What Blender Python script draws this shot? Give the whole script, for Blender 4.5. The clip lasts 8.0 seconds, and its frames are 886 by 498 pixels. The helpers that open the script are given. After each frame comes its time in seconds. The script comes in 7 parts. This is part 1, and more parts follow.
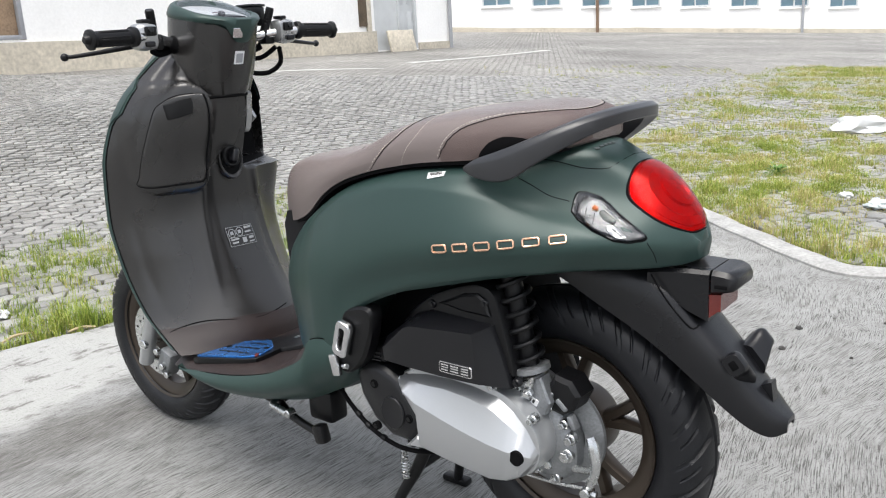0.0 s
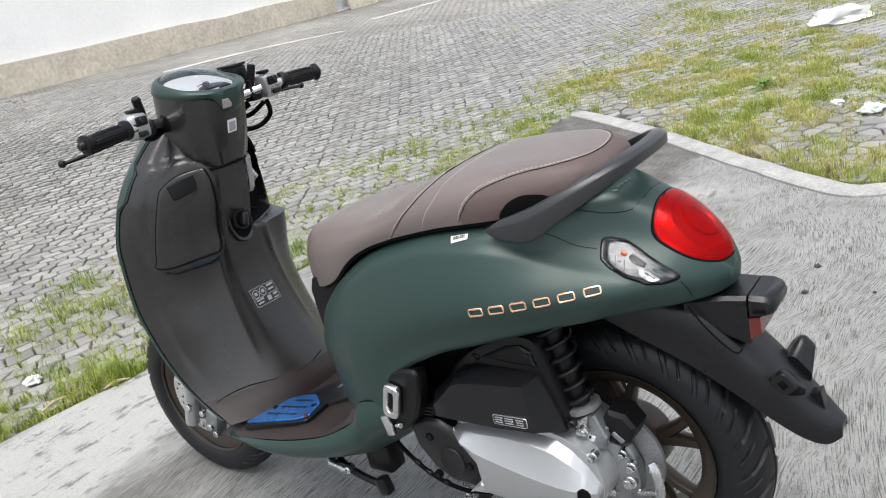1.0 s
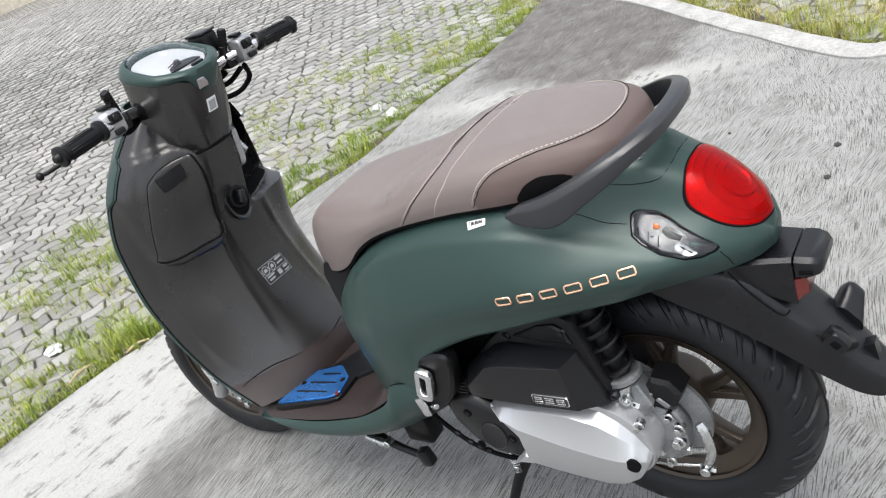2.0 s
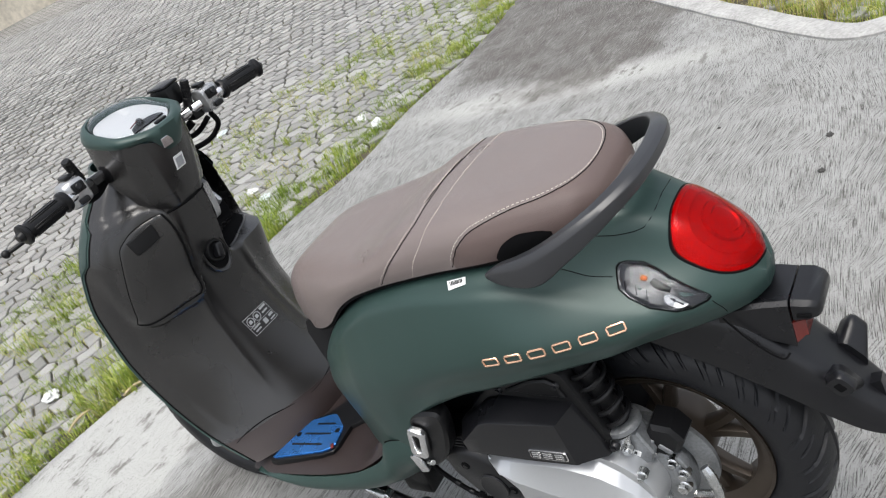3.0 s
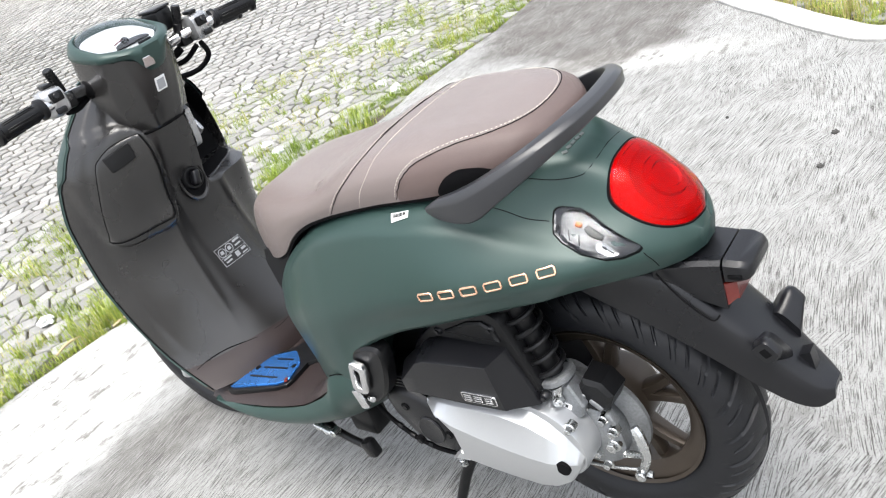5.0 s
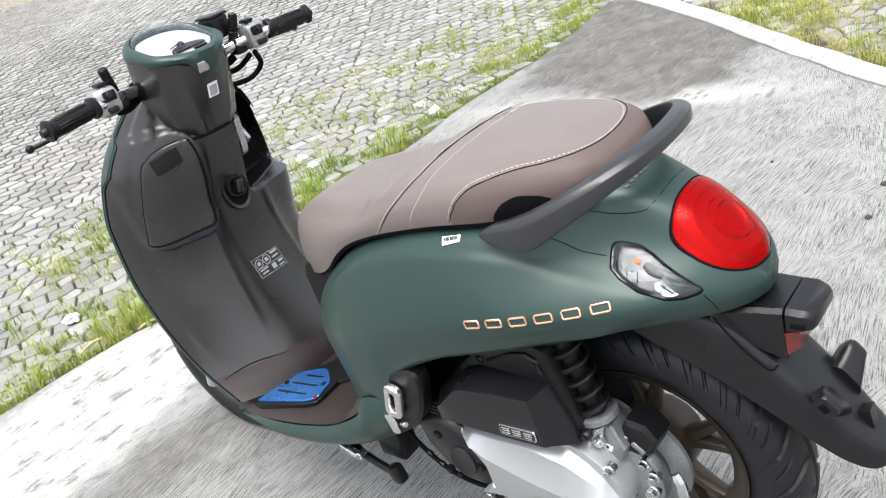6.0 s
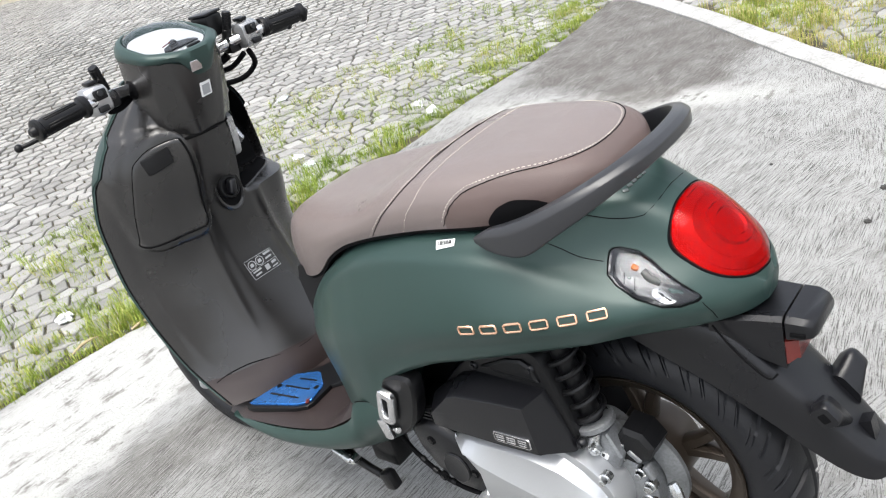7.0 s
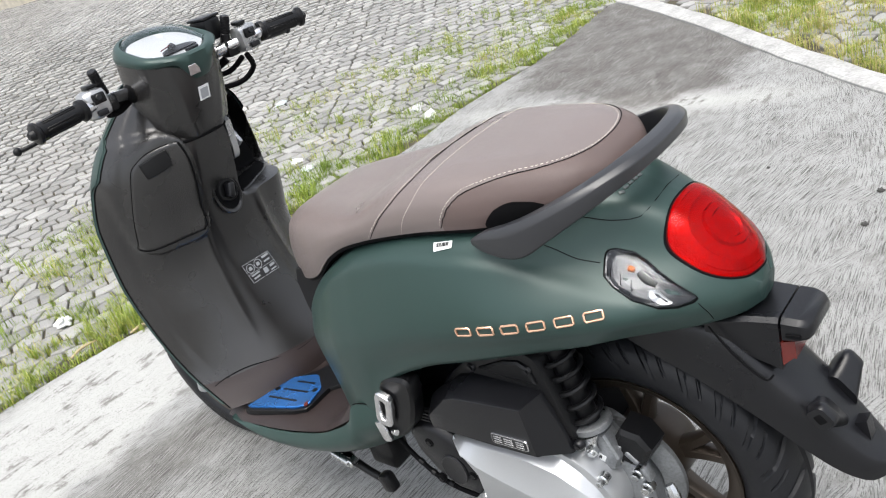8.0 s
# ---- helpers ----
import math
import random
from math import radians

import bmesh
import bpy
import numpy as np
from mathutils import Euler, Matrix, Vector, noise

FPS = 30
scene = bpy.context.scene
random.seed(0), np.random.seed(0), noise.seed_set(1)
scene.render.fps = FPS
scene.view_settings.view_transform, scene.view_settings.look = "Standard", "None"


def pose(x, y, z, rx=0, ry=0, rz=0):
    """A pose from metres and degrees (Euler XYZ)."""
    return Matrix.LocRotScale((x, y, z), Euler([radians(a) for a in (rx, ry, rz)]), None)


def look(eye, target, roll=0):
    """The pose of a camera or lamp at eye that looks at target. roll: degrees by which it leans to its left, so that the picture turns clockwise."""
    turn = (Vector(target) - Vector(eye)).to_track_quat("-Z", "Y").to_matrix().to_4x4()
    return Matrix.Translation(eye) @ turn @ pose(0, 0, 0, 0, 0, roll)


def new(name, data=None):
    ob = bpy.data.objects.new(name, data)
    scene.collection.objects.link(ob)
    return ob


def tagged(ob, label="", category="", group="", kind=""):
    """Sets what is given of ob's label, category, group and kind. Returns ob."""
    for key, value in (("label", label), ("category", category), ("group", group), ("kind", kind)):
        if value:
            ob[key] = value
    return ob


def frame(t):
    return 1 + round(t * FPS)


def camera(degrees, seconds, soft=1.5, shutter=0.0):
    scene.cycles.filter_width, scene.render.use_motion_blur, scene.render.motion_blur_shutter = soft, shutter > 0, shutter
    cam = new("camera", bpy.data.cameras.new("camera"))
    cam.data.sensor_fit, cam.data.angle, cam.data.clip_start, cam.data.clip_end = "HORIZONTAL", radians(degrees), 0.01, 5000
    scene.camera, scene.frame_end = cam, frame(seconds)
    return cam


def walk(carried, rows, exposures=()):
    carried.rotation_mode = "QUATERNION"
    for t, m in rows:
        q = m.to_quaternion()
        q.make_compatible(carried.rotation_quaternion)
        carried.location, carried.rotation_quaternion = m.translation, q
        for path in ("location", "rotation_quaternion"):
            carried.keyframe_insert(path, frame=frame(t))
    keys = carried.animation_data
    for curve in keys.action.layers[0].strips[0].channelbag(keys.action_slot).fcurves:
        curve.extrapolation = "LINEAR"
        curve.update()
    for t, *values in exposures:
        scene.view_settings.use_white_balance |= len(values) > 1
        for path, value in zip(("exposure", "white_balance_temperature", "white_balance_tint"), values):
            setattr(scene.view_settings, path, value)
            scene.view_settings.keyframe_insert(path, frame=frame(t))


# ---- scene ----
cam = camera(55.8, 8.0, 1.15)
METRES, EYE, TILT, LEAN, TURN = 0.65, 1.1, -16.0, 0.0, 0.0
PATH = [
    (0, (0.038, 0.004, 1.038), (0.014, 1.941, 0.538), -3.0),
    (0.5, (0.023, 0.0, 1.143), (-0.002, 1.922, 0.59), -6.2),
    (1, (0.01, 0.053, 1.248), (-0.026, 1.949, 0.614), -13.1),
    (1.2, (0.008, 0.072, 1.277), (-0.06, 1.929, 0.538), -14.9),
    (2.3, (0.058, 0.269, 1.427), (-0.071, 2.044, 0.515), -23.4),
    (2.5, (0.074, 0.294, 1.441), (-0.057, 2.068, 0.527), -24.4),
    (3, (0.109, 0.315, 1.448), (-0.034, 2.08, 0.519), -26.1),
    (3.5, (0.143, 0.31, 1.442), (-0.02, 2.058, 0.485), -26.7),
    (4, (0.178, 0.303, 1.401), (0.019, 2.051, 0.441), -25.6),
    (4.2, (0.19, 0.293, 1.392), (0.028, 2.042, 0.435), -24.8),
    (5.3, (0.205, 0.255, 1.334), (-0.036, 2.019, 0.423), -20.3),
    (5.5, (0.19, 0.265, 1.337), (-0.058, 2.04, 0.45), -19.4),
    (6, (0.157, 0.288, 1.344), (-0.092, 2.072, 0.473), -18.0),
    (6.5, (0.16, 0.308, 1.337), (-0.087, 2.091, 0.464), -17.4),
    (7, (0.161, 0.312, 1.339), (-0.083, 2.094, 0.465), -17.6),
    (7.5, (0.157, 0.31, 1.342), (-0.084, 2.095, 0.474), -17.7),
    (8, (0.163, 0.306, 1.337), (-0.076, 2.093, 0.472), -17.6),
]
walk(cam, [(t, look(eye, target, roll)) for t, eye, target, roll in PATH], exposures=[(0, 0.88), (0.5, 0.74), (1, 0.76), (2.5, 1.04), (3, 0.75), (3.5, 0.75), (4, 1.12), (5.5, 1.48), (6.2, 1.22), (7.5, 1.20), (8, 1.04)])
import mathutils

# ---------------------------------------------------------------- light
world = bpy.data.worlds.new("overcast_sky")
scene.world = world
world.use_nodes = True
wn = world.node_tree
sky = wn.nodes.new("ShaderNodeTexSky")
sky.sky_type, sky.sun_disc = "NISHITA", False
sky.sun_elevation, sky.sun_rotation = radians(71.6), radians(193)
sky.air_density, sky.dust_density, sky.ozone_density = 1.0, 4.0, 1.0
pale = wn.nodes.new("ShaderNodeHueSaturation")
pale.inputs["Saturation"].default_value = 0.36
wn.links.new(sky.outputs[0], pale.inputs["Color"])
wn.links.new(pale.outputs[0], wn.nodes["Background"].inputs["Color"])
wn.nodes["Background"].inputs["Strength"].default_value = 0.165
sun = new("sun", bpy.data.lights.new("sun", "SUN"))
sun.data.energy, sun.data.angle, sun.data.color = 1.15, radians(45), (1.0, 0.985, 0.94)
sun.matrix_world = look((0, 0, 0), (0.10, 0.42, -1.3))
sun.location = (0, 0, 12)
scene.view_settings.exposure = 0.0


# ---------------------------------------------------------------- materials
def shader(name, color, rough=0.5, metal=0.0, vary=0.12, scale=6.0, fine=180.0, bump=0.0, bump_scale=300.0, coat=0.0, spec=0.5):
    """A principled surface whose colour and gloss vary at two scales."""
    m = bpy.data.materials.new(name)
    m.use_nodes = True
    t = m.node_tree
    b = t.nodes["Principled BSDF"]
    b.inputs["Metallic"].default_value = metal
    b.inputs["Coat Weight"].default_value = coat
    b.inputs["Coat Roughness"].default_value = 0.12
    b.inputs["Specular IOR Level"].default_value = spec
    co = t.nodes.new("ShaderNodeTexCoord")
    n1, n2 = t.nodes.new("ShaderNodeTexNoise"), t.nodes.new("ShaderNodeTexNoise")
    n1.inputs["Scale"].default_value, n2.inputs["Scale"].default_value = scale, fine
    n1.inputs["Detail"].default_value = 6
    for n in (n1, n2):
        t.links.new(co.outputs["Object"], n.inputs["Vector"])
    add = t.nodes.new("ShaderNodeMath")
    add.operation = "ADD"
    t.links.new(n1.outputs[0], add.inputs[0])
    t.links.new(n2.outputs[0], add.inputs[1])
    rng = t.nodes.new("ShaderNodeMapRange")
    rng.inputs[1].default_value, rng.inputs[2].default_value = 0.6, 1.4
    rng.inputs[3].default_value, rng.inputs[4].default_value = 1 - vary, 1 + vary
    t.links.new(add.outputs[0], rng.inputs[0])
    mul = t.nodes.new("ShaderNodeVectorMath")
    mul.operation = "SCALE"
    mul.inputs[0].default_value = color
    t.links.new(rng.outputs[0], mul.inputs["Scale"])
    t.links.new(mul.outputs[0], b.inputs["Base Color"])
    r = t.nodes.new("ShaderNodeMapRange")
    r.inputs[1].default_value, r.inputs[2].default_value = 0.3, 0.7
    r.inputs[3].default_value, r.inputs[4].default_value = max(rough - 0.06, 0.02), min(rough + 0.06, 1)
    t.links.new(n1.outputs[0], r.inputs[0])
    t.links.new(r.outputs[0], b.inputs["Roughness"])
    if bump:
        n3, bp = t.nodes.new("ShaderNodeTexNoise"), t.nodes.new("ShaderNodeBump")
        n3.inputs["Scale"].default_value, n3.inputs["Detail"].default_value = bump_scale, 2
        t.links.new(co.outputs["Object"], n3.inputs["Vector"])
        bp.inputs["Strength"].default_value, bp.inputs["Distance"].default_value = bump, 0.002
        t.links.new(n3.outputs[0], bp.inputs["Height"])
        t.links.new(bp.outputs[0], b.inputs["Normal"])
    return m


GREEN = shader("matt_green_paint", (0.0225, 0.0455, 0.0405), 0.38, 0.12, 0.06, 3, 900, coat=0.03, spec=0.36)
BROWN = shader("brown_grained_plastic", (0.0170, 0.0163, 0.0160), 0.27, 0, 0.08, 5, 400, 0.12, 900, spec=0.60)
FLOOR_BROWN = shader("reddish_brown_plastic", (0.0235, 0.0165, 0.0158), 0.42, 0, 0.08, 8, 400, 0.15, 900, spec=0.35)
SEAT = shader("brown_vinyl", (0.150, 0.123, 0.116), 0.33, 0, 0.07, 9, 500, 0.25, 1400)
# ribbed vinyl's own brown, darkened further for the shade on the seat's sides
SEAT_SIDE = shader("shaded_brown_ribbed_vinyl", (0.094, 0.066, 0.060), 0.48, 0, 0.07, 9, 500, 0.4, 1100)
THREAD = shader("cream_thread", (0.55, 0.50, 0.44), 0.8)
BLACK = shader("black_grained_plastic", (0.0035, 0.0036, 0.0042), 0.38, 0, 0.12, 8, 500, 0.12, 900, spec=0.28)
DARK = shader("dark_grey_plastic", (0.0062, 0.0064, 0.0078), 0.32, 0, 0.12, 8, 500, 0.10, 900, spec=0.36)
RAIL = shader("dark_grey_satin_metal", (0.022, 0.0228, 0.0255), 0.33, 0.0, 0.08, 6, 700)
# black for rubber parts, and for shade coloured into gaps, seams and holes
PIT = shader("black_rubber_and_gap_shade", (0.003, 0.003, 0.0035), 0.8, spec=0.1)
RUBBER = shader("tyre_rubber", (0.0058, 0.0063, 0.0082), 0.48, 0, 0.25, 7, 220, 0.25, 500, spec=0.35)
BRONZE = shader("bronze_wheel_paint", (0.050, 0.039, 0.030), 0.36, 0.5, 0.1, 8, 500)
SILVER = shader("silver_painted_casting", (0.44, 0.45, 0.46), 0.36, 0.7, 0.05, 5, 700)
CAST = shader("raw_cast_aluminium", (0.25, 0.26, 0.27), 0.46, 0.75, 0.25, 25, 240, 0.35, 420)
STEEL = shader("zinc_plated_steel", (0.55, 0.56, 0.56), 0.25, 1.0, 0.15, 40, 300)
CHROME = shader("satin_chrome", (0.66, 0.66, 0.67), 0.2, 1.0, 0.06, 20, 300)
COPPER = shader("copper_emblem", (0.80, 0.50, 0.34), 0.22, 0.9, 0.06, 20, 300)
SWITCH = shader("grey_metallic_paint", (0.40, 0.405, 0.41), 0.30, 0.75, 0.12, 20)
BLUE = shader("brushed_blue_aluminium", (0.03, 0.17, 0.50), 0.26, 0.7, 0.25, 14, 300, 0.2, 500)
WHITE = shader("white_sticker", (0.72, 0.73, 0.73), 0.5, 0, 0.04)
GREY_INK = shader("grey_print", (0.30, 0.31, 0.32), 0.5)
INK = shader("black_print", (0.012, 0.012, 0.013), 0.35)
RED_REFLECTOR = shader("red_reflector", (0.11, 0.012, 0.009), 0.2, 0, 0.15, 60, 400, coat=0.4)
AMBER = shader("amber_bulb", (0.55, 0.13, 0.02), 0.2)


def pane(name, tint, rough=0.03):
    """A thin clear moulding: light goes straight through, tinted, and gloss grows towards grazing angles."""
    m = bpy.data.materials.new(name)
    m.use_nodes = True
    t = m.node_tree
    t.nodes.remove(t.nodes["Principled BSDF"])
    clear, gloss, mix = t.nodes.new("ShaderNodeBsdfTransparent"), t.nodes.new("ShaderNodeBsdfGlossy"), t.nodes.new("ShaderNodeMixShader")
    clear.inputs["Color"].default_value, gloss.inputs["Roughness"].default_value = (*tint, 1), rough
    lw, power, rng = t.nodes.new("ShaderNodeLayerWeight"), t.nodes.new("ShaderNodeMath"), t.nodes.new("ShaderNodeMapRange")
    lw.inputs["Blend"].default_value = 0.5
    power.operation = "POWER"
    power.inputs[1].default_value = 5.0
    rng.inputs[3].default_value, rng.inputs[4].default_value = 0.012, 0.8
    t.links.new(lw.outputs["Facing"], power.inputs[0])
    t.links.new(power.outputs[0], rng.inputs[0])
    t.links.new(rng.outputs[0], mix.inputs[0])
    t.links.new(clear.outputs[0], mix.inputs[1])
    t.links.new(gloss.outputs[0], mix.inputs[2])
    t.links.new(mix.outputs[0], t.nodes["Material Output"].inputs["Surface"])
    return m


CLEAR = pane("clear_lens", (0.97, 0.975, 0.98))
RED = pane("red_lens", (0.92, 0.16, 0.17))
RED_BOWL = shader("red_reflector_bowl", (0.45, 0.012, 0.018), 0.16, 0.6, 0.12, 30, 140, 0.3, 260)


# ---------------------------------------------------------------- mesh helpers
def part(name, bm, material, parent=None, label="", sharp=38):
    """Links a bmesh as one mesh object under a thing or a part."""
    bmesh.ops.recalc_face_normals(bm, faces=bm.faces)
    me = bpy.data.meshes.new(name)
    bm.to_mesh(me)
    bm.free()
    for p in me.polygons:
        p.use_smooth = True
    me.set_sharp_from_angle(angle=radians(sharp))
    for m in (material if isinstance(material, (list, tuple)) else [material]):
        me.materials.append(m)
    ob = new(name, me)
    ob.parent = parent
    if label:
        tagged(ob, label)
    return ob


def thing(name, m, label, category, group="", kind=""):
    ob = new(name)
    ob.empty_display_size = 0.2
    ob.matrix_world = m
    return tagged(ob, label, category, group, kind)


def glide(keys, n):
    """n samples of a smooth curve through the keys (tuples)."""
    k = np.array(keys, float)
    out = []
    for s in np.linspace(0, len(k) - 1, n):
        i = min(int(s), len(k) - 2)
        f = s - i
        p0, p1, p2, p3 = k[max(i - 1, 0)], k[i], k[i + 1], k[min(i + 2, len(k) - 1)]
        out.append(0.5 * (2 * p1 + (p2 - p0) * f + (2 * p0 - 5 * p1 + 4 * p2 - p3) * f * f + (3 * p1 - p0 - 3 * p2 + p3) * f ** 3))
    return out


def curve_at(keys, x):
    """Value at x of a smooth line through (x, value) keys."""
    k = sorted(keys)
    if x <= k[0][0]:
        return k[0][1]
    if x >= k[-1][0]:
        return k[-1][1]
    xs, vs = [a for a, _ in k], [b for _, b in k]
    i = max(j for j in range(len(k) - 1) if xs[j] <= x)
    d = [(vs[j + 1] - vs[j]) / (xs[j + 1] - xs[j]) for j in range(len(k) - 1)]
    def slope(j):
        if j == 0 or j == len(k) - 1:
            return d[min(j, len(d) - 1)]
        return 0.0 if d[j - 1] * d[j] <= 0 else 2 * d[j - 1] * d[j] / (d[j - 1] + d[j])
    h = xs[i + 1] - xs[i]
    f = (x - xs[i]) / h
    return ((1 + 2 * f) * (1 - f) ** 2 * vs[i] + f * (1 - f) ** 2 * h * slope(i)
            + f * f * (3 - 2 * f) * vs[i + 1] + f * f * (f - 1) * h * slope(i + 1))


def loft(bm, rings, caps=True, closed=True):
    rows = [[bm.verts.new(p) for p in r] for r in rings]
    n = len(rows[0])
    for a, b in zip(rows, rows[1:]):
        for i in range(n if closed else n - 1):
            j = (i + 1) % n
            bm.faces.new((a[i], a[j], b[j], b[i]))
    if caps and closed:
        bm.faces.new(rows[0][::-1])
        bm.faces.new(rows[-1])
    return rows


def grid(bm, fn, nu, nv):
    """A sheet of points fn(u, v), u and v from 0 to 1."""
    return loft(bm, [[fn(i / nu, j / nv) for i in range(nu + 1)] for j in range(nv + 1)], False, False)


def thick(bm, d, toward):
    """Gives a sheet a thickness d on the side that faces the given direction."""
    bmesh.ops.recalc_face_normals(bm, faces=bm.faces)
    bm.normal_update()
    way = Vector(toward)
    sign = 1 if sum(f.normal.dot(way) * f.calc_area() for f in bm.faces) > 0 else -1
    old, rim = list(bm.faces), [e for e in bm.edges if e.is_boundary]
    twin = {v: bm.verts.new(v.co + v.normal * sign * d) for v in list(bm.verts)}
    for f in old:
        bm.faces.new([twin[v] for v in f.verts][::-1])
    for e in rim:
        p, q = e.verts
        bm.faces.new((p, q, twin[q], twin[p]))


def box(bm, c, s, r=0.004, m=None, seg=2):
    """A bevelled box of centre c and full size s."""
    made = bmesh.ops.create_cube(bm, size=1.0)["verts"]
    bmesh.ops.scale(bm, vec=s, verts=made)
    edges = list({e for v in made for e in v.link_edges})
    if r:
        made = list({v for v in bmesh.ops.bevel(bm, geom=edges, offset=r, segments=seg, affect="EDGES", profile=0.5)["verts"]} | {v for v in made if v.is_valid})
    if m is not None:
        bmesh.ops.transform(bm, matrix=m, verts=made)
    bmesh.ops.translate(bm, vec=c, verts=made)
    return made


def lathe(bm, profile, n=32, m=None, arc=1.0):
    """Turns (radius, height) pairs round the local z axis."""
    m = m or Matrix()
    rings = []
    for r, h in profile:
        rings.append([m @ Vector((r * math.cos(2 * math.pi * i / n), r * math.sin(2 * math.pi * i / n), h)) for i in range(n)])
    return loft(bm, rings)


def axis(a, b):
    """A matrix whose z runs from a towards b."""
    a, b = Vector(a), Vector(b)
    return Matrix.Translation(a) @ (b - a).to_track_quat("Z", "Y").to_matrix().to_4x4()


def rod(bm, a, b, r, r2=None, n=16, bevel=0.0):
    h = (Vector(b) - Vector(a)).length
    r2 = r if r2 is None else r2
    e = min(bevel, r * 0.5, r2 * 0.5)
    pr = [(r - e, 0), (r, e), (r2, h - e), (r2 - e, h)] if e else [(r, 0), (r2, h)]
    lathe(bm, pr, n, axis(a, b))


def tube(bm, pts, r, n=10, steps=0, caps=True):
    """A round tube along points; r is a number or one number a point."""
    pts = [Vector(p) for p in (glide([tuple(p) for p in pts], steps) if steps else pts)]
    rs = r if isinstance(r, (list, tuple)) else [r] * len(pts)
    if len(rs) != len(pts):
        rs = [float(v[0]) for v in glide([(x,) for x in rs], len(pts))]
    rings, up = [], Vector((0.13, 0.21, 0.97))
    for i, p in enumerate(pts):
        d = (pts[min(i + 1, len(pts) - 1)] - pts[max(i - 1, 0)]).normalized()
        a = d.cross(up).normalized()
        up = a.cross(d).normalized()
        rings.append([p + rs[i] * (math.cos(2 * math.pi * k / n) * a + math.sin(2 * math.pi * k / n) * up) for k in range(n)])
    loft(bm, rings, caps)


def prism(bm, outline, m, h, r=0.002):
    """An outline in local x, y, raised to h along local z with a small chamfer."""
    c = sum((Vector(p) for p in outline), Vector((0, 0))) / len(outline)
    def ring(z, e):
        return [m @ Vector((*(Vector(p) + (c - Vector(p)).normalized() * e), z)) for p in outline]
    loft(bm, [ring(0, 0), ring(h - r, 0), ring(h, r)])


def rounded(w, h, r, n=5):
    """Outline of a rounded rectangle."""
    out = []
    for cx, cy, a0 in ((w / 2 - r, h / 2 - r, 0), (-w / 2 + r, h / 2 - r, 90), (-w / 2 + r, -h / 2 + r, 180), (w / 2 - r, -h / 2 + r, 270)):
        for i in range(n + 1):
            a = radians(a0 + 90 * i / n)
            out.append((cx + r * math.cos(a), cy + r * math.sin(a)))
    return out


def smooth_outline(pts, n):
    return [tuple(p) for p in glide(list(pts) + [pts[0]], n + 1)[:-1]]


# ---------------------------------------------------------------- ground
def terrain(x, y):
    """Height of the yard, which leans away from the level apron."""
    r = math.hypot(x, y - 3.0)
    f = min(max((r - 2.5) / 6.0, 0), 1)
    return (-0.10 - 0.053 * x + 0.030 * y) * f * f * (3 - 2 * f)


FAR_EDGE = [(-6.0, -2.6), (-4.0, -0.2), (-2.6, 1.75), (-1.81, 2.68), (-1.5, 2.97), (-1.32, 3.12), (-0.87, 3.86), (-0.42, 4.25), (-0.10, 4.70),
            (0.16, 4.98), (0.50, 5.36), (0.88, 5.96), (1.03, 6.12)]
KERB = [(1.03, 6.12), (1.13, 5.72), (1.28, 5.0), (1.38, 4.35), (1.47, 3.85), (1.53, 3.50), (1.62, 3.27), (1.80, 3.19), (2.2, 3.16), (3.0, 3.10), (4.5, 2.95), (7.0, 2.7)]
KERB_W = 0.115


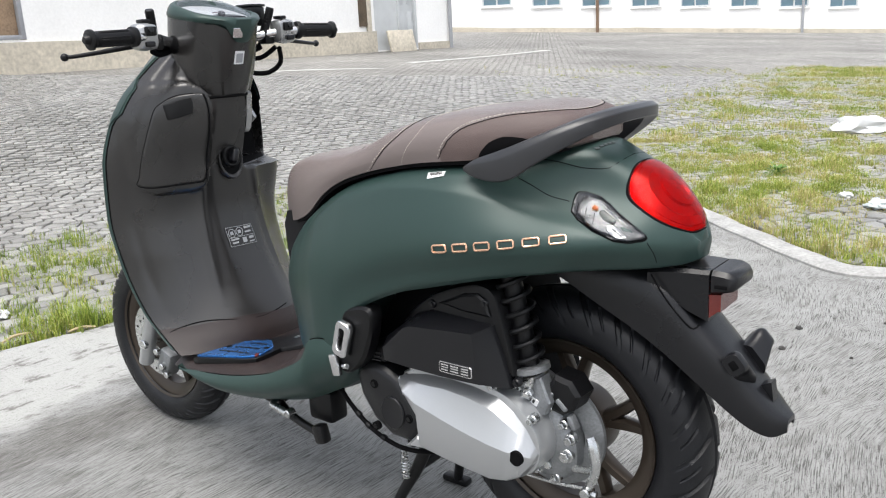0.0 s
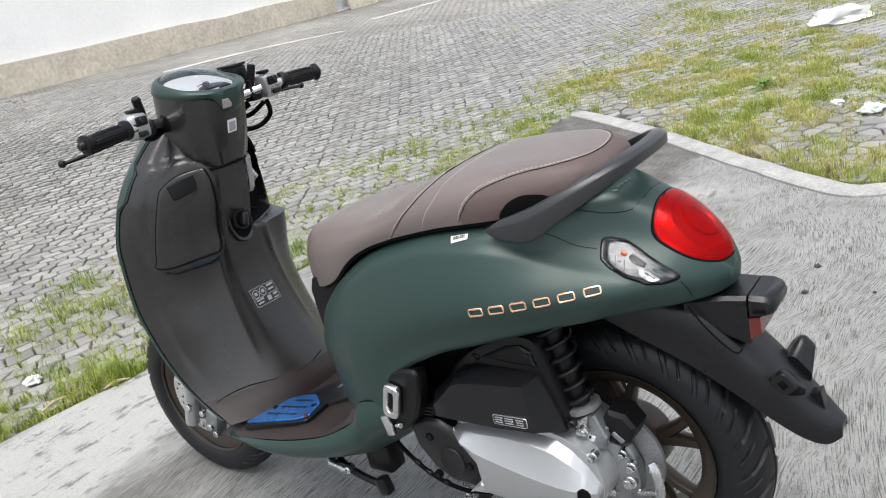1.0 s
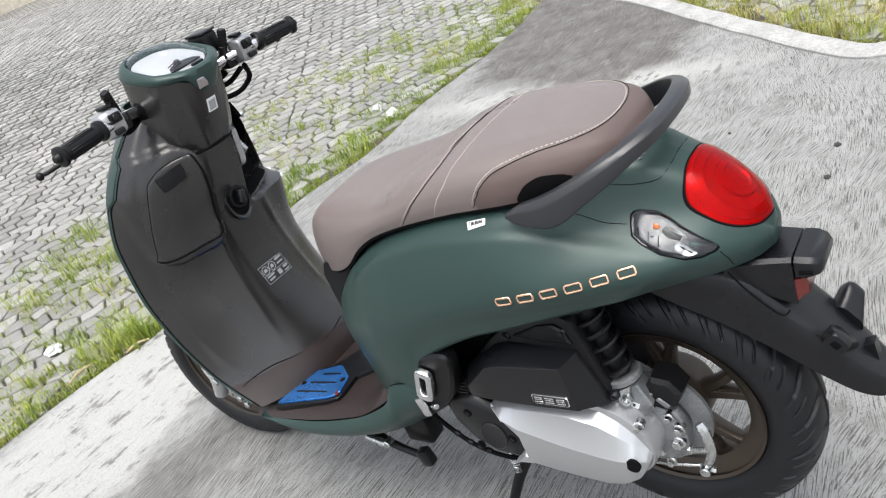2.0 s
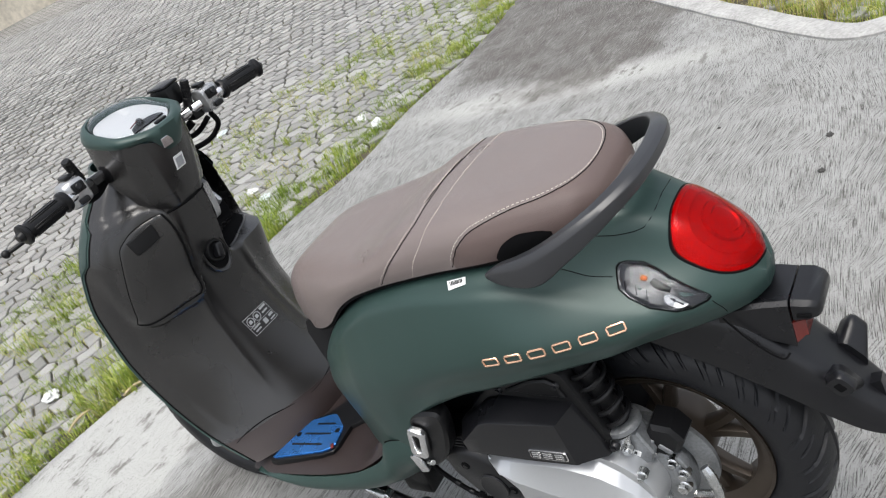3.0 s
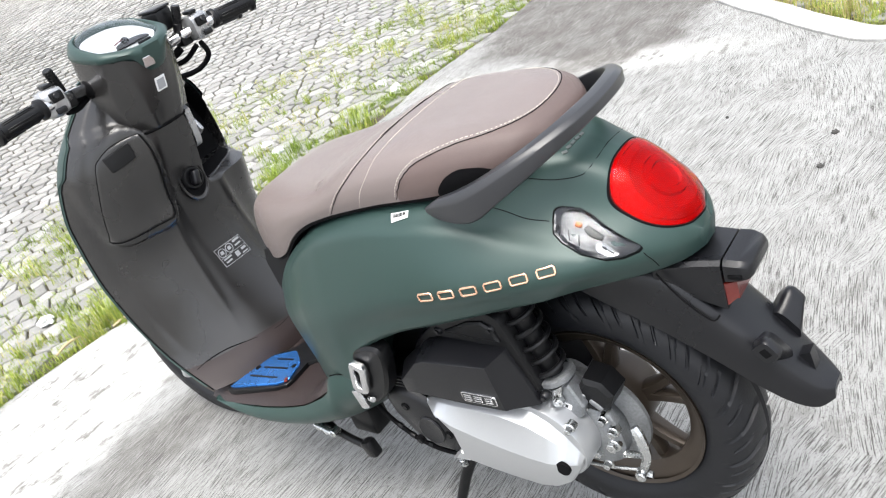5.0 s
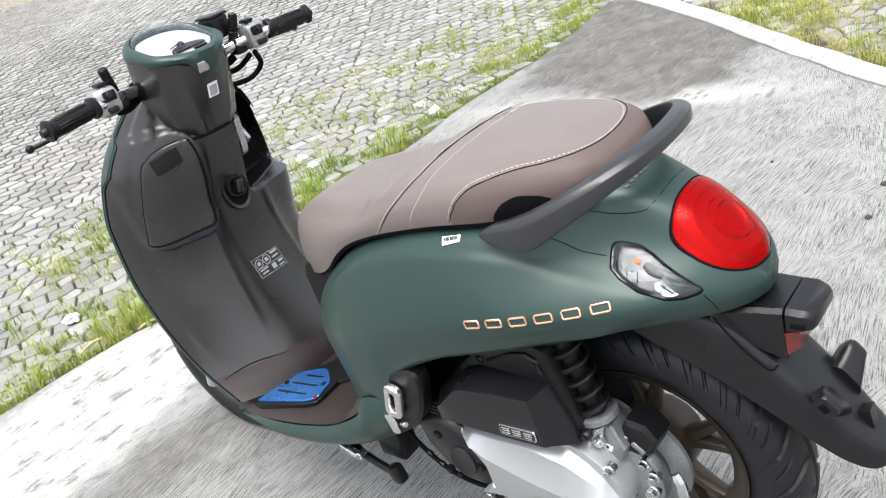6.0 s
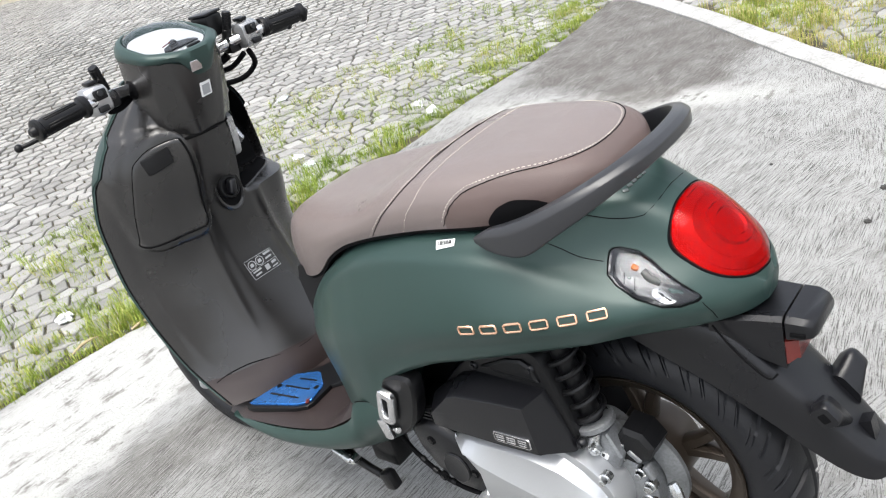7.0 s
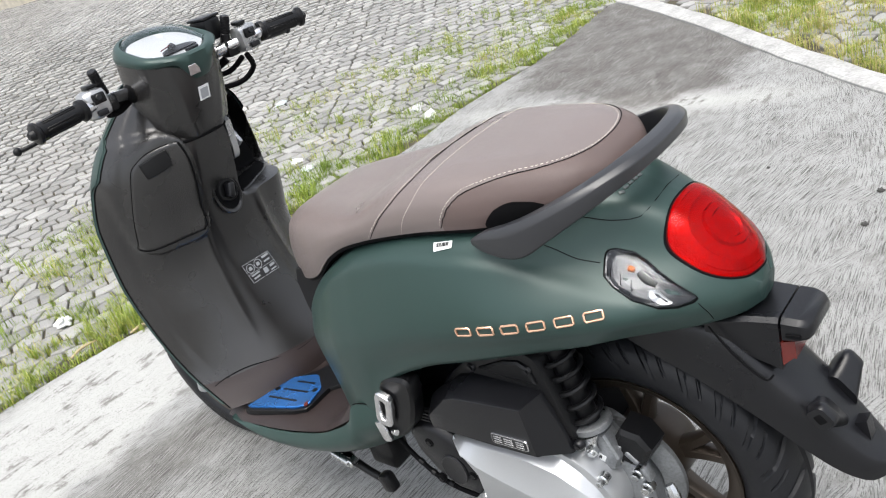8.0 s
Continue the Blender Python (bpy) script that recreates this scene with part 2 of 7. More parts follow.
def slab_material():
    """Broom-finished concrete: short fine grooves in sweeps of several directions, pale and dark weathering."""
    m = shader("brushed_concrete", (0.40, 0.385, 0.36), 0.85, 0, 0.1, 1.5, 60)
    t = m.node_tree
    b = t.nodes["Principled BSDF"]
    co = t.nodes.new("ShaderNodeTexCoord")

    def node(kind, **kw):
        n = t.nodes.new(kind)
        for k, val in kw.items():
            n.inputs[k].default_value = val
        return n

    def op(kind, a, b=None, c=None):
        n = t.nodes.new("ShaderNodeMath")
        n.operation = kind
        for slot, v in zip(n.inputs, (a, b, c)):
            if isinstance(v, (int, float)):
                slot.default_value = v
            elif v is not None:
                t.links.new(v, slot)
        return n.outputs[0]

    def span(v, lo, hi, a=0.0, b=1.0):
        n = t.nodes.new("ShaderNodeMapRange")
        n.inputs[1].default_value, n.inputs[2].default_value, n.inputs[3].default_value, n.inputs[4].default_value = lo, hi, a, b
        t.links.new(v, n.inputs[0])
        return n.outputs[0]

    def cloud(scale, detail, rough=0.5):
        n = node("ShaderNodeTexNoise", Scale=scale, Detail=detail, Roughness=rough)
        t.links.new(co.outputs["Object"], n.inputs["Vector"])
        return n.outputs[0]

    def mapped(source, loc, turn, scale):
        n = t.nodes.new("ShaderNodeMapping")
        n.vector_type = "TEXTURE"
        n.inputs["Location"].default_value, n.inputs["Rotation"].default_value, n.inputs["Scale"].default_value = loc, (0, 0, radians(turn)), scale
        t.links.new(source, n.inputs["Vector"])
        return n.outputs[0]

    def blend(base, fac, color):
        n = t.nodes.new("ShaderNodeMix")
        n.data_type = "RGBA"
        t.links.new(fac, n.inputs[0])
        t.links.new(base, n.inputs[6])
        n.inputs[7].default_value = (*color, 1)
        return n.outputs[2]

    # the sweep of the broom bends gently
    warp = node("ShaderNodeTexNoise", Scale=0.55, Detail=0.0)
    t.links.new(co.outputs["Object"], warp.inputs["Vector"])
    bent = t.nodes.new("ShaderNodeVectorMath")
    bent.operation = "MULTIPLY_ADD"
    bent.inputs[1].default_value = (0.34, 0.34, 0)
    t.links.new(warp.outputs["Color"], bent.inputs[0])
    t.links.new(co.outputs["Object"], bent.inputs[2])

    def strokes(turn, length, width):
        n = node("ShaderNodeTexNoise", Scale=1.0, Detail=7.0, Roughness=0.74)
        t.links.new(mapped(bent.outputs[0], (0, 0, 0), turn, (length, width, 1)), n.inputs["Vector"])
        return n.outputs[0]

    ragged, big, mid = cloud(2.6, 8.0, 0.62), cloud(0.8, 5.0), cloud(6.0, 7.0, 0.65)

    def blot(x, y, sx, sy, turn, lo, hi):
        """A stain of its own ragged shape round (x, y)."""
        ln = t.nodes.new("ShaderNodeVectorMath")
        ln.operation = "LENGTH"
        t.links.new(mapped(co.outputs["Object"], (x, y, 0), turn, (sx, sy, 1)), ln.inputs[0])
        return span(op("ADD", ln.outputs["Value"], op("MULTIPLY_ADD", ragged, 1.3, -0.65)), lo, hi, 1.0, 0.0)

    pick, pick2 = span(cloud(1.7, 3.0), 0.50, 0.56), span(cloud(2.3, 3.0), 0.57, 0.62)
    def either(a, b, f):
        n = t.nodes.new("ShaderNodeMix")
        t.links.new(f, n.inputs[0])
        t.links.new(a, n.inputs[2])
        t.links.new(b, n.inputs[3])
        return n.outputs[0]
    stroke = either(either(strokes(50, 0.090, 0.0033), strokes(66, 0.080, 0.0031), pick), strokes(32, 0.070, 0.0033), pick2)
    wide = strokes(54, 0.26, 0.035)
    ramp = t.nodes.new("ShaderNodeValToRGB")
    e = ramp.color_ramp.elements
    e[0].position, e[0].color = 0.36, (0.215, 0.215, 0.208, 1)
    e[1].position, e[1].color = 0.64, (0.305, 0.308, 0.300, 1)
    t.links.new(op("ADD", op("MULTIPLY", mid, 0.55), op("MULTIPLY", big, 0.45)), ramp.inputs[0])
    col = ramp.outputs[0]
    pale = op("MAXIMUM", blot(-1.46, 2.50, 0.95, 0.36, 55, 0.8, 1.05), blot(0.62, 4.10, 0.80, 0.15, -32, 0.6, 1.3))
    col = blend(col, op("MULTIPLY", pale, 0.85), (0.367, 0.370, 0.353))
    band = blot(-1.02, 2.20, 0.55, 0.12, 50, 0.6, 1.3)
    col = blend(col, op("MULTIPLY", band, 0.62), (0.084, 0.078, 0.068))
    damp = op("MULTIPLY", blot(0.98, 5.10, 1.22, 0.72, 80, 0.84, 1.06), span(mid, 0.36, 0.66, 1.0, 0.62))
    col = blend(col, op("MULTIPLY", damp, 0.92), (0.061, 0.052, 0.044))
    # weathering along the sweep, dark and pale
    col = blend(col, span(wide, 0.57, 0.70, 0.0, 0.30), (0.092, 0.092, 0.085))
    col = blend(col, op("MULTIPLY", span(wide, 0.36, 0.45, 0.5, 0.0), span(damp, 0.0, 1.0, 1.0, 0.45)), (0.311, 0.312, 0.304))
    # dirt in the grooves, worn ridges between them
    smooth_zone = span(pale, 0.0, 1.0, 1.0, 0.16)
    dirt = op("MULTIPLY", op("MULTIPLY", span(stroke, 0.448, 0.478, 1.0, 0.0), span(mid, 0.34, 0.62, 1.0, 0.75)), smooth_zone)
    col = blend(col, dirt, (0.047, 0.045, 0.041))
    col = blend(col, op("MULTIPLY", span(stroke, 0.53, 0.58, 0.0, 0.6), span(damp, 0.0, 1.0, 1.0, 0.55)), (0.333, 0.334, 0.322))
    # pits, gravel and dark scabs
    scab = op("ADD", op("MULTIPLY", cloud(9.0, 10.0, 0.78), 0.5), op("MULTIPLY", strokes(54, 0.20, 0.05), 0.5))
    col = blend(col, op("MULTIPLY", span(scab, 0.525, 0.575, 0.0, 0.8), span(pale, 0.0, 1.0, 0.42, 1.0)), (0.090, 0.084, 0.075))
    col = blend(col, span(cloud(34.0, 6.0, 0.7), 0.60, 0.70, 0.0, 0.40), (0.304, 0.305, 0.295))
    col = blend(col, span(cloud(190.0, 3.0), 0.56, 0.68, 0.0, 0.6), (0.062, 0.060, 0.056))
    t.links.new(col, b.inputs["Base Color"])
    bp = t.nodes.new("ShaderNodeBump")
    bp.inputs["Strength"].default_value, bp.inputs["Distance"].default_value = 0.8, 0.005
    t.links.new(op("MULTIPLY", stroke, smooth_zone), bp.inputs["Height"])
    t.links.new(bp.outputs[0], b.inputs["Normal"])
    return m


SLAB = slab_material()
KERB_PAINT = shader("worn_white_kerb", (0.33, 0.328, 0.318), 0.85, 0, 0.34, 9, 70, 0.6, 60)
SOIL = shader("damp_soil", (0.062, 0.054, 0.034), 0.95, 0, 0.4, 3, 40, 0.8, 50)


def yard_material():
    """Stone setts far off: staggered blocks with dark joints, worn paler and darker in patches."""
    m = shader("far_stone_setts", (0.2, 0.19, 0.18), 0.7, 0, 0.2, 1.0, 40)
    t = m.node_tree
    b = t.nodes["Principled BSDF"]
    co = t.nodes.new("ShaderNodeTexCoord")
    mp = t.nodes.new("ShaderNodeMapping")
    mp.inputs["Rotation"].default_value = (0, 0, radians(-26))
    t.links.new(co.outputs["Object"], mp.inputs["Vector"])
    br = t.nodes.new("ShaderNodeTexBrick")
    br.inputs["Color1"].default_value, br.inputs["Color2"].default_value = (0.32, 0.31, 0.29, 1), (0.21, 0.204, 0.192, 1)
    br.inputs["Mortar"].default_value = (0.06, 0.056, 0.046, 1)
    br.inputs["Scale"].default_value, br.inputs["Mortar Size"].default_value = 1.0, 0.012
    br.inputs["Mortar Smooth"].default_value = 0.4
    br.inputs["Brick Width"].default_value, br.inputs["Row Height"].default_value = 0.16, 0.125
    t.links.new(mp.outputs[0], br.inputs["Vector"])
    n = t.nodes.new("ShaderNodeTexNoise")
    n.inputs["Scale"].default_value, n.inputs["Detail"].default_value = 0.35, 7
    t.links.new(co.outputs["Object"], n.inputs["Vector"])
    r = t.nodes.new("ShaderNodeMapRange")
    r.inputs[1].default_value, r.inputs[2].default_value, r.inputs[3].default_value, r.inputs[4].default_value = 0.3, 0.7, 0.7, 1.35
    t.links.new(n.outputs[0], r.inputs[0])
    mul = t.nodes.new("ShaderNodeVectorMath")
    mul.operation = "SCALE"
    t.links.new(br.outputs["Color"], mul.inputs[0])
    t.links.new(r.outputs[0], mul.inputs["Scale"])
    t.links.new(mul.outputs[0], b.inputs["Base Color"])
    bp = t.nodes.new("ShaderNodeBump")
    bp.invert = True
    bp.inputs["Strength"].default_value, bp.inputs["Distance"].default_value = 0.8, 0.02
    t.links.new(br.outputs["Fac"], bp.inputs["Height"])
    t.links.new(bp.outputs[0], b.inputs["Normal"])
    return m


YARD = yard_material()
bm = bmesh.new()
LINES = sorted({*np.round(np.arange(-12, 12.1, 0.5), 3).tolist(), *[s * 12 * 1.28 ** k for k in range(1, 18) for s in (-1, 1)]})
rows = [[bm.verts.new((x, y + 4, terrain(x, y + 4) * (1 if math.hypot(x, y) < 70 else 70 / math.hypot(x, y)) - 0.035)) for x in LINES] for y in LINES]
for a, b in zip(rows, rows[1:]):
    for i in range(len(LINES) - 1):
        bm.faces.new((a[i], a[i + 1], b[i + 1], b[i]))
ground = tagged(part("ground", bm, YARD), "grey stone-paved yard running out to the walls", "ground", kind="structure")

# the apron: one cast slab whose far edges stand a little above the yard
bm = bmesh.new()
far = [Vector((x, y, 0)) for x, y in glide(FAR_EDGE, 60)] + [Vector((x, y, 0)) for x, y in glide(KERB, 60)[1:]]
for i, p in enumerate(far):
    p.x += 0.012 * noise.noise(p * 3.0)
    p.y += 0.022 * noise.noise(p * 4.0 + Vector((7, 3, 0)))
loop = far + [Vector((9, -6, 0)), Vector((-6, -6, 0))]
top = [bm.verts.new(p) for p in loop]
rim = [bm.verts.new(p - Vector((0, 0, 0.012))) for p in loop]
low = [bm.verts.new(p - Vector((0, 0, 0.16))) for p in loop]
bm.faces.new(top)
for a, b in ((top, rim), (rim, low)):
    for i in range(len(loop)):
        j = (i + 1) % len(loop)
        bm.faces.new((a[i], a[j], b[j], b[i]))
apron = tagged(part("apron", bm, SLAB), "weathered broom-finished concrete apron with dark and pale stains", "pavement", kind="structure")

# the low kerb along the apron's curved edge
bm = bmesh.new()
rings = []
line = glide(KERB, 90)
for i, p in enumerate(line):
    d = (Vector(line[min(i + 1, 89)]) - Vector(line[max(i - 1, 0)])).normalized()
    n = Vector((-d.y, d.x))
    if n.x < 0 and n.y < 0:
        n = -n
    q = Vector(p)
    wob = 0.01 * noise.noise(Vector((q.x * 5, q.y * 5, 1)))
    prof = [(-0.004 + wob, -0.1), (-0.004 + wob, 0.010), (0.006 + wob, 0.018), (KERB_W - 0.012, 0.020 + wob), (KERB_W + wob, 0.012), (KERB_W + wob, -0.1)]
    rings.append([Vector((q.x + n.x * a, q.y + n.y * a, z)) for a, z in prof])
loft(bm, rings)
kerb = tagged(part("kerb", bm, KERB_PAINT), "low pale concrete kerb curving round the apron", "kerb", kind="structure")


# ---------------------------------------------------------------- buildings round the yard
PLASTER = shader("white_lime_plaster", (0.90, 0.895, 0.88), 0.9, 0, 0.06, 0.8, 20, 0.4, 30)
PLINTH = shader("stained_plinth", (0.56, 0.51, 0.42), 0.9, 0, 0.3, 1.8, 14, 0.6, 20)
DOOR_PAINT = shader("pale_grey_door_paint", (0.55, 0.57, 0.58), 0.6, 0, 0.12, 4)
RUST = shader("rusty_brown_wood", (0.20, 0.13, 0.085), 0.8, 0, 0.35, 6)
PANE = shader("dusty_window_pane", (0.14, 0.22, 0.27), 0.12, 0, 0.15, 2)
ROOF = shader("weathered_roof_tiles", (0.22, 0.13, 0.10), 0.85, 0, 0.3, 3)
PIPE = shader("grey_plastic_pipe", (0.33, 0.34, 0.36), 0.5)


def wall_run(name, a, b, height, depth, label, holes=()):
    """A wall from a to b (feet), upright, thick to its back; holes are (start, end, low, high) along it."""
    a, b = Vector((a[0], a[1], 0)), Vector((b[0], b[1], 0))
    d = (b - a).normalized()
    back = Vector((-d.y, d.x, 0)) * depth
    if back.y < 0:
        back = -back
    L = (b - a).length
    bm = bmesh.new()
    cuts = sorted({0, L, *[h[0] for h in holes], *[h[1] for h in holes]})
    for s, e in zip(cuts, cuts[1:]):
        spans = [(-0.9, height)]
        for h in holes:
            if h[0] <= s and e <= h[1]:
                spans = [(-0.9, h[2]), (h[3], height)]
        for z0, z1 in spans:
            p, q = a + d * s, a + d * e
            zp, zq = terrain(p.x, p.y), terrain(q.x, q.y)
            r1 = [p + Vector((0, 0, z0 + zp)), q + Vector((0, 0, z0 + zq)), q + Vector((0, 0, z1 + zq)), p + Vector((0, 0, z1 + zp))]
            loft(bm, [r1, [v + back for v in r1]])
    bmesh.ops.remove_doubles(bm, verts=bm.verts, dist=0.0005)
    ob = tagged(part(name, bm, PLASTER, sharp=20), label, "wall", kind="structure")
    return a, d, back.normalized(), ob


def strip(name, a, d, back, s, e, z0, z1, proud, material, label, cat="trim", dep=0.05):
    """A flat course on a wall's face, standing proud of it."""
    bm = bmesh.new()
    n = max(int((e - s) / 1.2), 1)
    rings = []
    for i in range(n + 1):
        p = a + d * (s + (e - s) * i / n)
        z = terrain(p.x, p.y)
        w = 0.05 * noise.noise(p * 0.9) if name == "plinth" else 0
        rings.append([p - back * proud + Vector((0, 0, z + z0)), p + back * dep + Vector((0, 0, z + z0)),
                      p + back * dep + Vector((0, 0, z + z1 + w)), p - back * proud + Vector((0, 0, z + z1 + w))])
    loft(bm, rings)
    return tagged(part(name, bm, material), label, cat, kind="structure")


def window_unit(a, d, back, s, e, z0, z1):
    """A two-light window set into its opening, with frame, sill and panes."""
    p = a + d * ((s + e) / 2)
    m = Matrix.Translation((p.x, p.y, terrain(p.x, p.y))) @ Matrix((( d.x, back.x, 0, 0), (d.y, back.y, 0, 0), (0, 0, 1, 0), (0, 0, 0, 1)))
    w = thing("window", m, "two-light window with pale frame and dusty bluish panes", "window", "windows of the far building", "structure")
    W, H = e - s, z1 - z0
    bm = bmesh.new()
    for x, sx in ((-W / 2 + 0.035, 0.07), (0, 0.06), (W / 2 - 0.035, 0.07)):
        box(bm, (x, 0.08, z0 + H / 2), (sx, 0.07, H), 0)
    for z in (z0 + 0.035, z1 - 0.035):
        for x in (-W / 4, W / 4):
            box(bm, (x, 0.08, z), (W / 2 - 0.07, 0.068, 0.07), 0)
    part("window_frame", bm, DOOR_PAINT, w)
    for x in (-W / 4, W / 4):
        bm = bmesh.new()
        box(bm, (x, 0.095, z0 + H / 2), (W / 2 - 0.09, 0.012, H - 0.14), 0)
        part("pane", bm, PANE, w)
    bm = bmesh.new()
    box(bm, (0, -0.02, z0 - 0.04), (W + 0.12, 0.14, 0.05), 0.008)
    part("window_sill", bm, PLASTER, w)
    return w


# far building: a long low white hall with a row of windows
HALL = [(2.55 + 2.3 * k, 2.55 + 2.3 * k + 1.35, 1.12, 2.3) for k in range(8)]
fa, fd, fb, _ = wall_run("wall_far", (-0.6, 40.3), (40.0, 40.6), 4.2, 0.3, "long white plastered hall wall with windows", HALL)
for s, e, z0, z1 in HALL:
    window_unit(fa, fd, fb, s, e, z0, z1)
strip("plinth", fa, fd, fb, 0.0, 40.5, -0.5, 0.16, 0.03, PLINTH, "damp-stained foot of the far hall wall")
bm = bmesh.new()
p = fa + fd * 7.85
rod(bm, (p.x, p.y - 0.12, terrain(p.x, p.y) - 0.1), (p.x, p.y - 0.12, terrain(p.x, p.y) + 4.2), 0.07)
tagged(part("rusty_post", bm, RUST), "rust-brown timber post against the far wall", "post")
bm = bmesh.new()
p = fa + fd * 17.4
rod(bm, (p.x, p.y - 0.1, terrain(p.x, p.y) - 0.1), (p.x, p.y - 0.1, terrain(p.x, p.y) + 4.2), 0.06)
tagged(part("drain_pipe", bm, PIPE), "grey rainwater pipe on the far hall wall", "pipe")

# near building along the left of the yard
na, nd, nb, _ = wall_run("wall_near", (-13.6, 6.6), (0.28, 25.32), 4.0, 0.3, "white plastered wall with a stained ochre plinth",
                         [(9.2, 10.65, 0.55, 2.3), (19.95, 21.75, 0.0, 2.2)])
strip("plinth", na, nd, nb, 0.0, 19.95, -0.5, 0.50, 0.06, PLINTH, "stained ochre plinth of the near wall")
strip("plinth", na, nd, nb, 21.75, 23.3, -0.5, 0.16, 0.06, PLINTH, "stained ochre plinth of the near wall")


def panelled_door(a, d, back, s, e, h, material, label):
    p = a + d * ((s + e) / 2)
    m = Matrix.Translation((p.x, p.y, terrain(p.x, p.y))) @ Matrix(((d.x, back.x, 0, 0), (d.y, back.y, 0, 0), (0, 0, 1, 0), (0, 0, 0, 1)))
    w = thing("door", m, label, "door", "", "structure")
    W = e - s
    bm = bmesh.new()
    box(bm, (0, 0.12, h / 2), (W - 0.16, 0.05, h - 0.08), 0.004)
    for x in (-W / 4 + 0.03, W / 4 - 0.03):
        for z, hh in ((h * 0.27, h * 0.36), (h * 0.72, h * 0.36)):
            box(bm, (x, 0.092, z), (W / 2 - 0.2, 0.02, hh), 0.006)
    part("leaf", bm, material, w)
    bm = bmesh.new()
    for x in (-W / 2 + 0.04, W / 2 - 0.04):
        box(bm, (x, 0.07, h / 2), (0.08, 0.12, h), 0.004)
    box(bm, (0, 0.07, h - 0.03), (W - 0.16, 0.118, 0.06), 0.004)
    part("door_frame", bm, material, w)
    return w


panelled_door(na, nd, nb, 20.95, 21.75, 2.2, DOOR_PAINT, "pale grey panelled door standing closed")
SHUTTER = shader("weathered_ochre_board", (0.33, 0.23, 0.15), 0.8, 0, 0.35, 3, 30)
p = na + nd * 9.925
shutter = thing("shutter", Matrix.Translation((p.x, p.y, terrain(p.x, p.y))) @ Matrix(((nd.x, nb.x, 0, 0), (nd.y, nb.y, 0, 0), (0, 0, 1, 0), (0, 0, 0, 1))), "weathered brown boarded window in a grey frame", "shutter", "", "structure")
for k in range(3):
    bm = bmesh.new()
    box(bm, (-0.43 + 0.43 * k, 0.10, 1.425), (0.42, 0.04, 1.58), 0.006)
    part("board", bm, SHUTTER, shutter)
bm = bmesh.new()
for x in (-0.685, 0.685):
    box(bm, (x, 0.06, 1.425), (0.08, 0.14, 1.74), 0.006)
box(bm, (0, 0.06, 0.59), (1.29, 0.16, 0.07), 0.006)
part("window_frame", bm, PIPE, shutter)
# the bricked-up half of the doorway, a rotten post beside it and a slab leaning there
strip("wall_infill", na, nd, nb, 19.95, 20.95, -0.5, 2.2, -0.06, DOOR_PAINT, "grey rendered pier in the old doorway", "wall", 0.25)
ROTTEN = shader("rotten_dark_timber", (0.10, 0.075, 0.05), 0.9, 0, 0.5, 4, 30)
strip("plank", na, nd, nb, 19.35, 19.62, 0.62, 3.2, 0.05, ROTTEN, "rotten dark-brown plank against the near wall", "plank", 0.0)
strip("plank", na, nd, nb, 19.62, 19.80, 0.50, 3.4, 0.04, PLINTH, "pale ochre plank against the near wall", "plank", 0.0)
bm = bmesh.new()
p = na + nd * 20.75 - nb * 0.30
box(bm, (0, 0, 0.28), (1.05, 0.06, 0.58), 0.01)
slab_ob = tagged(part("stone_slab", bm, PLINTH), "beige stone slab leaning against the near wall", "slab")
slab_ob.matrix_world = Matrix.Translation((p.x, p.y, terrain(p.x, p.y) - 0.035)) @ Matrix.Rotation(math.atan2(nd.y, nd.x), 4, "Z") @ Matrix.Rotation(radians(-14), 4, "X")
bm = bmesh.new()
p = na + nd * 23.2 - nb * 0.08
rod(bm, (p.x, p.y, terrain(p.x, p.y) - 0.1), (p.x, p.y, terrain(p.x, p.y) + 4.0), 0.055)
tagged(part("drain_pipe", bm, PIPE), "grey rainwater pipe at the near wall's corner", "pipe")
for name, a, d, b, h, L in (("roof_far", fa, fd, fb, 4.2, 40.6), ("roof_near", na, nd, nb, 4.0, 23.3)):
    bm = bmesh.new()
    rings = []
    for s in np.linspace(-0.4, L + 0.4, 12):
        p = a + d * float(s)
        z = terrain(p.x, p.y) + h
        rings.append([p - b * 0.3 + Vector((0, 0, z - 0.1)), p - b * 0.3 + Vector((0, 0, z - 0.02)), p + b * 4 + Vector((0, 0, z + 1.6)), p + b * 4 + Vector((0, 0, z + 1.5))])
    loft(bm, rings)
    tagged(part(name, bm, ROOF), "low-pitched weathered tile roof", "roof", kind="structure")

# worn white paint line across the yard
LINE_PAINT = shader("worn_white_road_paint", (0.50, 0.50, 0.48), 0.8, 0, 0.35, 4, 60)
for pts in ([(-6.3, 12.0), (-4.6, 14.2), (-3.0, 15.8), (-1.2, 16.6)], [(-0.7, 18.2), (1.0, 20.5), (2.9, 23.6)]):
    bm = bmesh.new()
    rings = []
    for p in glide(pts, 30):
        q = Vector((*p, 0))
        w = 0.10 + 0.08 * noise.noise(q * 2.3)
        dv = (Vector(pts[-1]) - Vector(pts[0])).normalized()
        n = Vector((-dv.y, dv.x, 0))
        rings.append([Vector((*(q + n * o).xy, terrain(*(q + n * o).xy) + zz)) for o, zz in ((-w, -0.03), (w, -0.03), (w, -0.024), (-w, -0.024))])
    loft(bm, rings)
    tagged(part("painted_line", bm, LINE_PAINT), "worn white paint line on the paved yard", "road marking", kind="structure")


